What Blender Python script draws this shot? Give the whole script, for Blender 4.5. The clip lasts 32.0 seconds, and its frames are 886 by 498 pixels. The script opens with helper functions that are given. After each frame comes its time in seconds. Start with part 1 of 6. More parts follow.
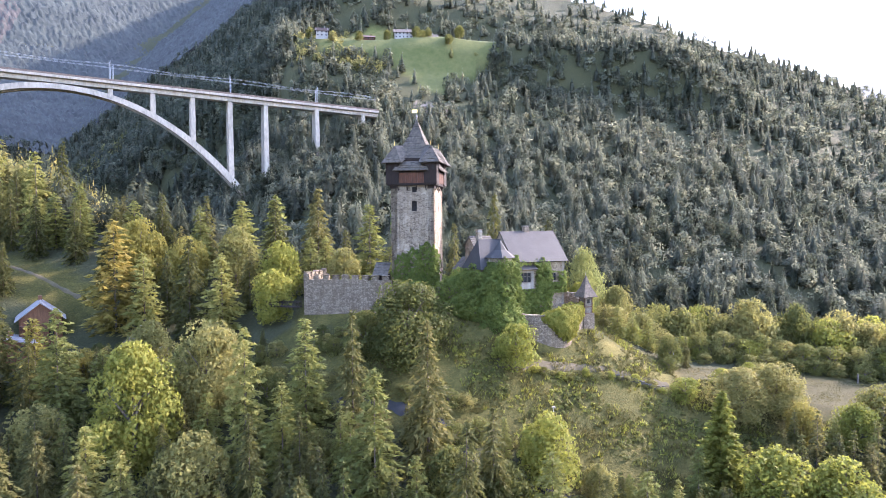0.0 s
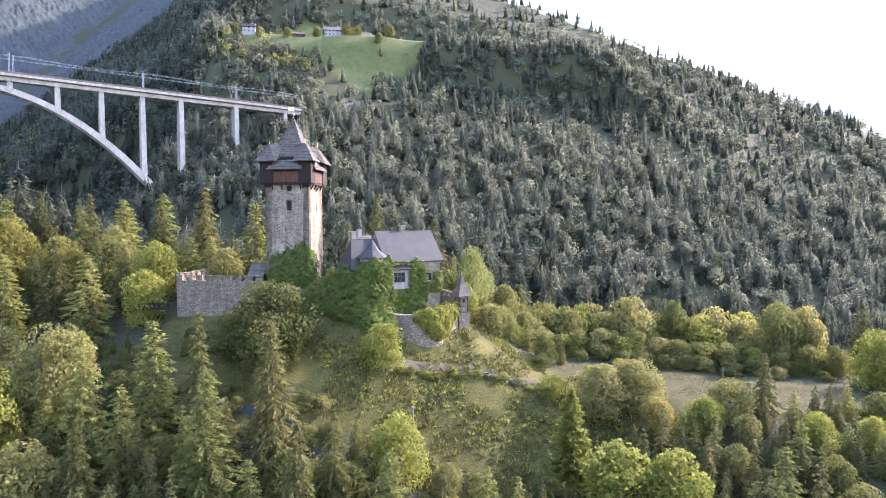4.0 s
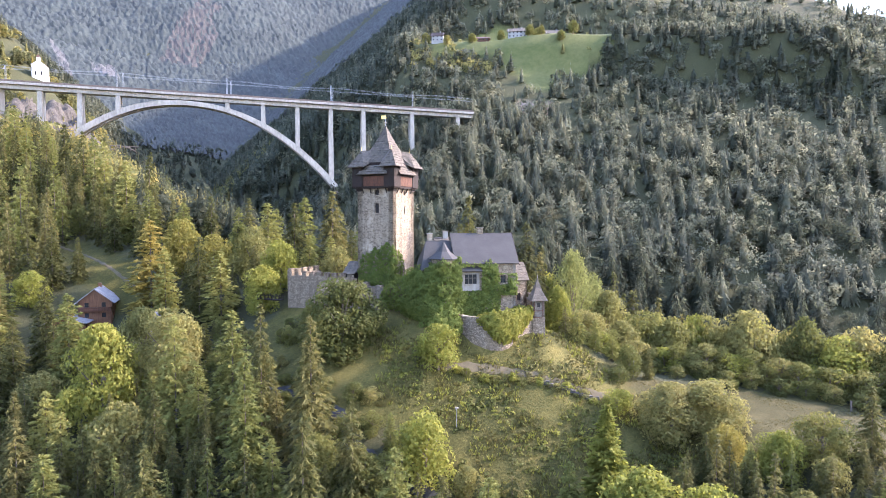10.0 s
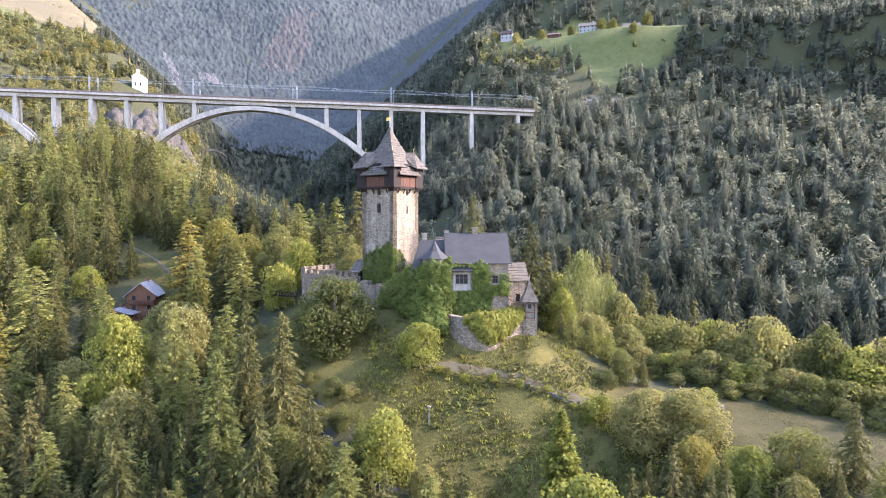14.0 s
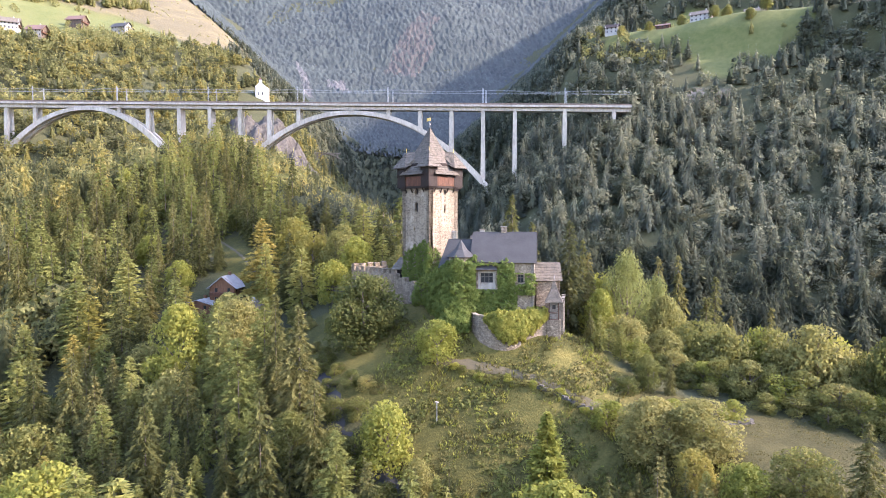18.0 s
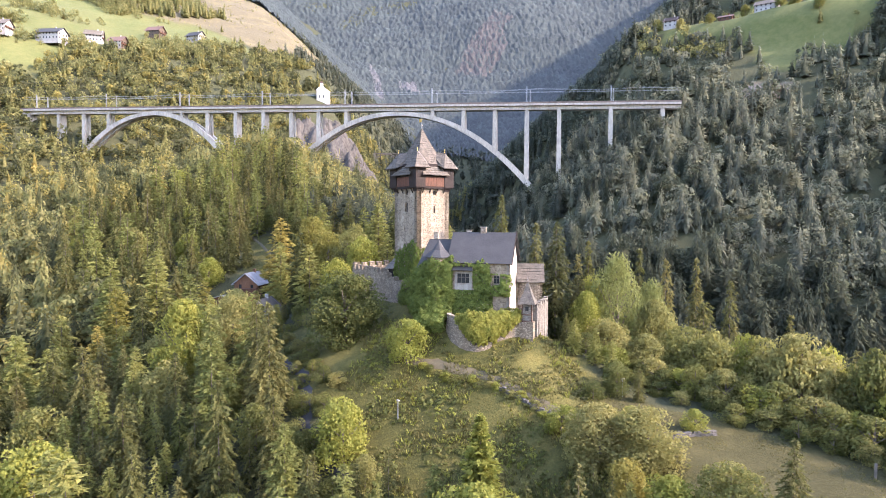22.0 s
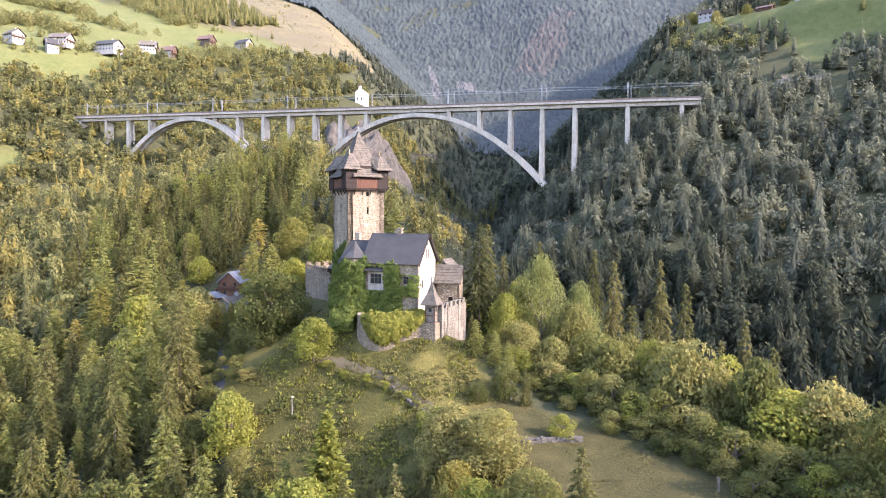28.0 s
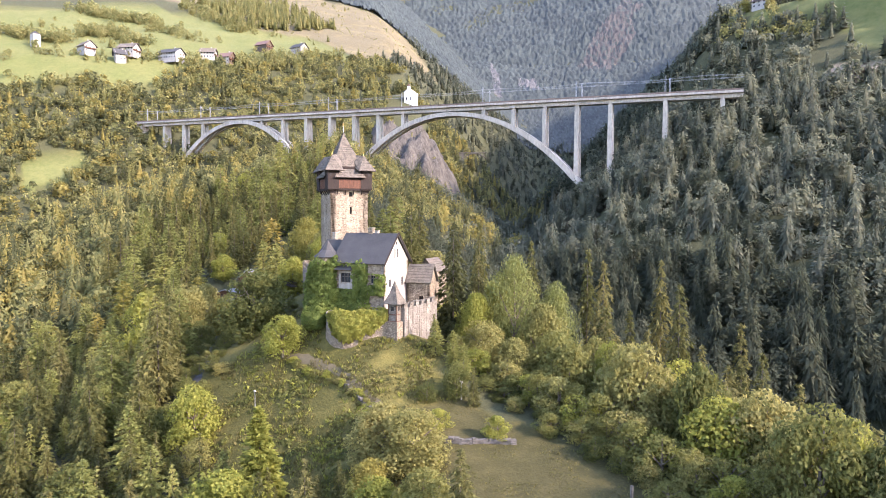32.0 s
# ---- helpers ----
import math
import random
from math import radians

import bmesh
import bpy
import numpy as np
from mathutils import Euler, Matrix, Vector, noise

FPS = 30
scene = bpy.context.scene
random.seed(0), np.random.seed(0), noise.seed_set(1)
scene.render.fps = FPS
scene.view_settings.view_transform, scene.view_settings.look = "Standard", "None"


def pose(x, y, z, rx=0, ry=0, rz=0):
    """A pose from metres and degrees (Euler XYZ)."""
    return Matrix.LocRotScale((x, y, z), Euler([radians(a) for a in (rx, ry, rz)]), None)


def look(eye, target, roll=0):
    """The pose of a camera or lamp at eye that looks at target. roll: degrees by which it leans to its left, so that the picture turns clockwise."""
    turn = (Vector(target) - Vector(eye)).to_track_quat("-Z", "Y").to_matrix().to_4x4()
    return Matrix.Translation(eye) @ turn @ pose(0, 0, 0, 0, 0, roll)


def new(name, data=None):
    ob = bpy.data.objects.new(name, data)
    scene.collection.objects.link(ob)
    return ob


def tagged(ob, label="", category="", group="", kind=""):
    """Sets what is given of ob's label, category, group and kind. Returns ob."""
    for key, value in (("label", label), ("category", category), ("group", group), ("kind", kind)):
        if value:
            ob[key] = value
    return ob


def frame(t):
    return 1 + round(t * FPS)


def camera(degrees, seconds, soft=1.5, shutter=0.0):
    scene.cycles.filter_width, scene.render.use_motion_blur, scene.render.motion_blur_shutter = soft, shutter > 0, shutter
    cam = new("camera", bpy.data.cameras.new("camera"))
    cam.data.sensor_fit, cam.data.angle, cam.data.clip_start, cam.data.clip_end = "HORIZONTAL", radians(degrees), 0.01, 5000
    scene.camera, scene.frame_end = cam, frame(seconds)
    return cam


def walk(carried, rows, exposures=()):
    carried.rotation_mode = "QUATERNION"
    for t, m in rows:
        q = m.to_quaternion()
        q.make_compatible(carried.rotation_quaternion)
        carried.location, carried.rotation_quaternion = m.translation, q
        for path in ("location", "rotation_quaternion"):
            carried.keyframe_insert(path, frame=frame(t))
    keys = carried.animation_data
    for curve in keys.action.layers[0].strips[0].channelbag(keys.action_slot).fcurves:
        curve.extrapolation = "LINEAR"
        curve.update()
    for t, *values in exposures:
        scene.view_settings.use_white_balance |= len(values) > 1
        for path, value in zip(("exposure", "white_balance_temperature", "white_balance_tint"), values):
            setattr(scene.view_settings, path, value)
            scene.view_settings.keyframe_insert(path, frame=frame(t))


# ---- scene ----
cam = camera(69.9, 32.0, 0.85)
PATH = [
    (0, (-0.562, 0.886, 59.615), (-0.555, 2.884, 59.526), -0.3),
    (0.5, (0.997, 0.653, 59.568), (1.137, 2.646, 59.476), -0.4),
    (1, (2.548, 0.452, 59.53), (2.71, 2.443, 59.438), -0.3),
    (1.5, (4.287, 0.29, 59.462), (4.448, 2.281, 59.369), -0.4),
    (2, (6.165, 0.216, 59.41), (6.329, 2.207, 59.319), -0.3),
    (2.5, (8.215, 0.255, 59.374), (8.469, 2.237, 59.279), -0.4),
    (4.5, (16.592, 0.833, 59.64), (16.624, 2.83, 59.55), -0.0),
    (5, (18.763, 0.728, 59.696), (18.638, 2.722, 59.604), 0.0),
    (5.5, (20.925, 0.525, 59.732), (20.802, 2.519, 59.641), 0.1),
    (6, (23.146, 0.41, 59.759), (22.906, 2.393, 59.666), -0.0),
    (6.5, (25.408, 0.45, 59.852), (25.166, 2.433, 59.76), 0.0),
    (7, (27.741, 0.56, 59.928), (27.403, 2.529, 59.835), -0.2),
    (7.5, (30.145, 0.703, 59.964), (29.797, 2.67, 59.872), -0.2),
    (8, (32.544, 0.934, 59.98), (32.131, 2.889, 59.888), -0.2),
    (8.5, (34.945, 1.284, 60.028), (34.512, 3.234, 59.935), -0.1),
    (9, (37.282, 1.712, 60.069), (36.824, 3.657, 59.975), -0.2),
    (9.5, (39.722, 2.162, 60.124), (39.222, 4.096, 60.031), -0.1),
    (10, (42.133, 2.697, 60.171), (41.621, 4.628, 60.078), -0.1),
    (10.5, (44.624, 3.243, 60.223), (44.029, 5.15, 60.128), -0.1),
    (11, (47.06, 3.916, 60.269), (46.466, 5.823, 60.174), -0.2),
    (11.5, (49.45, 4.645, 60.28), (48.798, 6.533, 60.185), -0.2),
    (12, (51.802, 5.397, 60.29), (51.147, 7.284, 60.195), -0.2),
    (12.5, (54.116, 6.171, 60.297), (53.409, 8.039, 60.202), -0.2),
    (13, (56.497, 6.91, 60.303), (55.784, 8.776, 60.207), -0.1),
    (13.5, (58.88, 7.694, 60.33), (58.098, 9.532, 60.235), -0.2),
    (14, (61.205, 8.486, 60.336), (60.414, 10.321, 60.24), -0.1),
    (14.5, (63.411, 9.356, 60.314), (62.547, 11.157, 60.219), -0.1),
    (16.5, (72.12, 13.28, 60.159), (71.067, 14.978, 60.063), -0.1),
    (17, (74.336, 14.366, 60.121), (73.271, 16.056, 60.025), -0.1),
    (17.5, (76.471, 15.551, 60.066), (75.346, 17.202, 59.97), 0.0),
    (18, (78.559, 16.801, 60.016), (77.426, 18.446, 59.921), 0.0),
    (18.5, (80.551, 18.101, 59.982), (79.383, 19.722, 59.887), 0.0),
    (19, (82.556, 19.447, 59.969), (81.36, 21.048, 59.874), 0.1),
    (19.5, (84.439, 20.809, 59.97), (83.223, 22.394, 59.875), 0.1),
    (20, (86.429, 22.225, 59.98), (85.184, 23.787, 59.884), 0.1),
    (20.5, (88.408, 23.661, 60.018), (87.161, 25.223, 59.922), 0.1),
    (21, (90.406, 25.117, 60.073), (89.116, 26.642, 59.977), 0.2),
    (21.5, (92.403, 26.607, 60.142), (91.114, 28.133, 60.045), 0.2),
    (22, (94.272, 28.158, 60.216), (92.949, 29.655, 60.119), 0.2),
    (22.5, (96.307, 29.8, 60.226), (94.973, 31.287, 60.13), 0.2),
    (23, (98.217, 31.457, 60.239), (96.878, 32.94, 60.142), 0.1),
    (23.5, (100.145, 33.132, 60.273), (98.777, 34.588, 60.177), 0.1),
    (24, (102.082, 34.719, 60.302), (100.714, 36.175, 60.206), 0.2),
    (24.5, (104.011, 36.217, 60.3), (102.619, 37.649, 60.204), 0.2),
    (25, (105.948, 37.865, 60.324), (104.548, 39.291, 60.229), 0.3),
    (25.5, (107.836, 39.617, 60.367), (106.437, 41.044, 60.272), 0.3),
    (27.5, (115.184, 46.891, 60.576), (113.708, 48.238, 60.479), 0.2),
    (28, (116.983, 48.692, 60.596), (115.506, 50.037, 60.498), 0.2),
    (28.5, (118.687, 50.532, 60.624), (117.166, 51.827, 60.525), 0.1),
    (29, (120.389, 52.382, 60.664), (118.865, 53.673, 60.564), 0.1),
    (29.5, (122.065, 54.22, 60.723), (120.524, 55.49, 60.622), 0.1),
    (30, (123.759, 56.098, 60.781), (122.202, 57.35, 60.679), 0.1),
    (30.5, (125.409, 58.024, 60.843), (123.852, 59.276, 60.74), 0.0),
    (31, (126.963, 59.966, 60.9), (125.373, 61.176, 60.796), 0.0),
    (31.5, (128.443, 61.89, 60.926), (126.85, 63.096, 60.822), 0.0),
    (32, (129.962, 63.87, 60.926), (128.348, 65.046, 60.822), -0.0),
]
EXPOSURE = [(0.0, 3.4, 5850, 31), (5.0, 3.35, 5850, 30), (10.0, 3.33, 5900, 30), (15.0, 3.28, 6000, 30), (20.0, 3.22, 6100, 29), (32.0, 3.1, 6150, 29)]
walk(cam, [(t, look(eye, target, roll)) for t, eye, target, roll in PATH], EXPOSURE)

# ---- light ----
SUN_TURN, SUN_UP = 28.0, 30.0            # degrees: from the x axis towards y, and above the horizon
world = bpy.data.worlds.new("sky")
scene.world = world
world.use_nodes = True
sky = world.node_tree.nodes.new("ShaderNodeTexSky")
sky.sky_type, sky.sun_disc = "NISHITA", False
sky.sun_elevation, sky.sun_rotation = radians(SUN_UP), radians(90 - SUN_TURN)
sky.air_density, sky.dust_density, sky.altitude = 1.3, 2.3, 900
world.node_tree.links.new(sky.outputs[0], world.node_tree.nodes["Background"].inputs[0])
world.node_tree.nodes["Background"].inputs[1].default_value = 0.15
sun = new("sun", bpy.data.lights.new("sun", "SUN"))
sun.data.energy, sun.data.angle, sun.data.color = 2.1, radians(2.0), (1.0, 0.88, 0.7)
sun.matrix_world = look((0, 0, 300), (-math.cos(radians(SUN_TURN)) * math.cos(radians(SUN_UP)),
                                     -math.sin(radians(SUN_TURN)) * math.cos(radians(SUN_UP)), 300 - math.sin(radians(SUN_UP))))


# ---- materials ----
def surface(name, low, high, scale=1.0, rough=0.85, bump=0.3, fine=12.0, metal=0.0, blotch=None, vary=0.0, island=False, through_light=0.0, stretch=None, haze_glow=None):
    """Two tones in a coarse and a fine grain, with relief; vary: brightness that differs from object to object or piece to piece."""
    m = bpy.data.materials.new(name)
    m.use_nodes = True
    nt, b = m.node_tree, m.node_tree.nodes["Principled BSDF"]
    link, add = nt.links.new, nt.nodes.new
    geo = add("ShaderNodeNewGeometry")
    where = geo.outputs["Position"]
    if stretch:
        mapping = add("ShaderNodeMapping")
        mapping.inputs["Scale"].default_value = stretch
        link(where, mapping.inputs[0])
        where = mapping.outputs[0]
    coarse, grain = add("ShaderNodeTexNoise"), add("ShaderNodeTexNoise")
    for n, s, d in ((coarse, scale, 4), (grain, scale * fine, 3)):
        n.inputs["Scale"].default_value, n.inputs["Detail"].default_value = s, d
        n.inputs["Roughness"].default_value = 0.65
        link(where, n.inputs["Vector"])
    mixed = add("ShaderNodeMath")
    mixed.operation = "MULTIPLY_ADD"
    mixed.inputs[1].default_value, mixed.inputs[2].default_value = 0.55, -0.02
    link(grain.outputs["Fac"], mixed.inputs[0])
    total = add("ShaderNodeMath")
    total.operation = "MULTIPLY_ADD"
    total.inputs[1].default_value = 0.5
    link(coarse.outputs["Fac"], total.inputs[0])
    link(mixed.outputs[0], total.inputs[2])
    ramp = add("ShaderNodeValToRGB")
    ramp.color_ramp.elements[0].position, ramp.color_ramp.elements[1].position = 0.36, 0.66
    ramp.color_ramp.elements[0].color, ramp.color_ramp.elements[1].color = (*low, 1), (*high, 1)
    if blotch:
        e = ramp.color_ramp.elements.new(0.53)
        e.color = (*blotch, 1)
    link(total.outputs[0], ramp.inputs[0])
    colour = ramp.outputs[0]
    if vary:
        hsv = add("ShaderNodeHueSaturation")
        if island:
            rnd = geo.outputs["Random Per Island"]
        else:
            rnd = add("ShaderNodeObjectInfo").outputs["Random"]
        spread = add("ShaderNodeMapRange")
        spread.inputs["To Min"].default_value, spread.inputs["To Max"].default_value = 1 - vary, 1 + vary
        link(rnd, spread.inputs["Value"])
        link(spread.outputs[0], hsv.inputs["Value"])
        hue = add("ShaderNodeMapRange")
        hue.inputs["To Min"].default_value, hue.inputs["To Max"].default_value = 0.5 + 0.05 * vary, 0.5 - 0.05 * vary
        link(rnd, hue.inputs["Value"])
        link(hue.outputs[0], hsv.inputs["Hue"])
        link(colour, hsv.inputs["Color"])
        colour = hsv.outputs[0]
    link(colour, b.inputs["Base Color"])
    b.inputs["Roughness"].default_value, b.inputs["Metallic"].default_value = rough, metal
    b.inputs["Specular IOR Level"].default_value = 0.25
    if bump:
        relief = add("ShaderNodeBump")
        relief.inputs["Strength"].default_value, relief.inputs["Distance"].default_value = bump, 0.15
        link(total.outputs[0], relief.inputs["Height"])
        link(relief.outputs[0], b.inputs["Normal"])
    # even emission, used to paint haze on distant slopes
    if haze_glow:
        b.inputs["Emission Color"].default_value, b.inputs["Emission Strength"].default_value = (*haze_glow, 1), 1.0
    if through_light:
        b.inputs["Specular IOR Level"].default_value = 0.2
        leaf, mix = add("ShaderNodeBsdfTranslucent"), add("ShaderNodeMixShader")
        mix.inputs[0].default_value = through_light
        link(colour, leaf.inputs[0])
        link(b.outputs[0], mix.inputs[1])
        link(leaf.outputs[0], mix.inputs[2])
        link(mix.outputs[0], nt.nodes["Material Output"].inputs[0])
    return m


LEAF = dict(rough=0.75, bump=0.0, fine=6.0, through_light=0.55)
FAR_LEAF = dict(rough=0.9, bump=0.0, fine=5.0, through_light=0.6)
M_SPRUCE = surface("spruce needles", (0.051, 0.056, 0.018), (0.148, 0.138, 0.040), 0.9, vary=0.35, **LEAF)
M_SPRUCE_DARK = surface("dark spruce needles", (0.024, 0.030, 0.011), (0.080, 0.082, 0.026), 0.9, vary=0.2, **LEAF)
M_LARCH = surface("larch needles", (0.107, 0.118, 0.030), (0.230, 0.226, 0.062), 0.9, vary=0.25, **LEAF)
M_LEAF = surface("broad leaves", (0.059, 0.072, 0.018), (0.171, 0.162, 0.042), 0.8, vary=0.28, **LEAF)
M_LEAF_GOLD = surface("yellowing leaves", (0.139, 0.122, 0.026), (0.273, 0.230, 0.053), 0.8, vary=0.2, **LEAF)
M_LEAF_GREY = surface("dull yellow-green leaves", (0.107, 0.107, 0.031), (0.257, 0.228, 0.069), 0.8, vary=0.2, **LEAF)
M_FRESH = surface("fresh green leaves", (0.118, 0.134, 0.022), (0.262, 0.250, 0.048), 0.8, vary=0.15, **LEAF)
M_AIRY = surface("soft light green needles", (0.082, 0.1, 0.028), (0.195, 0.203, 0.062), 0.8, vary=0.15, **LEAF)
M_IVY = surface("ivy leaves", (0.065, 0.1, 0.02), (0.185, 0.212, 0.048), 0.7, vary=0.15, **LEAF)
# M_WOODS, M_WOODS_MID and M_WOODS_PALE: blue raised to paint haze into the foliage
M_WOODS = surface("hazed far woods foliage", (0.052, 0.064, 0.046), (0.135, 0.140, 0.094), 0.09, vary=0.14, island=True, **FAR_LEAF)
M_WOODS_MID = surface("hazed gorge spruce foliage", (0.029, 0.038, 0.023), (0.083, 0.088, 0.052), 0.12, vary=0.14, island=True, **FAR_LEAF)
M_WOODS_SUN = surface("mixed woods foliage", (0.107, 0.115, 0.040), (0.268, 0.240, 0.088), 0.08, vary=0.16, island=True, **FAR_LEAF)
M_WOODS_PALE = surface("hazed pale green far foliage", (0.088, 0.100, 0.064), (0.192, 0.190, 0.121), 0.1, vary=0.14, island=True, **FAR_LEAF)
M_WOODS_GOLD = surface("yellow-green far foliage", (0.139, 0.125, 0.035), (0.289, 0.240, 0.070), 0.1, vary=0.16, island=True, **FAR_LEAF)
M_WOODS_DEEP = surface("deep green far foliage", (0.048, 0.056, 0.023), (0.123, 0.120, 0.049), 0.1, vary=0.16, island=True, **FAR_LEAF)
# haze painted as blue emission; forest base darkened for shade between the trees
HAZED_SLOPES = dict(vary=0.1, island=True, rough=0.95, bump=0.0, fine=5.0, haze_glow=(0.0042, 0.0050, 0.0066))
M_DISTANCE = surface("distant blue-green forest with haze glow", (0.01, 0.015, 0.013), (0.032, 0.04, 0.033), 0.012, **HAZED_SLOPES)
M_SLIDE = surface("distant brown slide with haze glow", (0.022, 0.02, 0.017), (0.055, 0.047, 0.038), 0.02, **HAZED_SLOPES)
M_SCREE = surface("distant pale scree with haze glow", (0.035, 0.034, 0.032), (0.09, 0.087, 0.08), 0.03, **HAZED_SLOPES)
M_BARK = surface("bark", (0.05, 0.04, 0.03), (0.16, 0.13, 0.1), 1.5, 0.95, 0.5)


def masonry(name, tones, joint, stone=0.5, bump=0.6, render_coat=None, coat_share=0.5):
    """Rubble stonework: uneven stones in flat beds, each of its own tone, with recessed joints, and patches of old render."""
    m = bpy.data.materials.new(name)
    m.use_nodes = True
    nt, b = m.node_tree, m.node_tree.nodes["Principled BSDF"]
    link, add = nt.links.new, nt.nodes.new
    geo, mapping = add("ShaderNodeNewGeometry"), add("ShaderNodeMapping")
    mapping.inputs["Scale"].default_value = (1.0, 1.0, 1.75)
    link(geo.outputs["Position"], mapping.inputs[0])

    def noise(scale, vector, detail=4):
        n = add("ShaderNodeTexNoise")
        n.inputs["Scale"].default_value, n.inputs["Detail"].default_value, n.inputs["Roughness"].default_value = scale, detail, 0.65
        link(vector, n.inputs["Vector"])
        return n.outputs["Fac"]

    def mix(fac, x, y, how="MIX"):
        n = add("ShaderNodeMix")
        n.data_type, n.blend_type = "RGBA", how
        if isinstance(fac, float):
            n.inputs["Factor"].default_value = fac
        else:
            link(fac, n.inputs["Factor"])
        link(x, n.inputs["A"])
        link(y, n.inputs["B"])
        return n.outputs["Result"]

    def ramp(value, stops):
        r = add("ShaderNodeValToRGB")
        while len(r.color_ramp.elements) < len(stops):
            r.color_ramp.elements.new(0.5)
        for e, (p, c) in zip(r.color_ramp.elements, stops):
            e.position, e.color = p, (*c, 1)
        link(value, r.inputs[0])
        return r.outputs[0]
    cell, edge = add("ShaderNodeTexVoronoi"), add("ShaderNodeTexVoronoi")
    edge.feature = "DISTANCE_TO_EDGE"
    for v in (cell, edge):
        v.inputs["Scale"].default_value = 1.0 / stone
        link(mapping.outputs[0], v.inputs["Vector"])
    pick = add("ShaderNodeSeparateColor")
    link(cell.outputs["Color"], pick.inputs[0])
    n = len(tones)
    colour = ramp(pick.outputs[0], [((i + 0.5) / n, c) for i, c in enumerate(tones)])
    stain = noise(0.35, geo.outputs["Position"])
    grain = noise(9.0, geo.outputs["Position"])
    colour = mix(0.55, colour, ramp(grain, [(0.3, tones[0]), (0.7, tones[-1])]))
    colour = mix(ramp(edge.outputs["Distance"], [(0.02, (1, 1, 1)), (0.09, (0, 0, 0))]), colour, ramp(grain, [(0.3, joint), (0.7, [c * 1.3 for c in joint])]))
    if render_coat:
        patch = ramp(stain, [(coat_share - 0.04, (0, 0, 0)), (coat_share + 0.06, (0.85, 0.85, 0.85))])
        colour = mix(patch, colour, ramp(grain, [(0.3, [c * 0.8 for c in render_coat]), (0.7, render_coat)]))
    streak = add("ShaderNodeMapping")
    streak.inputs["Scale"].default_value = (1.2, 1.2, 0.12)
    link(geo.outputs["Position"], streak.inputs[0])
    colour = mix(0.5, colour, ramp(noise(1.0, streak.outputs[0]), [(0.35, (0.5, 0.47, 0.43)), (0.6, (1, 1, 1))]), "MULTIPLY")
    link(colour, b.inputs["Base Color"])
    b.inputs["Roughness"].default_value, b.inputs["Specular IOR Level"].default_value = 0.95, 0.2
    height = add("ShaderNodeMath")
    height.operation = "MULTIPLY_ADD"
    height.inputs[1].default_value = 2.0
    link(edge.outputs["Distance"], height.inputs[0])
    link(grain, height.inputs[2])
    relief = add("ShaderNodeBump")
    relief.inputs["Strength"].default_value, relief.inputs["Distance"].default_value = bump, 0.12
    link(height.outputs[0], relief.inputs["Height"])
    link(relief.outputs[0], b.inputs["Normal"])
    return m


M_STONE = masonry("tan rubble stone with old render", [(0.068, 0.051, 0.034), (0.155, 0.122, 0.083), (0.228, 0.185, 0.13), (0.315, 0.26, 0.187)], (0.2, 0.16, 0.112), 0.5, 1.0, (0.35, 0.295, 0.218), 0.6)
M_STONE_OLD = masonry("weathered rubble stone", [(0.072, 0.054, 0.035), (0.15, 0.116, 0.079), (0.215, 0.171, 0.12), (0.295, 0.24, 0.172)], (0.1, 0.079, 0.055), 0.5, 1.0)
M_STONE_PALE = masonry("pale lime-washed rubble", [(0.07, 0.06, 0.046), (0.13, 0.114, 0.09), (0.19, 0.17, 0.137)], (0.115, 0.1, 0.08), 0.55, 1.0, (0.215, 0.195, 0.16), 0.57)
M_PLASTER = masonry("old white plaster with patches of stone", [(0.15, 0.128, 0.1), (0.24, 0.21, 0.17), (0.31, 0.28, 0.235)], (0.2, 0.175, 0.142), 0.6, 0.3, (0.285, 0.262, 0.222), 0.44)
M_HOUSE = surface("house plaster", (0.2, 0.188, 0.168), (0.3, 0.285, 0.258), 0.3, 0.9, 0.1)
M_WHITE = surface("whitewashed wall", (0.42, 0.4, 0.37), (0.58, 0.56, 0.52), 0.3, 0.9, 0.1)
M_SLATE = surface("dark sheet roof", (0.024, 0.023, 0.0215), (0.042, 0.04, 0.037), 0.4, 0.75, 0.1)
M_SHINGLE = surface("grey larch shingles", (0.032, 0.027, 0.02), (0.128, 0.108, 0.082), 1.3, 0.85, 0.5, fine=7.0, vary=0.12)
M_WOOD = surface("dark tarred boards", (0.006, 0.004, 0.003), (0.024, 0.014, 0.009), 1.5, 0.8, 0.3, stretch=(4, 4, 0.6))
M_WOOD_RED = surface("red-brown boards", (0.03, 0.013, 0.008), (0.105, 0.043, 0.021), 1.2, 0.75, 0.3, stretch=(4, 4, 0.5))
M_CONCRETE = surface("bridge concrete", (0.2, 0.178, 0.142), (0.345, 0.31, 0.255), 0.12, 0.85, 0.12, fine=8.0, stretch=(1, 1, 0.35))
M_STEEL = surface("galvanised steel", (0.2, 0.2, 0.2), (0.34, 0.34, 0.34), 1.0, 0.5, 0.05, metal=0.7)
M_RUST = surface("rusty rails and ballast", (0.07, 0.05, 0.04), (0.17, 0.13, 0.1), 0.6, 0.9, 0.3)
M_GILT = surface("gilded metal", (0.65, 0.42, 0.1), (0.8, 0.55, 0.18), 2.0, 0.3, 0.0, metal=0.9)
M_DARK = surface("dark interior", (0.012, 0.011, 0.01), (0.03, 0.027, 0.024), 1.0, 0.9, 0.0)
M_ROCK = surface("bare rock", (0.016, 0.015, 0.012), (0.082, 0.072, 0.059), 0.22, 0.95, 1.0, fine=5.0, stretch=(1, 1, 0.4))
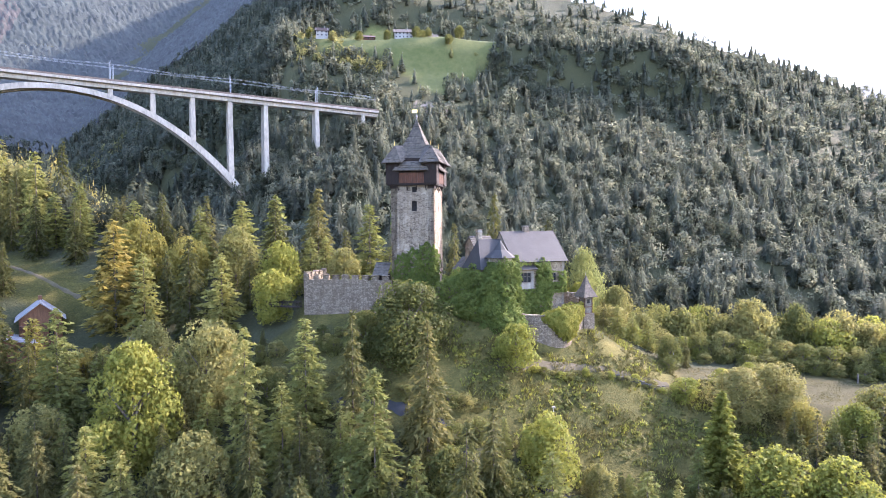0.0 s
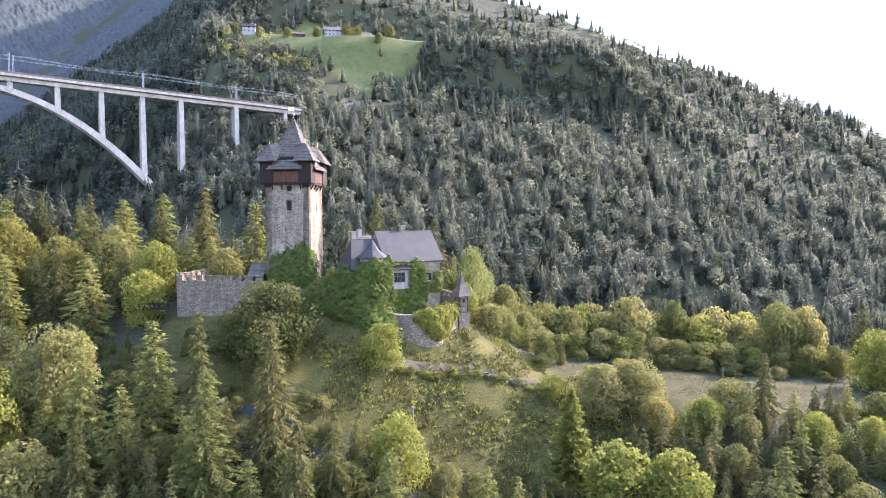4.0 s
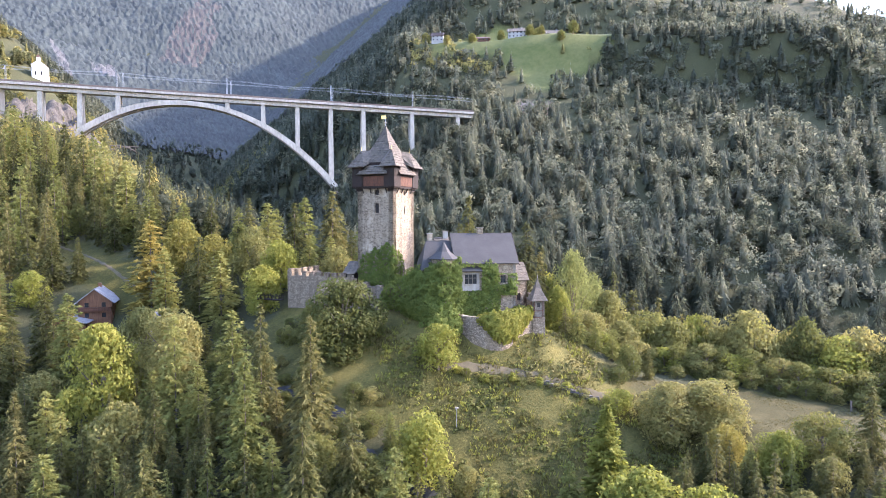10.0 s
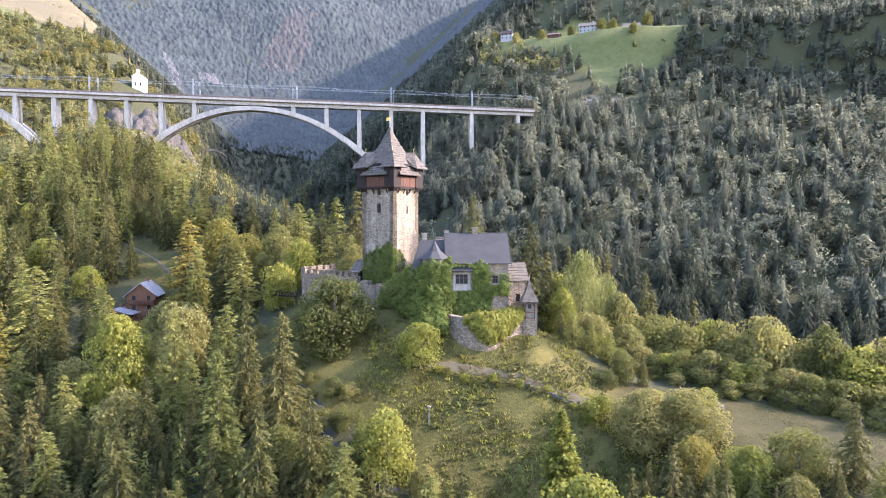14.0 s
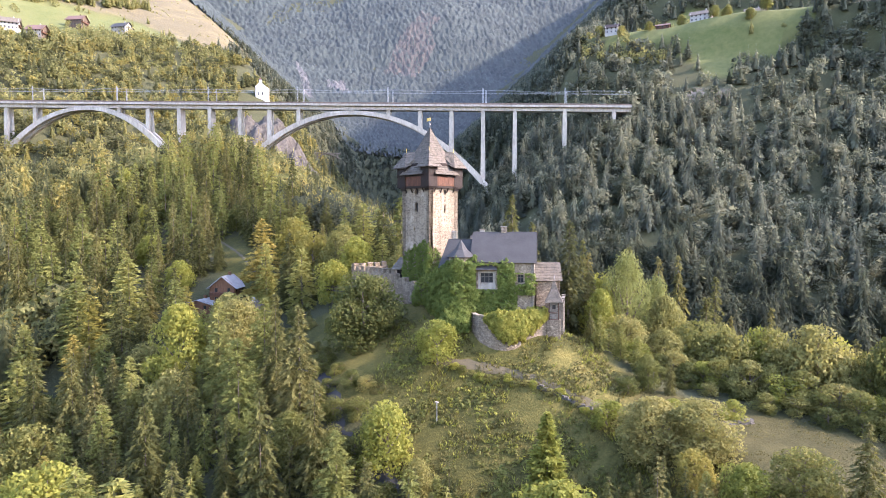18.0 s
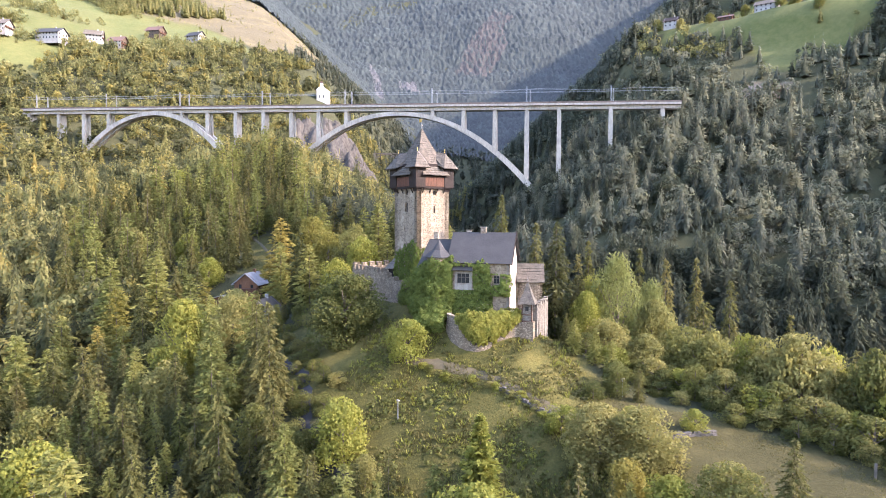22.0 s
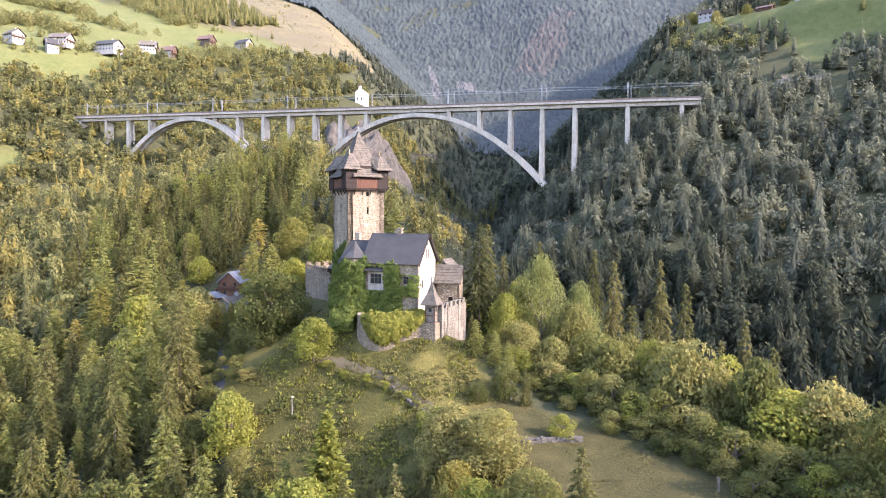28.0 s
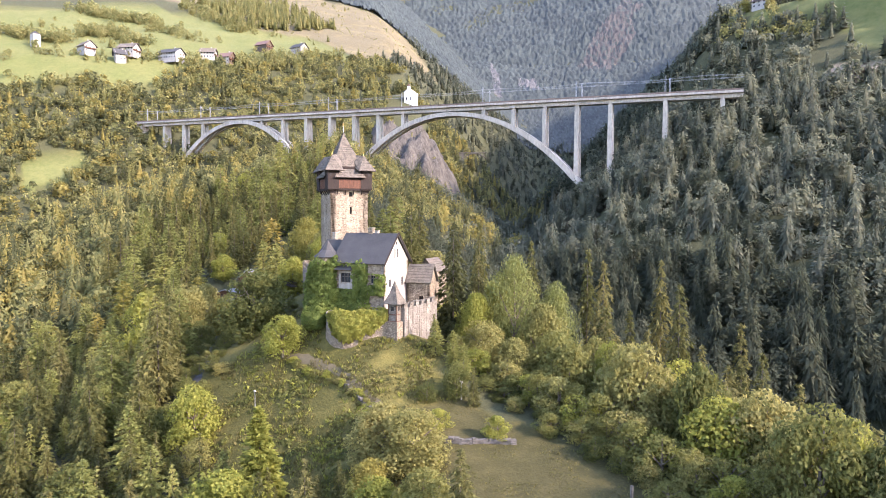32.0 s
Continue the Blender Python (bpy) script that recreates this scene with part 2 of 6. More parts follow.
M_GRASS = surface("dry grass tufts", (0.054, 0.055, 0.016), (0.155, 0.130, 0.042), 0.25, 0.9, 0.0, vary=0.3, island=True, through_light=0.3)
M_FIELDSTONE = surface("grey fieldstone", (0.04, 0.036, 0.03), (0.11, 0.1, 0.087), 1.2, 0.95, 0.4, vary=0.25)
M_PATH = surface("trodden earth", (0.045, 0.038, 0.02), (0.088, 0.071, 0.04), 0.7, 0.95, 0.3)
M_ASPHALT = surface("asphalt", (0.02, 0.02, 0.019), (0.038, 0.037, 0.034), 0.8, 0.85, 0.2)
M_BARN = surface("weathered brown barn boards", (0.035, 0.024, 0.016), (0.1, 0.07, 0.047), 1.2, 0.8, 0.3, stretch=(4, 4, 0.5))
M_CHALET = surface("orange-brown chalet boards", (0.06, 0.028, 0.014), (0.15, 0.07, 0.034), 1.2, 0.75, 0.3, stretch=(4, 4, 0.5))
M_ROOF_PALE = surface("pale grey weathered roof", (0.14, 0.135, 0.13), (0.26, 0.25, 0.24), 0.8, 0.8, 0.3)
M_TILE_RED = surface("red roof tiles", (0.07, 0.042, 0.034), (0.135, 0.082, 0.064), 0.9, 0.85, 0.3)


def glass_material():
    m = bpy.data.materials.new("window glass")
    m.use_nodes = True
    b = m.node_tree.nodes["Principled BSDF"]
    b.inputs["Base Color"].default_value = (0.02, 0.022, 0.025, 1)
    b.inputs["Roughness"].default_value, b.inputs["Specular IOR Level"].default_value = 0.08, 0.6
    return m


M_GLASS = glass_material()


def ground_material():
    """Meadow, forest floor and bare rock, by the lie of the land and by noise."""
    m = bpy.data.materials.new("meadow and forest floor")
    m.use_nodes = True
    nt, b = m.node_tree, m.node_tree.nodes["Principled BSDF"]
    link, add = nt.links.new, nt.nodes.new
    geo = add("ShaderNodeNewGeometry")

    def grain(scale, detail=5):
        n = add("ShaderNodeTexNoise")
        n.inputs["Scale"].default_value, n.inputs["Detail"].default_value, n.inputs["Roughness"].default_value = scale, detail, 0.7
        link(geo.outputs["Position"], n.inputs["Vector"])
        return n.outputs["Fac"]

    def ramp(value, stops):
        r = add("ShaderNodeValToRGB")
        while len(r.color_ramp.elements) < len(stops):
            r.color_ramp.elements.new(0.5)
        for e, (p, c) in zip(r.color_ramp.elements, stops):
            e.position, e.color = p, (*c, 1)
        link(value, r.inputs[0])
        return r.outputs[0]

    def mix(fac, a, c, how="MIX"):
        x = add("ShaderNodeMix")
        x.data_type, x.blend_type = "RGBA", how
        if isinstance(fac, float):
            x.inputs["Factor"].default_value = fac
        else:
            link(fac, x.inputs["Factor"])
        link(a, x.inputs["A"])
        link(c, x.inputs["B"])
        return x.outputs["Result"]

    broad, middle, fine = grain(0.035), grain(0.3), grain(2.6)
    grass = ramp(middle, [(0.3, (0.023, 0.028, 0.006)), (0.5, (0.046, 0.045, 0.010)), (0.62, (0.078, 0.064, 0.016)), (0.75, (0.114, 0.086, 0.027))])
    grass = mix(0.6, grass, ramp(fine, [(0.3, (0.016, 0.020, 0.004)), (0.52, (0.046, 0.043, 0.010)), (0.72, (0.125, 0.096, 0.026))]))
    dry = ramp(middle, [(0.35, (0.066, 0.060, 0.014)), (0.65, (0.137, 0.112, 0.030))])
    dry = mix(0.45, dry, ramp(fine, [(0.32, (0.034, 0.036, 0.007)), (0.7, (0.171, 0.135, 0.037))]))
    grass = mix(ramp(broad, [(0.5, (0, 0, 0)), (0.62, (0.75, 0.75, 0.75))]), grass, dry)
    litter = ramp(fine, [(0.3, (0.02, 0.024, 0.01)), (0.7, (0.06, 0.058, 0.026))])
    rock = ramp(fine, [(0.3, (0.095, 0.075, 0.055)), (0.7, (0.24, 0.19, 0.14))])
    kind = add("ShaderNodeVertexColor")
    kind.layer_name = "cover"
    split = add("ShaderNodeSeparateColor")
    link(kind.outputs[0], split.inputs[0])
    colour = mix(split.outputs[0], grass, litter)
    colour = mix(split.outputs[1], colour, rock)
    bare = ramp(middle, [(0.3, (0.025, 0.024, 0.007)), (0.5, (0.040, 0.035, 0.012)), (0.68, (0.067, 0.056, 0.022))])
    bare = mix(0.4, bare, ramp(fine, [(0.3, (0.018, 0.018, 0.005)), (0.7, (0.071, 0.061, 0.023))]))
    turn = add("ShaderNodeMath")
    turn.operation = "SUBTRACT"
    turn.inputs[0].default_value = 1.0
    link(kind.outputs["Alpha"], turn.inputs[1])
    colour = mix(turn.outputs[0], colour, bare)
    field = ramp(middle, [(0.3, (0.064, 0.074, 0.02)), (0.7, (0.115, 0.113, 0.036))])
    field = mix(0.35, field, ramp(broad, [(0.35, (0.04, 0.058, 0.015)), (0.65, (0.11, 0.104, 0.042))]))
    colour = mix(split.outputs[2], colour, field)
    link(colour, b.inputs["Base Color"])
    b.inputs["Roughness"].default_value = 0.95
    b.inputs["Specular IOR Level"].default_value = 0.15
    relief = add("ShaderNodeBump")
    relief.inputs["Strength"].default_value, relief.inputs["Distance"].default_value = 0.8, 0.4
    link(fine, relief.inputs["Height"])
    link(relief.outputs[0], b.inputs["Normal"])
    return m


M_GROUND = ground_material()


# ---- builders ----
def part(name, bm, material, parent=None, label="", smooth=False):
    """One mesh object from a bmesh, under a thing or a part."""
    me = bpy.data.meshes.new(name)
    bm.to_mesh(me)
    bm.free()
    me.materials.append(material)
    if smooth:
        me.polygons.foreach_set("use_smooth", [True] * len(me.polygons))
    ob = new(name, me)
    ob.parent = parent
    if label:
        ob["label"] = label
    return ob


def mesh_part(name, verts, faces, material, parent=None, label=""):
    """One mesh object from arrays: vertices and triangles or quads of one size."""
    me = bpy.data.meshes.new(name)
    verts, faces = np.asarray(verts, np.float32), np.asarray(faces, np.int32)
    me.vertices.add(len(verts))
    me.vertices.foreach_set("co", verts.ravel())
    k = faces.shape[1]
    me.loops.add(faces.size)
    me.loops.foreach_set("vertex_index", faces.ravel())
    me.polygons.add(len(faces))
    me.polygons.foreach_set("loop_start", np.arange(0, faces.size, k, dtype=np.int32))
    me.update(calc_edges=True)
    me.materials.append(material)
    ob = new(name, me)
    ob.parent = parent
    if label:
        ob["label"] = label
    return ob


def thing(name, at, label, category, group="", kind=""):
    ob = new(name)
    ob.empty_display_size = 0.5
    ob.matrix_world = at
    return tagged(ob, label, category, group, kind)


def box(bm, x0, x1, y0, y1, z0, z1, m=None):
    vs = [bm.verts.new(p) for p in ((x0, y0, z0), (x1, y0, z0), (x1, y1, z0), (x0, y1, z0), (x0, y0, z1), (x1, y0, z1), (x1, y1, z1), (x0, y1, z1))]
    for f in ((3, 2, 1, 0), (4, 5, 6, 7), (0, 1, 5, 4), (1, 2, 6, 5), (2, 3, 7, 6), (3, 0, 4, 7)):
        bm.faces.new([vs[i] for i in f])
    if m is not None:
        bmesh.ops.transform(bm, matrix=m, verts=vs)
    return bm


def worn(bm, amount, seed=0):
    """Nudges the corners, so that old masonry is not ruler-straight."""
    r = random.Random(seed)
    for v in bm.verts:
        v.co += Vector((r.uniform(-1, 1), r.uniform(-1, 1), r.uniform(-1, 1))) * amount
    return bm


def boxed(*sizes):
    return box(bmesh.new(), *sizes)


def tube(bm, points, radii, sides=6):
    """A round bar through points."""
    rings = []
    for i, p in enumerate(points):
        p = Vector(p)
        a, c = Vector(points[max(i - 1, 0)]), Vector(points[min(i + 1, len(points) - 1)])
        d = (c - a).normalized()
        s = d.orthogonal().normalized()
        t = d.cross(s)
        rings.append([bm.verts.new(p + (s * math.cos(k * 2 * math.pi / sides) + t * math.sin(k * 2 * math.pi / sides)) * radii[i]) for k in range(sides)])
    for a, c in zip(rings, rings[1:]):
        for k in range(sides):
            bm.faces.new((a[k], a[(k + 1) % sides], c[(k + 1) % sides], c[k]))
    bm.faces.new(rings[0][::-1])
    bm.faces.new(rings[-1])
    return bm


def wall_panel(bm, width, height, thick, holes, m, gable=0.0):
    """An upright wall along x from 0 to width, its outer face at y = 0, with openings (x0, x1, z0, z1) cut right through."""
    xs = sorted({0, width, *[h[0] for h in holes], *[h[1] for h in holes]})
    zs = sorted({0, height, *[h[2] for h in holes], *[h[3] for h in holes]})
    made = []

    def quad(*ps):
        vs = [bm.verts.new(p) for p in ps]
        made.extend(vs)
        bm.faces.new(vs)

    def open_at(x, z):
        return any(h[0] < x < h[1] and h[2] < z < h[3] for h in holes)
    for x0, x1 in zip(xs, xs[1:]):
        for z0, z1 in zip(zs, zs[1:]):
            if open_at((x0 + x1) / 2, (z0 + z1) / 2):
                continue
            quad((x0, 0, z0), (x1, 0, z0), (x1, 0, z1), (x0, 0, z1))
            quad((x1, thick, z0), (x0, thick, z0), (x0, thick, z1), (x1, thick, z1))
    for x0, x1, z0, z1 in [*holes, (0, width, 0, height)]:
        quad((x0, 0, z0), (x0, thick, z0), (x0, thick, z1), (x0, 0, z1))
        quad((x1, 0, z1), (x1, thick, z1), (x1, thick, z0), (x1, 0, z0))
        quad((x0, 0, z1), (x0, thick, z1), (x1, thick, z1), (x1, 0, z1))
        quad((x0, thick, z0), (x0, 0, z0), (x1, 0, z0), (x1, thick, z0))
    if gable:
        a, c, p = (0, 0, height), (width, 0, height), (width / 2, 0, height + gable)
        a2, c2, p2 = (0, thick, height), (width, thick, height), (width / 2, thick, height + gable)
        quad(a, c, p)
        quad(c2, a2, p2)
        quad(a, p, p2, a2)
        quad(c, c2, p2, p)
    bmesh.ops.transform(bm, matrix=m, verts=made)
    return bm


def course(a, b, c, d, n, lift, rng):
    """One course of shingles from its eave line a-b to its top d-c: narrow boards of uneven length, each with its lower edge proud."""
    bm = bmesh.new()
    count = max(1, round((b - a).length / 0.42))
    for i in range(count):
        f, g = i / count, (i + 1) / count
        p, q, u, v = a.lerp(b, f), a.lerp(b, g), d.lerp(c, f), d.lerp(c, g)
        slip, proud = rng.uniform(-0.16, 0.1), lift * rng.uniform(0.75, 1.3)
        p, q = p + (p - u) * slip, q + (q - v) * slip
        lo, hi = [bm.verts.new(x - n * 0.02) for x in (p, q)], [bm.verts.new(x + n * proud) for x in (p, q)]
        bm.faces.new((lo[0], lo[1], hi[1], hi[0]))
        if (u - v).length < 1e-3:
            bm.faces.new((hi[0], hi[1], bm.verts.new(u + n * 0.01)))
        else:
            bm.faces.new((hi[0], hi[1], bm.verts.new(v + n * 0.01), bm.verts.new(u + n * 0.01)))
    return bm


def shingled(name, faces, material, parent, lift=0.09, seed=0):
    """A roof: boarding under its faces (a-b the eave, c-d the top, and the number of courses), and every course a part of it."""
    rng, under, laid = random.Random(seed), bmesh.new(), []
    for a, b, c, d, rows in faces:
        a, b, c, d = (Vector(p) for p in (a, b, c, d))
        n = (b - a).cross(d - a)
        if n.length < 1e-6:
            n = (b - a).cross(c - a)
        n.normalize()
        low = [p - n * 0.05 for p in ((a, b, c) if (c - d).length < 1e-3 else (a, b, c, d))]
        sheet(under, low, thick=0.08)
        for i in range(rows):
            s0, s1 = i / rows, min((i + 1) / rows + 0.02, 1)
            laid.append(course(a.lerp(d, s0), b.lerp(c, s0), b.lerp(c, s1), a.lerp(d, s1), n, lift, rng))
    roof = part(name, under, material, parent)
    for bm in laid:
        part("shingle_course", bm, material, roof)
    return roof


def sheet(bm, *faces, thick=0.12):
    """Flat roof faces with thickness."""
    for ps in faces:
        ps = [Vector(p) for p in ps]
        n = (ps[1] - ps[0]).cross(ps[2] - ps[0]).normalized() * thick
        top = [bm.verts.new(p) for p in ps]
        low = [bm.verts.new(p - n) for p in ps]
        bm.faces.new(top)
        bm.faces.new(low[::-1])
        for i in range(len(ps)):
            j = (i + 1) % len(ps)
            bm.faces.new((top[j], top[i], low[i], low[j]))
    return bm
# ---- lie of the land ----
def smooth_max(k, *zs):
    z = np.stack(np.broadcast_arrays(*zs))
    top = z.max(axis=0)
    return top + k * np.log(np.exp((z - top) / k).sum(axis=0))


def step(a, b, x):
    s = np.clip((x - a) / (b - a), 0, 1)
    return s * s * (3 - 2 * s)


RIDGE = (-5.0, 136.0)          # castle on the spur
ALONG = (-0.898, 0.44)         # up the spur, towards the bridge


def ridge_coords(x, y):
    dx, dy = x - RIDGE[0], y - RIDGE[1]
    return dx * ALONG[0] + dy * ALONG[1], -dx * ALONG[1] + dy * ALONG[0]


def wobble(x, y):
    return (np.sin(x * 0.031 + 1.3) * np.cos(y * 0.027 - 0.4) * 2.2 + np.sin(x * 0.083 - y * 0.061) * 0.8
            + np.sin(x * 0.17 + y * 0.21) * 0.22)


def ground_height(x, y):
    x, y = np.asarray(x, float), np.asarray(y, float)
    u, v = ridge_coords(x, y)                      # v > 0: the sunny side that faces the camera
    crest = np.interp(u, [-300, -150, -100, -62, -50, -44, -37, -31, -10, 20, 60, 150, 260, 400],
                      [4, 17, 23.5, 28.4, 29.8, 32.6, 37.0, 39.5, 41.5, 41.5, 47, 65, 97, 100])
    fall = np.interp(u, [-100, -60, -45, -30, 60, 150], [0.36, 0.42, 0.46, 0.52, 0.46, 0.28])
    flat = np.interp(u, [-120, -62, -45, -35, -20, 20, 40], [-6, -10, -3, -5, 9, 10, 3])
    south = np.maximum(v - flat, 0)
    north = np.maximum(-v - np.interp(u, [-120, -60, -30, 30, 60], [52, 32, 6, 10, 4]), 0)
    spur = crest - fall * south - 0.46 * north
    far_side = 25 + 0.62 * (y - 250) - 0.17 * (x - 45)
    far_side = far_side - 0.45 * np.maximum(-40 - x, 0) * (1 - step(380, 460, y)) - 0.85 * np.maximum(-105 - x, 0)
    far_side = np.minimum(far_side, 150 + 0.6 * (375 - x) + 0.05 * y)
    # pasture terrace with the farm
    on = step(-150, -100, x) * (1 - step(150, 260, x)) * step(455, 480, y) * (1 - step(560, 640, y))
    far_side = far_side * (1 - on) + on * (197 + 0.17 * (y - 490) - 0.04 * (x + 30))
    w = (x + 395) * 0.44 + (y - 405) * 0.9
    sunny = 128 - 0.704 * (x + 401) + 0.24 * (y - 164) - 1.15 * np.maximum(w, 0)
    sunny = np.where(sunny > 205, 205 + (sunny - 205) * 0.62, sunny)
    back = -0.69 * x + 0.72 * y - 1250
    distance = 250 + 0.45 * back + 0.28 * np.maximum(back - 500, 0)
    distance = np.minimum(distance + 30 * np.sin(x * 0.006 + y * 0.003) * np.sin(y * 0.005 - x * 0.002), 2300)
    floor = -12 + 0.05 * np.maximum(-x, 0)
    spur = spur - 7.5 * np.exp(-((x + 86) ** 2 + (y - 135) ** 2) / 260.0)      # hollow with the chalet
    return smooth_max(4.0, spur, far_side, sunny, distance, floor) + wobble(x, y) * step(20, 60, np.abs(v) + np.maximum(np.abs(u) - 45, 0))

# ---- ground ----
def spread(stops):
    out = []
    for (a, s), (b, _) in zip(stops, stops[1:]):
        out.extend(np.arange(a, b, s))
    return np.array(out + [stops[-1][0]], float)


def in_ring(x, y, ring):
    """Which points lie within a closed line of corners."""
    x, y = np.asarray(x, float), np.asarray(y, float)
    inside = np.zeros(np.broadcast(x, y).shape, bool)
    for (x0, y0), (x1, y1) in zip(ring, ring[1:] + ring[:1]):
        cross = (y0 > y) != (y1 > y)
        inside ^= cross & (x < (x1 - x0) * (y - y0) / (y1 - y0 + 1e-9) + x0)
    return inside


# open land: the castle hill and the meadow, the clearing by the chalet, the farm's pasture
CASTLE = [(-32, 128), (-8, 122), (2, 120), (12, 113), (24, 115), (33, 124), (32, 138), (20, 146), (-30, 148)]
HILL = [(-4, 122), (5, 100), (14, 95), (24, 91.5), (36, 92), (47, 96), (57, 102), (72, 106), (112, 96), (118, 106), (98, 122), (84, 131), (62, 131), (46, 128), (34, 131), (24, 128)]
CLEARING = [(-84, 143), (-98, 147), (-121, 157), (-132, 166), (-120, 171), (-98, 160), (-78, 152)]
PASTURE = [(-112, 476), (-70, 462), (-20, 464), (20, 455), (45, 478), (62, 520), (40, 590), (-60, 600), (-120, 560)]
PASTURE_LOW = [(-40, 466), (-26, 450), (-12, 432), (3, 430), (4, 446), (16, 466)]
BRIDGE_SIDE = [(-376, 449), (-358, 474), (-347, 468), (-364, 440)]          # open ground before the old bridge
GALLERY_BANK = [(-17, 416), (-15, 400), (5, 399), (6, 413)]          # bare bank at the railway gallery
FIELDS = [(-470, 60), (-478, 160), (-480, 235), (-488, 300), (-478, 390), (-585, 402), (-655, 325), (-720, 300), (-760, 250), (-740, 100), (-640, -60), (-520, 0)]
FIELD_LOW = [(-507, 125), (-462, 150), (-450, 185), (-478, 216), (-500, 200)]
HEATH = [(-590, 400), (-470, 396), (-560, 560), (-760, 640), (-980, 520), (-980, 200), (-830, 295), (-725, 300), (-655, 328)]
SHRUBS = [(-34, 128), (-3, 121), (6, 97), (-2, 95), (-14, 98), (-30, 108), (-38, 120)]
CHALET_YARD = [(-100, 146), (-82, 146), (-74, 132), (-72, 118), (-90, 122), (-100, 134)]
CHAPEL_YARD = [(-398, 392), (-380, 370), (-340, 358), (-340, 384), (-362, 410), (-390, 413)]
SMALL_FIELD = [(-350, 90), (-362, 118), (-385, 128), (-395, 105), (-370, 80)]


MEADOW = [(46, 128), (44, 121), (58, 116), (66, 109), (76, 106), (112, 96), (118, 106), (98, 122), (84, 131), (62, 131)]
CLIFF = [(-350, 338), (-322, 322), (-292, 326), (-272, 350), (-290, 392), (-335, 398)]
SCAR = [(-1060, 1385), (-975, 1410), (-1035, 1600), (-1095, 1650), (-1115, 1742), (-1190, 1741), (-1140, 1560)]      # bare slide on the mountainside
GULLY = [(-1090, 1195), (-1040, 1150), (-1000, 1180), (-1060, 1230)]
SCREE = [(-1225, 1215), (-1190, 1185), (-985, 1025), (-1000, 1060), (-1130, 1165)]


def cover(x, y):
    """Share of forest floor, rock and mown field."""
    open_land = in_ring(x, y, CASTLE) | in_ring(x, y, SHRUBS) | in_ring(x, y, HILL) | in_ring(x, y, CLEARING)
    field = in_ring(x, y, PASTURE) | in_ring(x, y, PASTURE_LOW) | in_ring(x, y, FIELDS) | in_ring(x, y, FIELD_LOW) | in_ring(x, y, SMALL_FIELD)
    heath = in_ring(x, y, HEATH)
    field = field & ~heath
    rock = in_ring(x, y, CLIFF) | in_ring(x, y, GALLERY_BANK)
    return (~open_land & ~field & ~heath).astype(float), np.maximum(np.maximum(rock.astype(float), 0.36 * (heath | in_ring(x, y, SCAR))), 0.35 * step(2300, 2900, np.hypot(x, y))), field.astype(float)


gx = spread([(-4200, 160), (-1400, 50), (-640, 22), (-360, 9), (-150, 3.0), (-60, 2.0), (125, 5), (260, 14), (600, 50), (1400, 180), (3400, 180)])
gy = spread([(-2600, 200), (-400, 50), (-60, 8), (30, 3), (70, 2.0), (165, 4), (260, 8), (640, 25), (1300, 60), (2400, 160), (4400, 160)])
X, Y = np.meshgrid(gx, gy)
Z = ground_height(X, Y)
nx, ny = len(gx), len(gy)
idx = np.arange(nx * ny).reshape(ny, nx)
quads = np.stack([idx[:-1, :-1], idx[:-1, 1:], idx[1:, 1:], idx[1:, :-1]], -1).reshape(-1, 4)
ground = mesh_part("ground", np.stack([X, Y, Z], -1).reshape(-1, 3), quads, M_GROUND)
ground.data.polygons.foreach_set("use_smooth", [True] * len(quads))
layer = ground.data.color_attributes.new("cover", "FLOAT_COLOR", "POINT")
cov = np.stack([*cover(X, Y), 1 - 0.8 * in_ring(X, Y, MEADOW)], -1).reshape(-1, 4)
layer.data.foreach_set("color", cov.astype(np.float32).ravel())
tagged(ground, "wooded mountain valley with a dry grassy castle hill", "ground", kind="structure")


def outcrop(name, label, ring, grid_step, proud, material, seed):
    """A rough rock sheet that stands out of the slope within a ring."""
    rng = np.random.default_rng(seed)
    rx, ry = [p[0] for p in ring], [p[1] for p in ring]
    xs, ys = np.arange(min(rx) - grid_step, max(rx) + 2 * grid_step, grid_step), np.arange(min(ry) - grid_step, max(ry) + 2 * grid_step, grid_step)
    ax, ay = np.meshgrid(xs, ys)
    inside = in_ring(ax, ay, ring)
    deep = inside.astype(float)
    for _ in range(3):
        p = np.pad(deep, 1, mode="edge")
        deep = (p[:-2, 1:-1] + p[2:, 1:-1] + p[1:-1, :-2] + p[1:-1, 2:] + p[1:-1, 1:-1]) / 5
    ridges = np.abs(np.sin(ax * 0.16 + 1.5 * np.sin(ay * 0.09))) + 0.6 * np.abs(np.sin(ay * 0.21 + ax * 0.13)) + rng.uniform(-0.35, 0.35, ax.shape)
    az = ground_height(ax, ay) + np.where(deep > 0.3, proud * (ridges * deep + 0.25), -2.0)
    jx, jy = rng.uniform(-0.3, 0.3, ax.shape) * grid_step, rng.uniform(-0.3, 0.3, ax.shape) * grid_step
    k = np.arange(ax.size).reshape(ax.shape)
    f = np.stack([k[:-1, :-1], k[:-1, 1:], k[1:, 1:], k[1:, :-1]], -1).reshape(-1, 4)
    keep = (deep[:-1, :-1] > 0.02).reshape(-1)
    return tagged(mesh_part(name, np.stack([ax + jx, ay + jy, az], -1).reshape(-1, 3), f[keep], material), label, "rock", kind="structure")


outcrop("rock_face", "bare grey rock face above the gorge behind the viaduct", CLIFF, 1.8, 6.5, M_ROCK, 3)

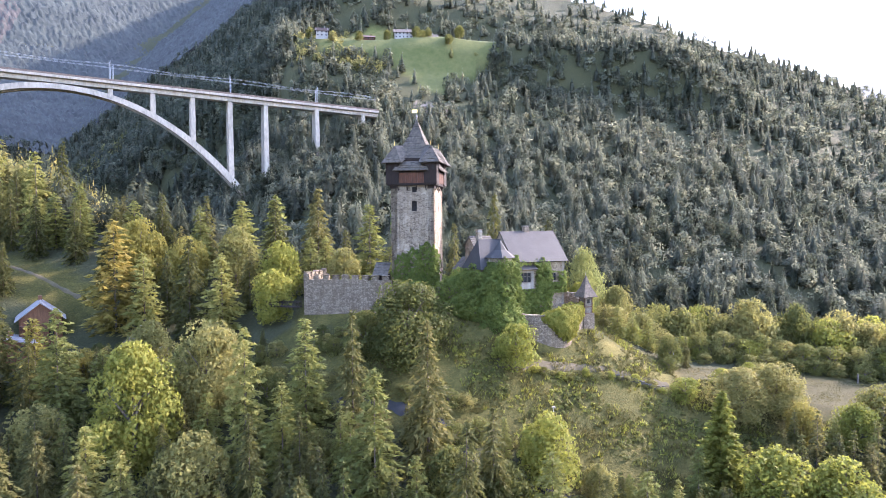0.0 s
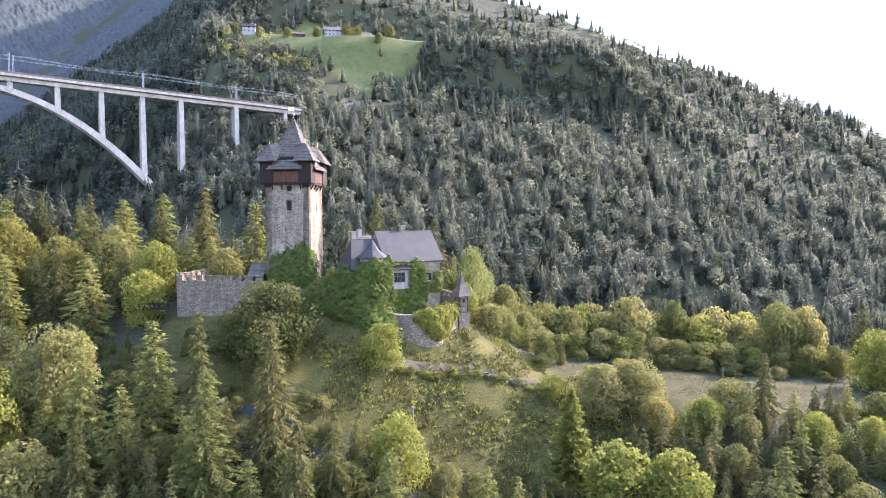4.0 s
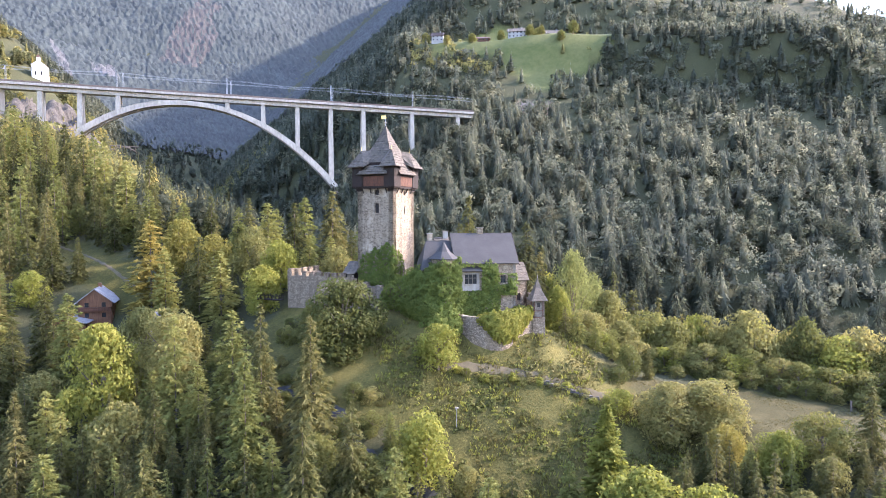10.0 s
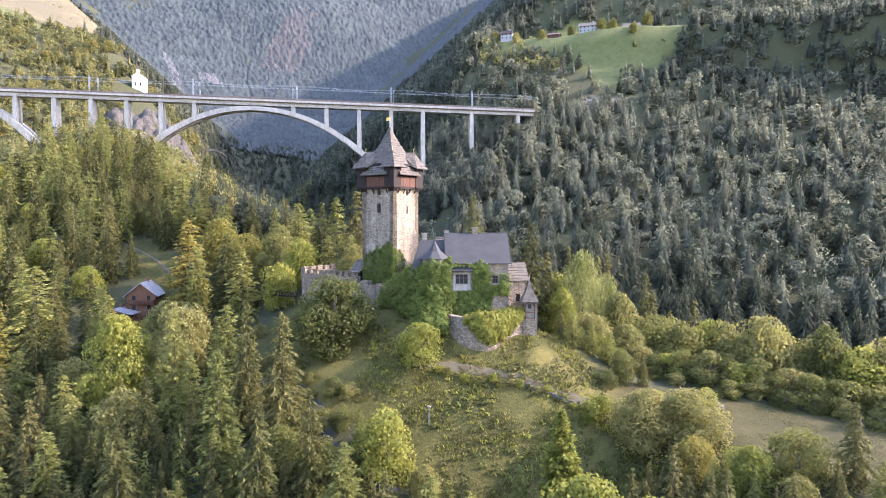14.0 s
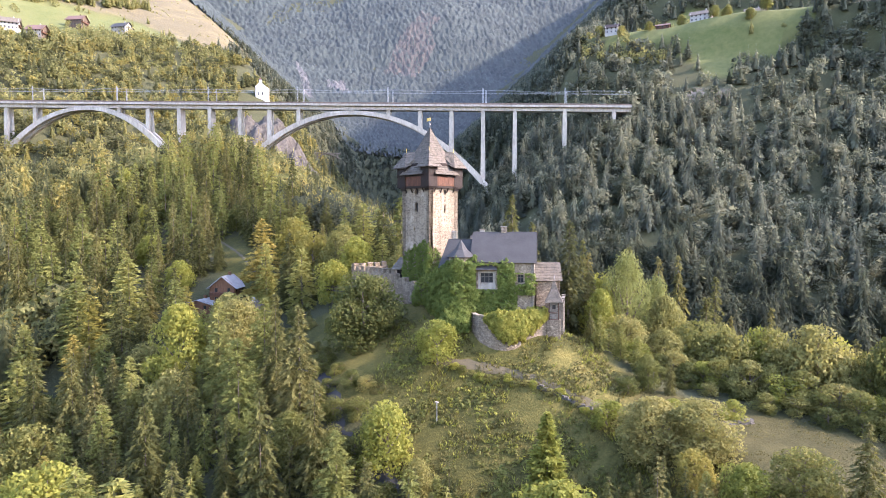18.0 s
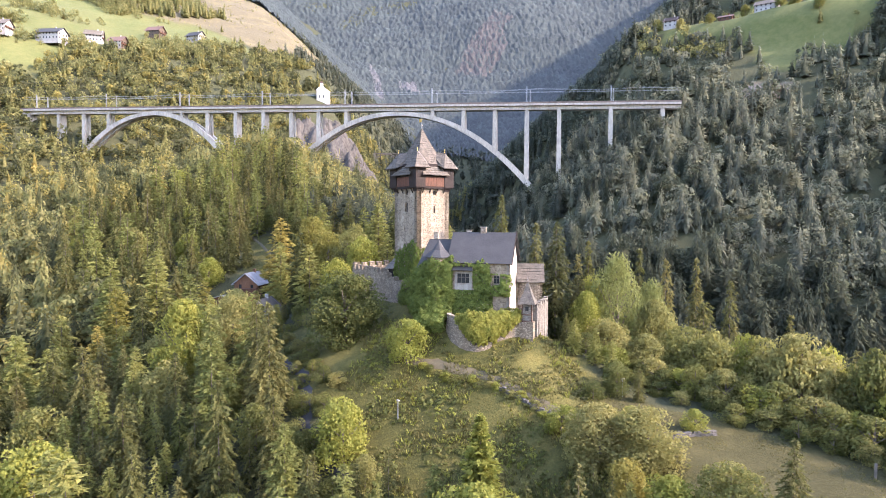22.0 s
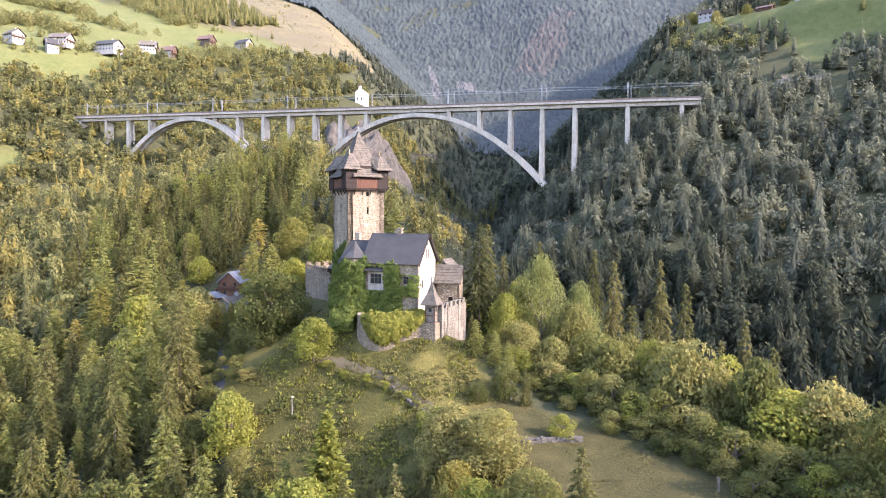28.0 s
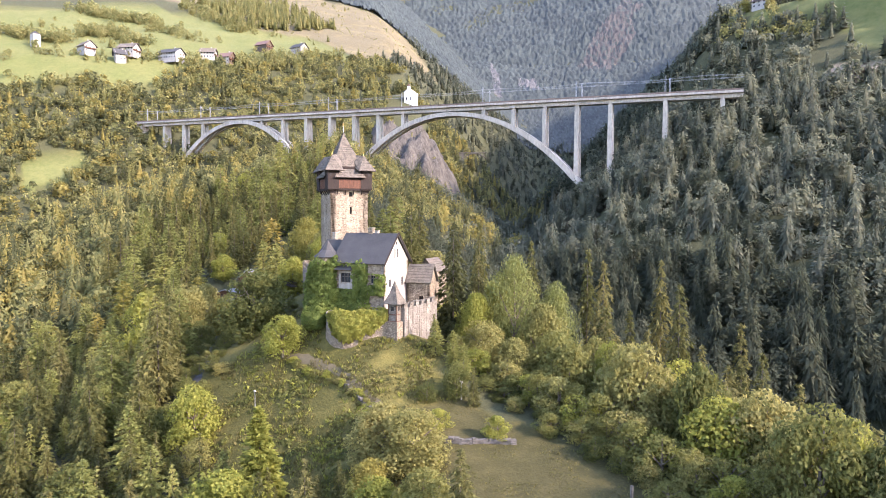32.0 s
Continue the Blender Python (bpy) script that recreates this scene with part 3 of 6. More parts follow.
# ---- trees ----
def conifer_shape(rng, whorls, per, droop, thin, power, ragged, fat=1.0):
    """Needle sprays of a spruce or larch one metre high and one metre across, along boughs that leave the stem in whorls."""
    verts, faces = [], []

    def spray(p, d, length, width, fall, twist):
        k = len(verts)
        side = np.array([-d[1], d[0], twist * 0.5]) * width
        tip = p + d * length + np.array([0, 0, -fall * length * 0.5])
        verts.extend([p - side, p + side, tip])
        faces.append((k, k + 1, k + 2))
    lean = rng.uniform(-0.02, 0.02, 2)
    for i in range(whorls):
        h = 0.05 + 0.94 * (i / (whorls - 1)) ** 0.92
        reach = 0.48 * (1 - h) ** power * rng.uniform(1 - ragged, 1 + ragged) + 0.012
        if h < 0.2:
            reach *= 0.75 + h
        n = max(4, int(per * (0.45 + 0.55 * (1 - h))))
        turn = rng.uniform(0, 6.28)
        for k in range(n):
            if rng.random() < thin:
                continue
            a = turn + 6.283 * k / n + rng.uniform(-0.3, 0.3)
            d = np.array([math.cos(a), math.sin(a), 0.0])
            ln = reach * rng.uniform(0.65, 1.18)
            rise = rng.uniform(0.0, 0.35) * h
            steps = max(2, int(2 + ln * 9))
            base = np.array([lean[0] * h, lean[1] * h, h + rng.uniform(-0.014, 0.014)])
            for q in range(steps):
                f = 0.22 + 0.66 * q / (steps - 1)
                p = base + d * ln * f + np.array([0, 0, (rise * f - droop * 0.5 * f * f) * ln])
                for sgn in (-1, 1, -1, 1, 0):
                    b = a + sgn * rng.uniform(0.2, 1.25) + rng.uniform(-0.2, 0.2)
                    dd = np.array([math.cos(b), math.sin(b), 0.0])
                    o = p + np.array([rng.normal() * 0.012, rng.normal() * 0.012, rng.normal() * 0.008])
                    spray(o, dd, rng.uniform(0.06, 0.12) * (0.6 + ln), rng.uniform(0.011, 0.019) * (0.7 + ln) * fat, droop * rng.uniform(0.1, 0.9), rng.normal())
            spray(base + d * ln * 0.8 + np.array([0, 0, (rise * 0.8 - droop * 0.32) * ln]), d, ln * 0.26 + 0.02, 0.022, droop * 0.5, rng.normal())
    return np.array(verts), np.array(faces)


def leafy_shape(rng, lumps, leaves, size, tall=1.0, hollow=0.55, low=0.12, tousled=0.55):
    """Leaf clumps of a broadleaf crown one metre across: many small bent blades on an uneven set of bosses, with gaps."""
    centres = []
    for i in range(lumps):
        a, h = rng.uniform(0, 6.283), rng.uniform(low, 1.0)
        r = 0.33 * math.sqrt(max(0.02, 1 - (2 * abs(h - 0.45)) ** 2.2)) * rng.uniform(0.5, 1.1)
        centres.append((r * math.cos(a), r * math.sin(a), h * tall * 0.84, rng.uniform(0.14, 0.24)))
    verts, faces = [], []
    for n in range(leaves):
        cx, cy, cz, r = centres[n % lumps]
        d = rng.normal(size=3)
        d[2] += 0.35
        d /= np.linalg.norm(d)
        p = np.array([cx, cy, cz]) + d * r * (hollow + (1 - hollow) * rng.random() ** 0.4) * np.array([1, 1, 0.85])
        nrm = d + rng.normal(size=3) * tousled
        s = np.cross(nrm, rng.normal(size=3))
        s /= np.linalg.norm(s) + 1e-9
        t = np.cross(nrm, s)
        t /= np.linalg.norm(t) + 1e-9
        w = size * rng.uniform(0.6, 1.25)
        k = len(verts)
        verts.extend([p - s * w - t * w * 0.4, p + s * w - t * w * 0.4 - nrm * w * 0.12, p + t * w * 0.9])
        faces.append((k, k + 1, k + 2))
    return np.array(verts), np.array(faces)


def stem_mesh(rng, leafy):
    bm = bmesh.new()
    if leafy:
        tube(bm, [(0, 0, -0.06), (0.01, 0, 0.2), (0.02, 0.01, 0.5), (0.0, 0.02, 0.8)], [0.035, 0.026, 0.016, 0.005], 6)
        for k in range(5):
            a, h = k * 1.3 + rng.uniform(0, 1), rng.uniform(0.2, 0.45)
            tube(bm, [(0.01, 0, h), (0.13 * math.cos(a), 0.13 * math.sin(a), h + 0.14), (0.27 * math.cos(a), 0.27 * math.sin(a), h + 0.3)], [0.014, 0.009, 0.003], 4)
    else:
        tube(bm, [(0, 0, -0.05), (0, 0, 0.4), (0, 0, 0.97)], [0.018, 0.012, 0.002], 6)
    return bm


def ready_mesh(name, data, material):
    me = bpy.data.meshes.new(name)
    me.from_pydata([tuple(v) for v in data[0]], [], [tuple(map(int, f)) for f in data[1]])
    me.materials.append(material)
    return me


tree_rng = np.random.default_rng(7)
STEMS = []
for leafy in (0, 1):
    for n in range(2):
        bm = stem_mesh(tree_rng, leafy)
        me = bpy.data.meshes.new("trunk")
        bm.to_mesh(me)
        bm.free()
        me.materials.append(M_BARK)
        STEMS.append(me)
SPRUCES = [conifer_shape(tree_rng, 25, 9, 0.8, 0.06, 0.78, 0.14) for n in range(4)]
LARCHES = [conifer_shape(tree_rng, 24, 11, 0.3, 0.1, 0.6, 0.2, 1.0) for n in range(4)]
SPRUCES_UP = [conifer_shape(tree_rng, 19, 7, 0.7, 0.06, 0.8, 0.16, 1.5) for n in range(3)]
LARCHES_UP = [conifer_shape(tree_rng, 17, 8, 0.3, 0.1, 0.62, 0.22, 1.5) for n in range(3)]
AIRY = [leafy_shape(tree_rng, 75, 15000, 0.0125, 1.0, 0.5, 0.04, 0.9) for n in range(2)]
SLIM = [conifer_shape(tree_rng, 34, 17, 0.1, 0.0, 0.8, 0.06, 1.3) for n in range(2)]
YOUNG = [conifer_shape(tree_rng, 15, 7, 0.6, 0.05, 0.8, 0.15, 1.5) for n in range(3)]
LEAFIES = [leafy_shape(tree_rng, 38, 5800, 0.0235, 1.0, 0.65) for n in range(5)]
BUSHES = [leafy_shape(tree_rng, 20, 3400, 0.026, 0.9, 0.6, 0.0) for n in range(3)]
BROAD = [leafy_shape(tree_rng, 52, 13000, 0.0188, 1.0, 0.66, 0.0) for n in range(2)]
KINDS = {}
for kind, shapes, mats, stems in (("spruce", SPRUCES, [M_SPRUCE, M_SPRUCE_DARK], 0), ("larch", LARCHES, [M_LARCH, M_LEAF_GOLD], 0), ("young", YOUNG, [M_SPRUCE, M_LARCH], 0),
                                  ("old_larch", AIRY, [M_AIRY], 2), ("slim_larch", SLIM, [M_FRESH], 0), ("spur_spruce", SPRUCES_UP, [M_SPRUCE, M_SPRUCE_DARK], 0), ("spur_larch", LARCHES_UP, [M_LARCH], 0),
                                  ("leafy", LEAFIES, [M_LEAF, M_LEAF_GOLD, M_LEAF_GREY, M_FRESH], 2), ("bush", BUSHES, [M_LEAF, M_LEAF_GOLD, M_LEAF_GREY, M_FRESH], 2), ("broad", BROAD, [M_LEAF, M_LEAF_GREY, M_FRESH], 2)):
    KINDS[kind] = {m.name: [ready_mesh("crown", s, m) for s in shapes] for m in mats}, STEMS[stems:stems + 2]
TREE_TEXT = {"spruce": ("spruce_tree", "dark green spruce with drooping boughs on the slope", "tree", "spruces on the slope"),
             "larch": ("larch_tree", "light green feathery larch on the slope", "tree", "larches on the slope"),
             "old_larch": ("larch_tree", "tall feathery light green larch beside the castle", "tree", "larches on the slope"),
             "slim_larch": ("larch_tree", "slim yellow-green larch on the hillside", "tree", "larches on the slope"),
             "spur_spruce": ("spruce_tree", "green spruce in the wood up the spur", "tree", "spruces on the spur"),
             "spur_larch": ("larch_tree", "light green larch in the wood up the spur", "tree", "larches on the spur"),
             "leafy": ("broadleaf_tree", "round-crowned green broadleaf tree on the slope", "tree", "broadleaf trees on the slope"),
             "young": ("young_spruce", "young spruce between the older trees", "tree", "young spruces on the slope"),
             "young_larch": ("young_larch", "young light green larch between the older trees", "tree", "young larches on the slope"),
             "broad": ("broadleaf_tree", "large round-crowned broadleaf tree beside the castle", "tree", "broadleaf trees on the slope"),
             "bush": ("bush", "dense leafy bush on the grassy slope", "bush", "bushes on the hill")}
tree_count = 0


def tree(kind, x, y, height, width, material=None, label="", sink=0.3):
    """A single tree: trunk and crown, on the ground at x, y."""
    global tree_count
    tree_count += 1
    crowns, stems = KINDS[kind]
    crowns = crowns[material.name] if material else next(iter(crowns.values()))
    name, text, category, group = TREE_TEXT["young_larch" if kind == "young" and material is M_LARCH else kind]
    z = float(ground_height(x, y)) - sink
    ob = thing(name, pose(x, y, z, 0, 0, (tree_count * 137.5) % 360), label or text, category, group)
    ob.scale = (width, width, height)
    for part_name, me in (("trunk", stems[tree_count % len(stems)]), ("crown", crowns[tree_count % len(crowns)])):
        o = new(part_name, me)
        o.parent = ob
    return ob


PLANTED = []


def plant(kind, x, y, height, width, material=None, label=""):
    PLANTED.append((x, y, width * 0.33))
    return tree(kind, x, y, height, width, material, label)


PLANTED.extend([(-90, 142, 8), (-93.5, 135, 6), (-60.0, 127.0, 5)])          # keep the cottages clear


def free_spot(x, y, keep):
    return all((x - a) ** 2 + (y - b) ** 2 > (r + keep) ** 2 for a, b, r in PLANTED)


# single trees that stand out
plant("spruce", -2.5, 91.2, 22.0, 11.5, M_SPRUCE, "tall spruce standing alone below the castle")
plant("broad", -6.5, 112.0, 15.5, 16.5, M_LEAF, "dark round broadleaf tree under the curtain wall")
plant("broad", -14.5, 116.5, 8.5, 10.0, M_LEAF, "dark bushy tree under the curtain wall")
plant("leafy", 12.6, 110.8, 9.0, 9.5, M_FRESH, "small fresh green tree below the terrace wall")
plant("leafy", 15.2, 93.2, 11.5, 11.0, M_FRESH, "light green ash tree at the foot of the slope")
plant("slim_larch", 41.8, 95.4, 15.9, 8.6, M_FRESH, "slim yellow-green larch on the hillside")
plant("broad", 52.0, 110.2, 9.4, 12.5, M_LEAF_GREY, "broad grey-green bush at the edge of the meadow")
plant("broad", 58.4, 111.2, 9.2, 11.5, M_LEAF_GREY, "broad grey-green bush at the edge of the meadow")
plant("bush", 60.3, 124.6, 4.2, 5.0, M_FRESH, "small bright bush beside the dry-stone wall")
plant("bush", 43.8, 123.3, 3.6, 5.2, M_LEAF, "low dark bush on the meadow")
plant("bush", 43.5, 113.6, 5.2, 6.8, M_FRESH, "leafy bush beside the footpath")
plant("bush", 52.5, 119.5, 3.4, 5.5, M_FRESH, "leafy bush at the edge of the meadow")
plant("spruce", 23.8, 143.9, 25.5, 12.5, M_SPRUCE_DARK, "dark spruce behind the castle")
plant("spruce", 26.5, 148.5, 21.0, 9.0, None, "dark spruce behind the castle")
plant("spruce", 11.3, 141.6, 26.6, 9.5, M_SPRUCE, "tall spruce behind the hall roof")
plant("old_larch", 33.7, 152.0, 25.5, 13.5, M_AIRY, "tall feathery light green larch beside the castle")
plant("broad", -52.9, 114.2, 15.5, 12.5, M_LEAF_GREY, "yellow-green round tree below the chalet")
plant("old_larch", 37.5, 160.0, 24.0, 12.0, M_AIRY, "tall feathery light green larch beside the castle")
plant("broad", 41.4, 152.6, 18.5, 12.5, M_LEAF_GREY, "airy light green tree beside the castle")
plant("broad", 36.8, 141.0, 9.5, 11.0, M_LEAF_GREY, "soft green tree beside the castle")
plant("broad", 44.5, 142.5, 10.5, 10.5, M_LEAF_GREY, "soft green tree beside the castle")
plant("broad", 27.0, 153.5, 19.5, 10.0, M_FRESH, "bright green tree behind the castle shed")
plant("broad", 31.0, 144.5, 14.5, 9.5, M_FRESH, "bright green tree beside the castle")
plant("bush", 36.0, 134.8, 5.0, 6.5, M_LEAF, "bush below the bastion wall")
plant("bush", 40.5, 136.6, 5.5, 7.0, M_FRESH, "bright bush on the edge of the meadow")
for sx, sy, sh, sw in ((22.8, 187, 34, 11), (32, 182, 33.5, 11), (31, 206, 39, 12), (43, 196, 36, 12), (45.5, 174.5, 25, 9), (51, 173, 22, 8.5),
                       (60, 178, 24, 9), (72, 171, 22, 9), (84, 166, 21, 9), (66, 190, 28, 11), (14, 176, 30, 10), (3, 168, 29, 10), (56, 200, 33, 11)):
    plant("spruce", sx, sy, sh, sw, None, "tall dark spruce rising out of the gorge")
plant("leafy", -72.9, 153.8, 18.3, 14.0, M_LEAF_GOLD, "yellowing broadleaf tree on the ridge")
plant("leafy", -49.0, 150.4, 15.5, 12.0, M_LEAF_GREY, "golden-green tree on the ridge")
plant("leafy", -60.0, 150.0, 15.0, 11.0, M_LEAF_GOLD, "rust-tinged tree on the ridge")
plant("leafy", -36.5, 143.0, 14.0, 11.0, M_FRESH, "green tree beside the curtain wall")
plant("leafy", -36.0, 133.5, 12.0, 10.5, M_FRESH, "bright green tree beside the curtain wall")
plant("leafy", -23.0, 147.0, 13.0, 10.0, M_LEAF_GREY, "soft green tree behind the curtain wall")
plant("broad", -48.5, 98.3, 21.0, 16.0, M_FRESH, "large yellow-green broadleaf tree in the wood")
plant("broad", -39.6, 106.1, 18.5, 15.0, M_LEAF_GREY, "large soft green tree in the wood")
plant("larch", -30.1, 95.2, 22.0, 9.0, None, "pale thinning larch in the wood")
plant("leafy", 46.5, 88.8, 13.0, 13.5, M_FRESH, "large light green tree at the foot of the hill")
plant("leafy", 54.5, 86.0, 12.5, 12.0, M_FRESH, "light green tree at the foot of the hill")
plant("spruce", 78.2, 103.9, 11.0, 6.5, None, "young spruce at the edge of the meadow")
plant("leafy", 72.0, 103.5, 8.5, 9.0, M_LEAF, "green tree at the edge of the meadow")
plant("leafy", 59.0, 103.8, 7.0, 6.6, M_LEAF_GOLD, "small yellow tree at the edge of the meadow")
plant("leafy", 66.0, 101.0, 8.0, 8.0, M_FRESH, "yellow-green tree at the edge of the meadow")
plant("spruce", 68.7, 147.4, 17.0, 8.0, None, "spruce standing out of the hedge")
plant("spruce", 2.5, 78.6, 21.5, 9.5, None, "tall spruce at the foot of the slope")
plant("larch", -112.0, 106.5, 24.0, 12.0)
plant("spruce", -139.0, 102.7, 28.0, 12.0)
for lx, ly, lk, lh, lw in ((-14, 96, "spruce", 21, 9), (-22, 100, "larch", 19, 10), (6.5, 86, "spruce", 17, 8.5), (14, 83, "larch", 15, 8.5), (21, 82, "spruce", 14, 8), (24, 75, "larch", 17, 9),
                           (31, 80, "spruce", 13, 7.5), (-9.5, 84, "larch", 20, 9.5), (38, 86, "spruce", 10, 6), (32, 89, "leafy", 7, 7), (5, 91.2, "bush", 5.5, 6.5), (11.2, 90, "bush", 4.5, 6), (18.5, 88.5, "bush", 4.5, 6), (-13, 100.8, "bush", 3.5, 5), (8, 87.5, "leafy", 9, 9), (0.5, 86.5, "leafy", 10, 9), (-20, 103.5, "bush", 4.5, 6), (-30, 107, "leafy", 8, 8), (5.2, 97.2, "bush", 4.2, 5.5), (9.2, 92.2, "bush", 4.6, 5.5), (0.4, 101, "bush", 3.6, 5), (1.2, 95.4, "bush", 4.4, 5.5), (-3.8, 99.4, "bush", 3.0, 4.5)):
    plant(lk, lx, ly, lh, lw, None)                   # trees that hide the lane
for k in range(24):                                   # hedge of broadleaf trees behind the meadow
    s_ = k / 23
    hx, hy = 50 + 58 * s_, 148 + 2.5 * math.sin(k * 2.1) - 14 * s_ ** 2 + (k % 2) * 5
    plant("leafy", hx, hy, 16.0 + 2.2 * math.sin(k * 1.7) - s_, 12.0 + 1.8 * math.cos(k * 2.3), (M_LEAF, M_LEAF_GREY, M_LEAF, M_LEAF_GREY, M_FRESH)[k % 5], "round hedge tree along the meadow")
for k in range(26):                                   # lower row and shrubs at its foot
    s_ = k / 25
    plant("bush", 45 + 66 * s_, 138.0 - 10 * s_ ** 2 + 1.8 * math.sin(k * 3.1), 5.4 + 2.2 * abs(math.sin(k * 1.9)), 7.6 + 1.6 * math.cos(k * 2.2), (M_LEAF, M_LEAF_GREY, M_LEAF, M_FRESH, M_LEAF)[k % 5], "dense shrub at the foot of the hedge")
for k in range(14):
    s_ = k / 13
    plant("bush", 46 + 58 * s_, 134.2 - 9 * s_ ** 2 + 1.2 * math.sin(k * 2.7), 2.4 + 1.6 * abs(math.sin(k * 2.9)), 5.2 + 1.2 * math.cos(k * 1.3), (M_LEAF, M_LEAF, M_LEAF_GREY)[k % 3], "low dark shrub at the edge of the meadow")


scrub = random.Random(17)
for k in range(70):                                   # scrub under the curtain wall
    bx, by = scrub.uniform(-38, 5), scrub.uniform(95, 127)
    if in_ring(bx, by, SHRUBS) and free_spot(bx, by, 0.4):
        plant("bush", bx, by, scrub.uniform(1.5, 4.2), scrub.uniform(2.5, 5.0), (M_LEAF, M_LEAF, M_LEAF_GREY)[k % 3], "low dark bush under the curtain wall")

for tx, ty, th, tw in ((-40, 484, 8, 8), (-18, 482, 9, 8.5), (-9, 481, 7, 7), (-96, 474, 9, 8), (-79, 473, 8, 7.5), (6, 472, 8, 8), (14, 480, 10, 9), (-60, 476, 7, 8), (-34, 505, 9, 9), (-14, 500, 9, 9)):
    plant("leafy", tx, ty, th, tw, (M_LEAF, M_LEAF_GREY)[int(tx) % 2], "round broadleaf tree beside the farm on the pasture")

# the wood on the near slopes, tree by tree
wood = random.Random(11)
for n in range(9000):
    x, y = wood.uniform(-110, 125), wood.uniform(40, 175)
    d = 1e9
    for cx, cy in ((0, 1), (25, 0), (50, 5), (80, 18), (105, 38), (130, 64)):
        d = min(d, math.hypot(x - cx, y - cy))
    if d < 36 or d > 230:
        continue
    if in_ring(x, y, CASTLE) or in_ring(x, y, HILL) or in_ring(x, y, CLEARING) or in_ring(x, y, SHRUBS) or in_ring(x, y, CHALET_YARD) or not free_spot(x, y, 1.5):
        continue
    u, v = ridge_coords(x, y)
    hedge = u < -28 and v < -20
    roll = wood.random()
    if hedge:
        kind = "spruce" if roll < (0.1 if v > -42 else 0.6) else "leafy"
    else:
        kind = "spruce" if roll < 0.36 else ("larch" if roll < 0.72 else "leafy")
    g = float(ground_height(x, y))
    canopy = (28.5 if x > -8 else 28 + 0.42 * max(0, y - 68)) + wood.triangular(-11, 4, -2)
    chalet_way, aside = math.hypot(x + 88, y - 140), math.degrees(math.atan2(y - 140, x + 88))
    if chalet_way < 78 and -54 < aside < -14:         # the chalet shows over lower trees
        canopy = min(canopy, 33 + 0.11 * chalet_way)
        if canopy - g < 4:
            continue
        room = canopy - g
    else:
        room = min(max(canopy - g, 6.5), 26)
    if kind == "leafy":
        h = min(room, wood.uniform(10, 18)) if not hedge else wood.uniform(10, 15)
        w = h * wood.uniform(0.75, 1.0)
        tint = wood.choices([M_LEAF, M_LEAF_GOLD, M_LEAF_GREY, M_FRESH], [4, 0.7, 3, 3])[0]
    else:
        h = room if not hedge else wood.uniform(16, 26)
        w = h * (wood.uniform(0.44, 0.6) if kind == "larch" else wood.uniform(0.43, 0.54))
        tint = M_LEAF_GOLD if kind == "larch" and wood.random() < 0.12 else None
    w *= 1.12
    if not free_spot(x, y, w * 0.4):
        continue
    plant(kind, x, y, h, w, tint)

for n in range(1600):                                 # young trees between the old ones
    x, y = wood.uniform(-70, 75), wood.uniform(52, 101)
    if in_ring(x, y, HILL) or in_ring(x, y, SHRUBS) or math.hypot(x - 50, y - 5) < 50 or not free_spot(x, y, 0.9):
        continue
    h = wood.uniform(6, 12)
    kind = wood.choices(["spruce", "larch"], [3, 1])[0]
    plant("young", x, y, h, h * wood.uniform(0.4, 0.52), M_SPRUCE if kind == "spruce" else M_LARCH, "young spruce between the older trees" if kind == "spruce" else "young light green larch between the older trees")

SPUR = [(-108, 118), (-108, 190), (-150, 206), (-215, 232), (-222, 150), (-200, 124), (-150, 104)]
for n in range(4200):                                 # the wood up the spur towards the viaduct
    x, y = wood.uniform(-222, -108), wood.uniform(100, 235)
    if not in_ring(x, y, SPUR) or in_ring(x, y, CLEARING) or in_ring(x, y, CHALET_YARD):
        continue
    roll = wood.random()
    kind = "spur_spruce" if roll < 0.42 else ("spur_larch" if roll < 0.76 else "leafy")
    h = wood.uniform(14, 27) if kind != "leafy" else wood.uniform(9, 16)
    w = h * (wood.uniform(0.36, 0.46) if kind == "spur_spruce" else wood.uniform(0.4, 0.52) if kind == "spur_larch" else wood.uniform(0.75, 1.0))
    if not free_spot(x, y, w * 0.38):
        continue
    plant(kind, x, y, h, w, wood.choices([M_LEAF, M_LEAF_GOLD, M_LEAF_GREY, M_FRESH], [4, 1, 3, 3])[0] if kind == "leafy" else None)

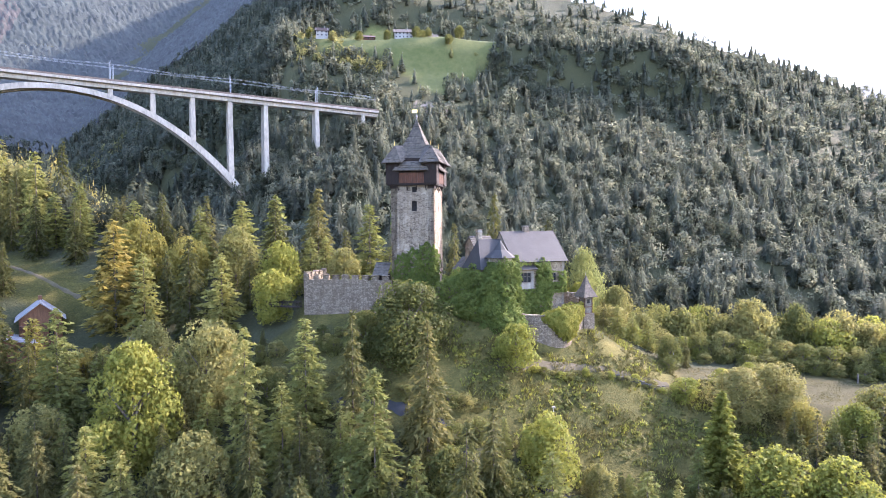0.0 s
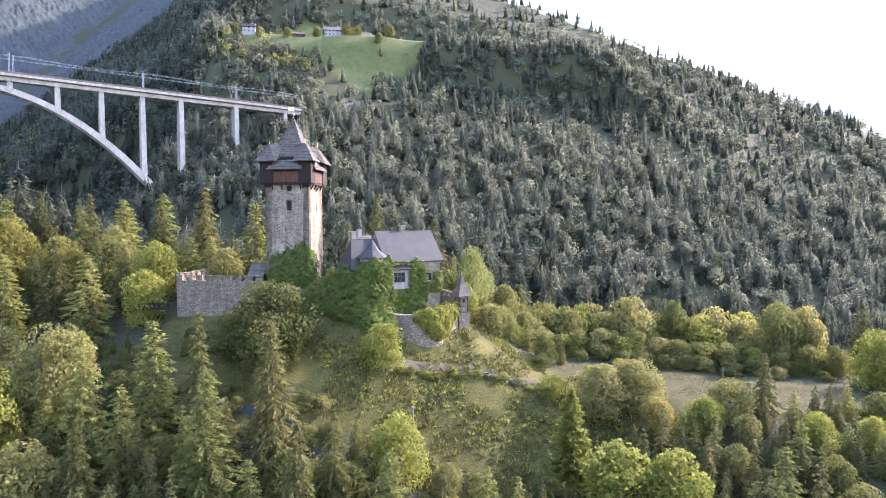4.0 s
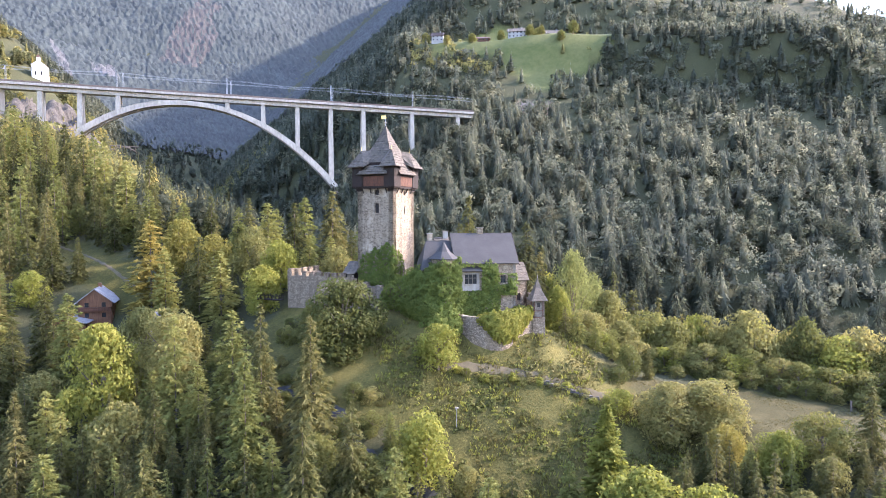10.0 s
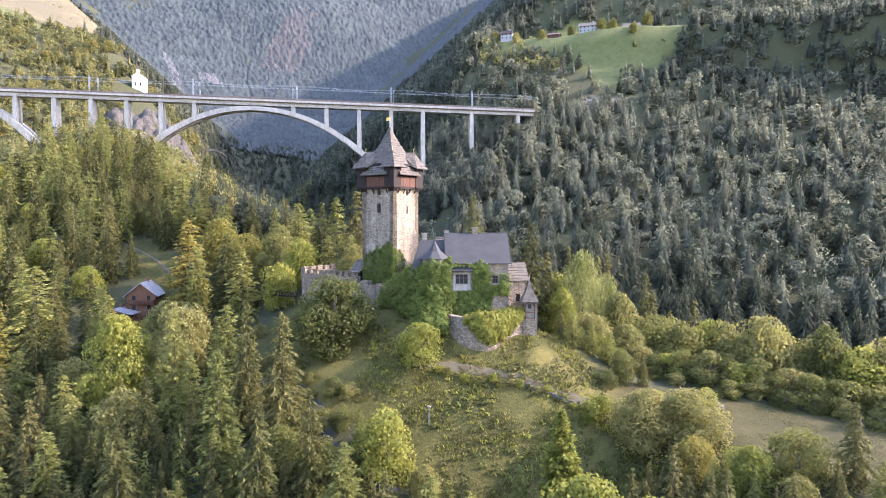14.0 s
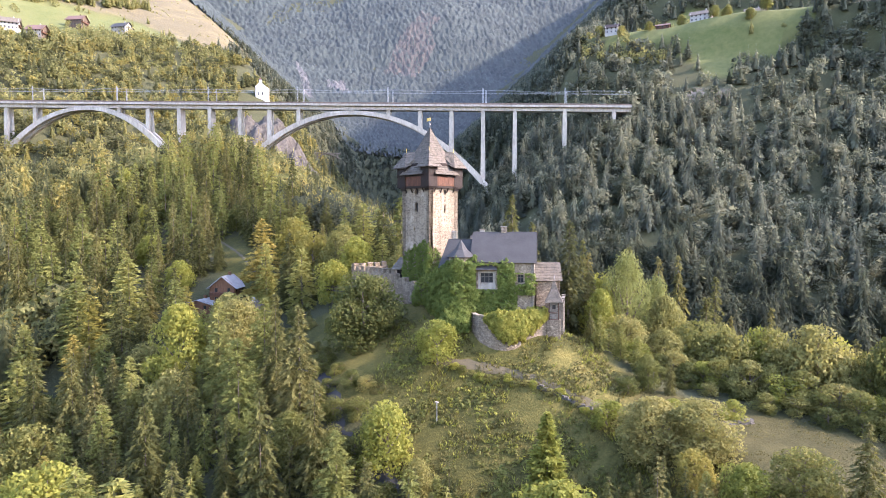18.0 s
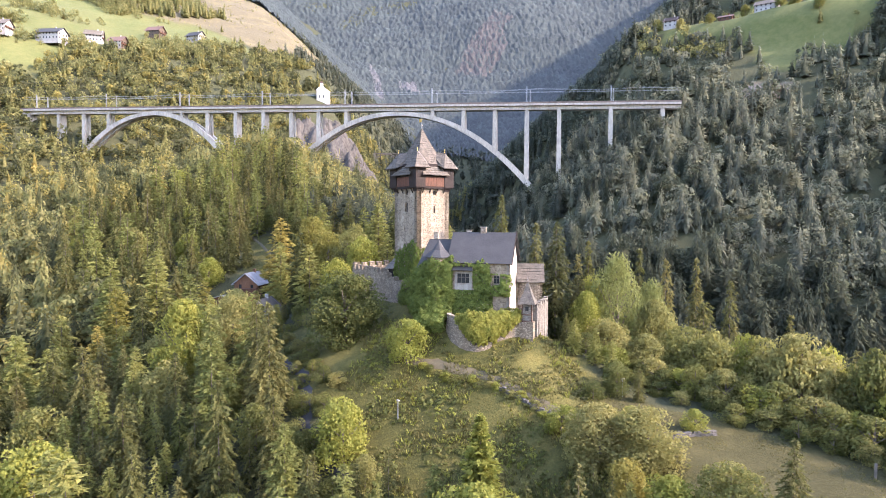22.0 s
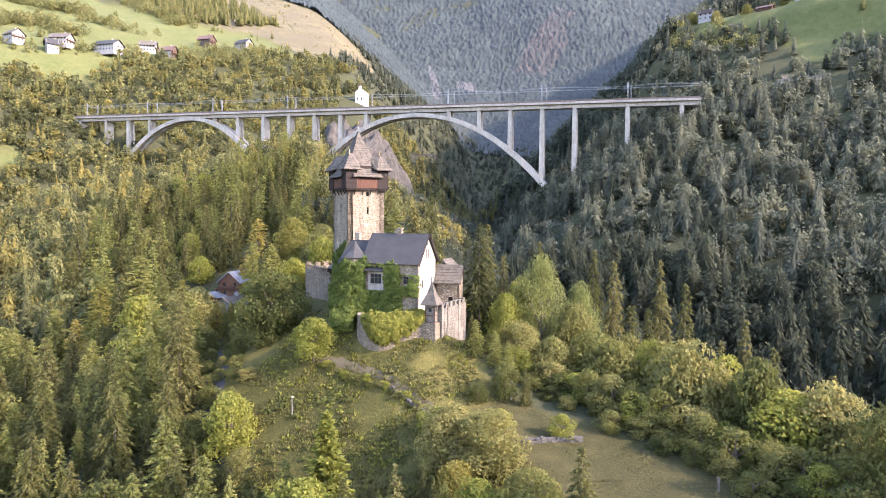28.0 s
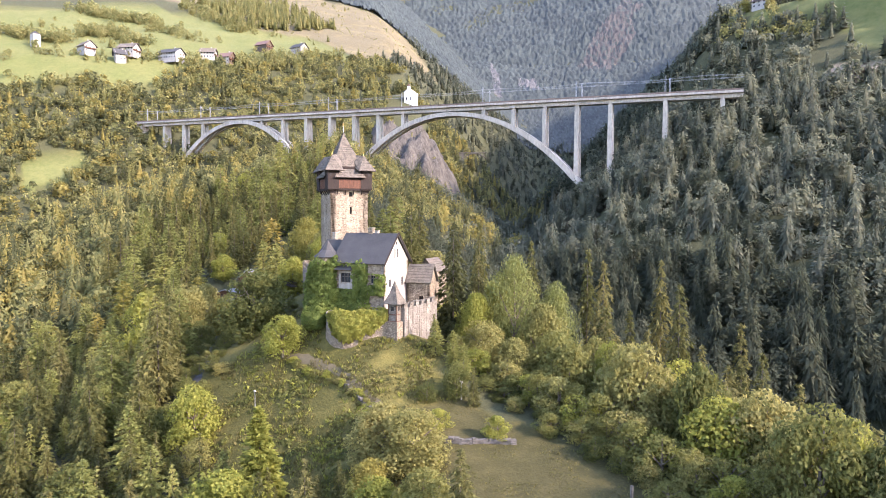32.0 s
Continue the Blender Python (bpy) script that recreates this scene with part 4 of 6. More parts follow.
# woods farther off, in one piece for each side of the valley
def far_template(rng, shape, light):
    """A tree for the distance: fanned boughs in whorls on a spruce or larch, leaf clumps on a round crown."""
    if shape == "round":
        return leafy_shape(rng, 12, *{True: (96, 0.087), "fine": (520, 0.039)}.get(light, (270, 0.052)), 0.95, 0.6, 0.0, 0.35)
    count, narrow = {True: (50, 0.3), "fine": (330, 0.11)}.get(light, (165, 0.15))
    droop, power = (0.3, 0.7) if shape == "spruce" else (0.08, 0.52)
    verts, faces = [], []
    lean = rng.uniform(-0.025, 0.025, 2)
    for i in range(count):
        h = 0.06 + 0.92 * (1 - math.sqrt(1 - (i + rng.random()) / (count + 1)))
        reach = 0.5 * (1.02 - h) ** power * (1 + 0.16 * math.sin(h * 41 + lean[0] * 300))
        a = i * 2.399 + rng.uniform(-0.35, 0.35)
        far = reach * rng.uniform(0.62, 1.12)
        d, side = np.array([math.cos(a), math.sin(a)]), np.array([-math.sin(a), math.cos(a)])
        wide = narrow * far + 0.008
        root, tip = d * far * (0.3 if light is True else 0.52) + lean * h, d * far + lean * h
        drop, tilt = far * droop * rng.uniform(0.4, 1.2), rng.normal() * 0.012
        j = len(verts)
        verts.extend([(*(root - side * wide), h - tilt), (*(root + side * wide), h + tilt), (*tip, h - drop)])
        faces.append((j, j + 1, j + 2))
    ring = [(0.25 * math.cos(k * 1.0472), 0.25 * math.sin(k * 1.0472), 0.08) for k in range(6)]          # dense inner crown
    j = len(verts)
    verts.extend([*ring, (*(lean * 0.8), 0.78), (-0.014, 0, 0.9), (0.014, 0.01, 0.9), (*lean, 1.03)])
    faces.extend([(j + k, j + (k + 1) % 6, j + 6) for k in range(6)] + [(j + 7, j + 8, j + 9)])
    return np.array(verts), np.array(faces)


def woods(name, label, material, spots, rng, seed_shapes, sizes, light=False):
    """Many trees as one mesh."""
    shapes = [far_template(rng, c, light) for c in seed_shapes]
    allv, allf, base = [], [], 0
    for i, (x, y, z, h, which) in enumerate(spots):
        v, f = shapes[which]
        a = rng.uniform(0, 6.28)
        w = h * sizes[which] * rng.uniform(0.85, 1.15)
        c, s = math.cos(a), math.sin(a)
        q = np.empty_like(v)
        q[:, 0], q[:, 1], q[:, 2] = (v[:, 0] * c - v[:, 1] * s) * w + x, (v[:, 0] * s + v[:, 1] * c) * w + y, v[:, 2] * h + z
        allv.append(q)
        allf.append(f + base)
        base += len(v)
    ob = mesh_part(name, np.concatenate(allv), np.concatenate(allf), material)
    return tagged(ob, label, "woods", kind="stuff")


def mixed_woods(label, spots, rng, light=False, tints=None, shares=(0.36, 0.42, 0.22)):
    """Woods whose trees differ in tint: deep green, mid green and yellow-green."""
    kinds = rng.choice(3, len(spots), p=shares)
    for k, (m, tint) in enumerate(tints or ((M_WOODS_DEEP, "deep green"), (M_WOODS_SUN, "mid green"), (M_WOODS_GOLD, "yellow-green"))):
        woods("far_woods", tint + " " + label, m, [p for p, q in zip(spots, kinds) if q == k], rng, SHAPES, SIZES, light)


def grown(rng, n, x0, x1, y0, y1, test, tall, conifers):
    xs, ys = rng.uniform(x0, x1, n), rng.uniform(y0, y1, n)
    ok = test(xs, ys)
    xs, ys = xs[ok], ys[ok]
    zs = ground_height(xs, ys) - 0.5
    out = []
    for x, y, z in zip(xs, ys, zs):
        which = int(rng.integers(0, 3)) if rng.random() < conifers else int(rng.integers(3, 5))
        out.append((x, y, z, rng.uniform(*tall) * (1.0 if which < 3 else 0.75), which))
    return out


NEAR_WOOD = lambda x, y: (x > -110) & (x < 125) & (y < 175) & (y > 40)
OPEN = lambda x, y: in_ring(x, y, CHAPEL_YARD) | in_ring(x, y, PASTURE) | in_ring(x, y, PASTURE_LOW) | in_ring(x, y, FIELDS) | in_ring(x, y, FIELD_LOW) | in_ring(x, y, GALLERY_BANK) | in_ring(x, y, BRIDGE_SIDE) | in_ring(x, y, SMALL_FIELD) | in_ring(x, y, CLEARING) | in_ring(x, y, CASTLE) | in_ring(x, y, HILL)
far_rng = np.random.default_rng(5)
SHAPES, SIZES = ("spruce", "spruce", "larch", "round", "round"), (0.5, 0.44, 0.56, 0.9, 1.05)


def bare(x, y):
    """False where the wood has gaps of scree and heath."""
    return np.sin(x * 0.06 + 2 * np.sin(y * 0.031)) + np.sin(y * 0.075 - 1.5 * np.sin(x * 0.043)) < 1.88


def near_view(x, y):
    """The side of the spur and the gorge beyond the single trees."""
    u, v = ridge_coords(x, y)
    return ~OPEN(x, y) & ~NEAR_WOOD(x, y) & ~in_ring(x, y, SPUR)


MID = lambda x, y: (y < 262 - 0.25 * np.maximum(0, -x)) & (x > -125)
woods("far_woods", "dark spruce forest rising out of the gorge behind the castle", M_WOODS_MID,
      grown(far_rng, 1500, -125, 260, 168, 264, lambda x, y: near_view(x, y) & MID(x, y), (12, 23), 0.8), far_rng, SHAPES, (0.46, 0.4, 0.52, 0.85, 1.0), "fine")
# far-side tints with the blue of haze mixed into their colours
HAZE_TINTS = ((M_WOODS, "mid green"), (M_WOODS_MID, "dark green"), (M_WOODS_PALE, "pale green"))
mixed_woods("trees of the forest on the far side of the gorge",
            grown(far_rng, 3700, -125, 330, 168, 390, lambda x, y: near_view(x, y) & ~MID(x, y) & bare(x, y) & (x < y * 0.8 + 40), (9, 20), 0.64), far_rng, False, HAZE_TINTS, (0.45, 0.2, 0.35))
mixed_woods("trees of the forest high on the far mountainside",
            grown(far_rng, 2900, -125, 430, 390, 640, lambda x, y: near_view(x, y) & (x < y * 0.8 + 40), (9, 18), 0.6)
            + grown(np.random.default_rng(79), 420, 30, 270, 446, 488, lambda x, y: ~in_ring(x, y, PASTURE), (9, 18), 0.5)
            + grown(far_rng, 1000, -140, 700, 640, 900, lambda x, y: near_view(x, y) & (x < y * 0.8 + 40), (11, 20), 0.66), far_rng, True, HAZE_TINTS, (0.45, 0.2, 0.35))
mixed_woods("trees of the mixed wood on the spur",
      grown(far_rng, 1700, -300, -108, 50, 300, lambda x, y: near_view(x, y), (11, 26), 0.5), far_rng)
mixed_woods("trees of the wood behind the viaduct and below the fields",
      grown(far_rng, 3000, -480, -300, -40, 420, lambda x, y: near_view(x, y) & ~in_ring(x, y, CLIFF), (8, 17), 0.22)
      + grown(far_rng, 190, -350, -272, 322, 400, lambda x, y: in_ring(x, y, CLIFF), (6, 12), 0.8)
      + grown(np.random.default_rng(91), 800, -400, -250, 390, 560, lambda x, y: near_view(x, y) & ~in_ring(x, y, CLIFF), (10, 20), 0.75), far_rng, True, None, (0.34, 0.5, 0.16))

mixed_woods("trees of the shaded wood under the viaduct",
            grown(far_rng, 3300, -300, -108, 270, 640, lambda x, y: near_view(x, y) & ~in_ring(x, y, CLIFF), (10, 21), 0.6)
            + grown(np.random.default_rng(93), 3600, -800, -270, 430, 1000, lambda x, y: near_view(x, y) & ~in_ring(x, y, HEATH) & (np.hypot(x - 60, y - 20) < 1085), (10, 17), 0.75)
            + grown(far_rng, 1300, -320, -95, 560, 1050, lambda x, y: near_view(x, y), (12, 22), 0.7), far_rng, True, HAZE_TINTS, (0.4, 0.4, 0.2))
mixed_woods("trees of the wood on the lower slope of the valley",
            grown(np.random.default_rng(77), 900, -140, 240, -80, 110, lambda x, y: ~((y > 40) & (x < 125) & (x > -110)), (10, 19), 0.6), np.random.default_rng(78), True)


def belt(rng, line, count, wide, tall):
    """Trees along a line between fields."""
    out = []
    for i in range(count):
        q = rng.uniform(0, len(line) - 1.001)
        k, f = int(q), q - int(q)
        x = line[k][0] + (line[k + 1][0] - line[k][0]) * f + rng.normal() * wide
        y = line[k][1] + (line[k + 1][1] - line[k][1]) * f + rng.normal() * wide
        out.append((x, y, float(ground_height(x, y)) - 0.5, rng.uniform(*tall), int(rng.choice([3, 4, 3, 4, 0]))))
    return out


woods("field_trees", "scattered trees and copses between the green fields", M_WOODS_SUN,
      grown(far_rng, 700, -760, -470, -40, 420, lambda x, y: np.sin(x * 0.05 + y * 0.02) + np.sin(y * 0.06 - x * 0.03) > 1.3, (6, 13), 0.3)
      + grown(far_rng, 150, -1000, -560, 300, 640, lambda x, y: np.sin(x * 0.031 + y * 0.05) + np.sin(y * 0.043 - x * 0.05) > 1.0, (6, 14), 0.6)
      + belt(far_rng, [(-600, 60), (-587, 98), (-563, 118), (-567, 132)], 90, 6, (8, 14)) + belt(far_rng, [(-605, 150), (-597, 179), (-551, 196)], 90, 6, (8, 14))
      + belt(far_rng, [(-720, 160), (-687, 194), (-661, 224), (-572, 237)], 130, 9, (8, 15)) + belt(far_rng, [(-794, 294), (-711, 307), (-623, 319)], 90, 7, (9, 15))
      + belt(far_rng, [(-545, 100), (-510, 130), (-503, 165), (-500, 195), (-484, 215), (-492, 235)], 60, 7, (5, 11)) + belt(far_rng, [(-480, 262), (-500, 285), (-492, 325), (-485, 345), (-470, 385)], 80, 7, (6, 12))
      + belt(far_rng, [(-462, 222), (-455, 250), (-462, 300), (-458, 350)], 105, 9, (8, 14))
      + grown(far_rng, 800, -1000, -480, 300, 640, lambda x, y: in_ring(x, y, HEATH), (1.5, 4.5), 0.2)
      + grown(far_rng, 420, -830, -630, 315, 455, lambda x, y: x < -630 - (y - 315) * 0.1, (14, 24), 1.0)
      + grown(np.random.default_rng(92), 46, -112, 60, 458, 600, lambda x, y: in_ring(x, y, PASTURE) & (np.hypot(x + 28, y - 492) > 14), (4, 10), 0.15)
      + grown(far_rng, 60, -110, 150, 462, 590, lambda x, y: in_ring(x, y, PASTURE) & (np.sin(x * 0.08) + np.sin(y * 0.1) > 0.3), (6, 12), 0.3)
      + belt(far_rng, [(-110, 462), (-70, 455), (-40, 458)], 40, 5, (6, 11)), far_rng, SHAPES, SIZES, True)


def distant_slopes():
    """The wooded mountains far up the valley, the backdrop of the valley: a rough canopy over the slopes, its haze
    painted as emission.
    """
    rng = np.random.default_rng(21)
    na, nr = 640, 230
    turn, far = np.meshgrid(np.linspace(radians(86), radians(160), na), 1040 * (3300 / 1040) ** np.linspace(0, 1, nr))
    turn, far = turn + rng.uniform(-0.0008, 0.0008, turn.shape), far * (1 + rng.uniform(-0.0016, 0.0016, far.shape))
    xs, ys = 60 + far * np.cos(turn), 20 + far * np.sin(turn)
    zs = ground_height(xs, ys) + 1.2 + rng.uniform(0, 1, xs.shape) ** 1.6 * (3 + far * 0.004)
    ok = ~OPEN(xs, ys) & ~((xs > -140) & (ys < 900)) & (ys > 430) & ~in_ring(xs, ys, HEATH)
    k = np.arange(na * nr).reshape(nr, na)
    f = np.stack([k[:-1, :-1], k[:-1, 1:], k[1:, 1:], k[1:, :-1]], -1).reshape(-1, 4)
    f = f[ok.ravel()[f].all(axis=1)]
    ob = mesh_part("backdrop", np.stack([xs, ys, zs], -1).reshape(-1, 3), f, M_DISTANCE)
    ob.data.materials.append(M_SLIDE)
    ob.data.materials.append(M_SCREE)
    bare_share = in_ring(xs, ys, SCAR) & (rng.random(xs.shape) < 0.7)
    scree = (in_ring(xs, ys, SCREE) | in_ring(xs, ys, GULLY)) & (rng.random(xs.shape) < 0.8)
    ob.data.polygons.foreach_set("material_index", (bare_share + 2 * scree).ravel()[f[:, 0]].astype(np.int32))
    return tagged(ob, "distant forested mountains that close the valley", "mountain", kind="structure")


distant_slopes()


def backdrop_ridge(name, radius, start, end, base, swing, colour, haze_glow, seed, taper=0.0):
    """A far mountain range, several kilometres off, its haze painted as an even glow."""
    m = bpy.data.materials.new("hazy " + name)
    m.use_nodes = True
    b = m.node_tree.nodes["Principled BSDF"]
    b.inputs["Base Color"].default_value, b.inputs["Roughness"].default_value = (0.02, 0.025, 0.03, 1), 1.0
    # pale blue emission stands in for the haze over the range
    b.inputs["Emission Color"].default_value, b.inputs["Emission Strength"].default_value = (*colour, 1), haze_glow
    angles = np.linspace(radians(start), radians(end), 90)
    r = np.random.default_rng(seed)
    tops = base + swing * (np.sin(angles * 5 + seed) * 0.6 + np.sin(angles * 13 + 2 * seed) * 0.25 + r.uniform(-0.06, 0.06, 90))
    ease = np.minimum(1, (angles - angles[0]) / radians(taper)) if taper else 1.0
    tops = -250 + (tops + 250) * ease
    v = [(radius * math.cos(a), 100 + radius * math.sin(a), z) for a, t in zip(angles, tops) for z in (-300, t)]
    f = [(2 * k, 2 * k + 2, 2 * k + 3, 2 * k + 1) for k in range(89)]
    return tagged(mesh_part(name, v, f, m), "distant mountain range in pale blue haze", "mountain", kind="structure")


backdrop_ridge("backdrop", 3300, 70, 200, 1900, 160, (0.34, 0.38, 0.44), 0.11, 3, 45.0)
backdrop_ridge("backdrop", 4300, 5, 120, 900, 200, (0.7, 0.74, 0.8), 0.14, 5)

# ---- railway viaduct ----
BRIDGE = Matrix.Translation((-93.0, 336.5, 0)) @ Matrix.Rotation(radians(29.2), 4, "Z")


def deck_top(s):
    return 124.4 - 0.0232 * s


bridge = thing("railway_viaduct", BRIDGE, "pale concrete railway viaduct on tall piers with two arches", "bridge")
S0, S1 = -353.0, 64.0
bm = bmesh.new()
steps_ = np.linspace(S0, S1, 60)
profile = [(-4.2, 0.0), (4.2, 0.0), (4.2, -1.1), (2.6, -1.4), (2.6, -3.2), (-2.6, -3.2), (-2.6, -1.4), (-4.2, -1.1)]
rings = [[bm.verts.new((s, y, deck_top(s) + z - 0.9)) for y, z in profile] for s in steps_]
for a, c in zip(rings, rings[1:]):
    for k in range(8):
        bm.faces.new((a[k], a[(k + 1) % 8], c[(k + 1) % 8], c[k]))
bm.faces.new(rings[0])
bm.faces.new(rings[-1][::-1])
part("deck", bm, M_CONCRETE, bridge)
for side in (-1, 1):
    bm = bmesh.new()
    rings = [[bm.verts.new((q, side * 4.05 + y, deck_top(q) - 0.9 + z)) for y, z in ((-0.12, 0), (0.12, 0), (0.12, 0.9), (-0.12, 0.9))] for q in steps_]
    for a, c in zip(rings, rings[1:]):
        for k in range(4):
            bm.faces.new((a[k], a[(k + 1) % 4], c[(k + 1) % 4], c[k]))
    part("parapet", bm, M_RUST, bridge, "dark weathered parapet along the track")
PIERS = [-347.8, -324.5, -305.5, -286.8, -233.5, -215.5, -196.0, -177.3, -159.2, -141.5, -124.0, -71.3, -53.2, -35.3, -17.4, 0.4, 28.0, 54.8]
ARCHES = [(-168.0, -5.0, 82.0, 68.0, 121.6), (-318.0, -206.0, 88.0, 104.0, 126.6)]   # feet, foot heights, crown


def arch_line(s, a):
    s0, s1, z0, z1, top = a
    t = (s - s0) / (s1 - s0)
    chord = z0 + (z1 - z0) * t
    return chord + (top - (z0 + z1) / 2) * (1 - abs(2 * t - 1) ** 2.15)


for a in ARCHES:
    for side in (-1, 1):
        bm = bmesh.new()
        ss = np.linspace(a[0], a[1] + 7, 51)
        rr = []
        for s in ss:
            e = abs(2 * (s - a[0]) / (a[1] - a[0]) - 1)
            ds = 0.5
            slope = (arch_line(s + ds, a) - arch_line(s - ds, a)) / (2 * ds)
            n = Vector((-slope, 0, 1)).normalized()
            p, d = Vector((s, 0, arch_line(s, a))), 2.3 + 1.0 * e
            rr.append([bm.verts.new(p + n * o + Vector((0, side * y, 0))) for o, y in ((0, 1.1), (0, 3.3 + e), (-d, 3.3 + e), (-d, 1.1))])
        for p, q in zip(rr, rr[1:]):
            for k in range(4):
                bm.faces.new((p[k], p[(k + 1) % 4], q[(k + 1) % 4], q[k]))
        bm.faces.new(rr[0])
        bm.faces.new(rr[-1][::-1])
        bmesh.ops.recalc_face_normals(bm, faces=bm.faces)
        part("arch_rib", bm, M_CONCRETE, bridge)
for s in PIERS:
    top = deck_top(s) - 4.1
    over = [a for a in ARCHES if a[0] < s < a[1]]
    w = BRIDGE @ Vector((s, 0, 0))
    foot = arch_line(s, over[0]) - 0.6 if over else float(ground_height(w.x, w.y)) - 4
    if top - foot < 0.5:
        continue
    bm = bmesh.new()
    grow = (top - foot) * 0.006
    for y in ((-2.6, -0.9), (0.9, 2.6)) if over else ((-2.9, 2.9),):
        vs = box(bm, s - 1.05, s + 1.05, y[0], y[1], foot, top)
    for v in bm.verts:
        if v.co.z < foot + 1:
            v.co.x = s + (v.co.x - s) * (1 + grow)
            v.co.y *= 1 + grow
    part("pier", bm, M_CONCRETE, bridge)
    part("pier_cap", boxed(s - 1.35, s + 1.35, -3.1, 3.1, top - 0.1, top + 0.9), M_CONCRETE, bridge)


def catenary_mast(s, side):
    z = deck_top(s)
    ob = thing("catenary_mast", BRIDGE @ Matrix.Translation((s, side * 3.7, z - 1.0)), "grey steel overhead-line mast on the viaduct", "mast", "overhead-line masts")
    bm = bmesh.new()
    for x in (-0.25, 0.25):
        box(bm, x - 0.07, x + 0.07, -0.12, 0.12, 0, 9.5)
    for k in range(9):
        box(bm, -0.25, 0.25, -0.05, 0.05, 0.5 + k, 0.62 + k)
    part("post", bm, M_STEEL, ob)
    part("bracket", tube(bmesh.new(), [(0, 0, 7.4), (0, -side * 3.2, 7.0)], [0.07, 0.05], 5), M_STEEL, ob)
    part("stay", tube(bmesh.new(), [(0, 0, 8.8), (0, -side * 3.0, 7.1)], [0.04, 0.04], 5), M_STEEL, ob)
    return ob


for s in (-340, -286.8, -233.5, -177.3, -124, -71.3, -17.4, 28):
    for side in (-1, 1):
        catenary_mast(s + (1.5 if side > 0 else 0), side)
for side in (-1, 1):
    for h, label in ((7.0, "contact wire"), (8.3, "carrying wire")):
        bm = tube(bmesh.new(), [(s, side * 0.9, deck_top(s) + h - 1.0 + (0.5 * math.cos((s - S0) * 0.11) if h > 8 else 0)) for s in np.linspace(S0, S1, 40)], [0.05] * 40, 4)
        ob = part("overhead_wire", bm, M_STEEL)
        ob.matrix_world = BRIDGE
        tagged(ob, "thin dark overhead line above the viaduct's track", "wire", "overhead wires")

gallery = thing("railway_gallery", pose(-14.0, 408.0, -1.6, 0, 0, -5), "low concrete avalanche gallery over the railway on the slope", "gallery")
part("roof_slab", boxed(0, 18, -2.6, 4.5, 132.0, 132.6), M_CONCRETE, gallery)
part("parapet", boxed(0, 18, -2.8, -2.6, 131.7, 132.9), M_STONE_OLD, gallery)
part("back_wall", boxed(0, 18, 3.6, 4.4, 124.0, 132.0), M_CONCRETE, gallery)
part("track_bed", boxed(-1, 19, -2.8, 3.6, 122.0, 128.6), M_RUST, gallery)
for k in range(5):
    part("post", boxed(0.2 + 4.25 * k, 0.8 + 4.25 * k, -2.5, -2.0, 128.6, 132.0), M_CONCRETE, gallery)
old = thing("stone_bridge", pose(-374, 452, 0, 0, 0, 53), "small old dark stone bridge across the gorge", "bridge")
bm = bmesh.new()
line = [(x, 122.6 - 4.5 * (abs(x - 14.5) / 11.0) ** 2) for x in np.linspace(3.5, 25.5, 15)]
for (x0, z0), (x1, z1) in zip(line, line[1:]):
    for y in (-1.6, 1.6):
        vs = [bm.verts.new(p) for p in ((x0, y, z0), (x1, y, z1), (x1, y, z1 + 0.9), (x0, y, z0 + 0.9))]
        bm.faces.new(vs if y < 0 else vs[::-1])
    bm.faces.new([bm.verts.new(p) for p in ((x0, -1.6, z0), (x0, 1.6, z0), (x1, 1.6, z1), (x1, -1.6, z1))])
part("arch", bm, M_FIELDSTONE, old)
part("deck", boxed(-4, 27, -1.8, 1.8, 123.4, 124.0), M_FIELDSTONE, old)
for x0 in (4.5, 8.0, 20.0, 23.5):
    part("post", boxed(x0, x0 + 0.6, -1.4, 1.4, 119.5, 123.4), M_FIELDSTONE, old)
part("abutment", boxed(-4, 3.5, -1.6, 1.6, 100, 123.4), M_FIELDSTONE, old)

# ---- castle: tower ----
TOWER = pose(-5.4, 133.5, 0, 0, 0, -11.3)
tower = thing("castle_tower", TOWER, "square rubble-stone keep with a shingled timber gallery and pointed roof", "tower")
H, T0, T1 = 4.42, 38.0, 67.0
OPENINGS = [[(4.3, 5.3, 27.4, 28.5), (4.25, 5.35, 23.6, 25.6), (3.9, 4.2, 19.4, 20.2), (4.1, 4.4, 15.4, 15.8)], [(4.4, 5.2, 27.4, 28.4), (4.55, 5.05, 23.4, 25.0), (4.6, 4.9, 10.6, 11.8)], [(4.2, 5.0, 23.5, 25.0)], [(4.2, 5.0, 23.5, 25.0)]]
for k in range(4):
    m = Matrix.Rotation(k * math.pi / 2, 4, "Z") @ Matrix.Translation((-H, -H, T0))
    bm = wall_panel(bmesh.new(), 2 * H, T1 - T0, 1.2, OPENINGS[k], m)
    part("wall", bm, M_STONE, tower)
    for x0, x1, z0, z1 in OPENINGS[k][:2]:
        w = part("window", box(bmesh.new(), x0, x1, 0.5, 0.62, z0, z1, m), M_DARK, tower, "dark window opening")
        if z1 - z0 > 1.2:
            part("window_frame", box(box(bmesh.new(), (x0 + x1) / 2 - 0.04, (x0 + x1) / 2 + 0.04, 0.44, 0.5, z0, z1, m), x0, x1, 0.44, 0.5, (z0 + z1) / 2 - 0.04, (z0 + z1) / 2 + 0.04, m), M_WOOD, w)
G = 5.0
part("gallery_floor", boxed(-G, G, -G, G, 66.75, 67.2), M_WOOD, tower)
part("gallery_core", boxed(-4.2, 4.2, -4.2, 4.2, 67.2, 72.3), M_WOOD, tower)
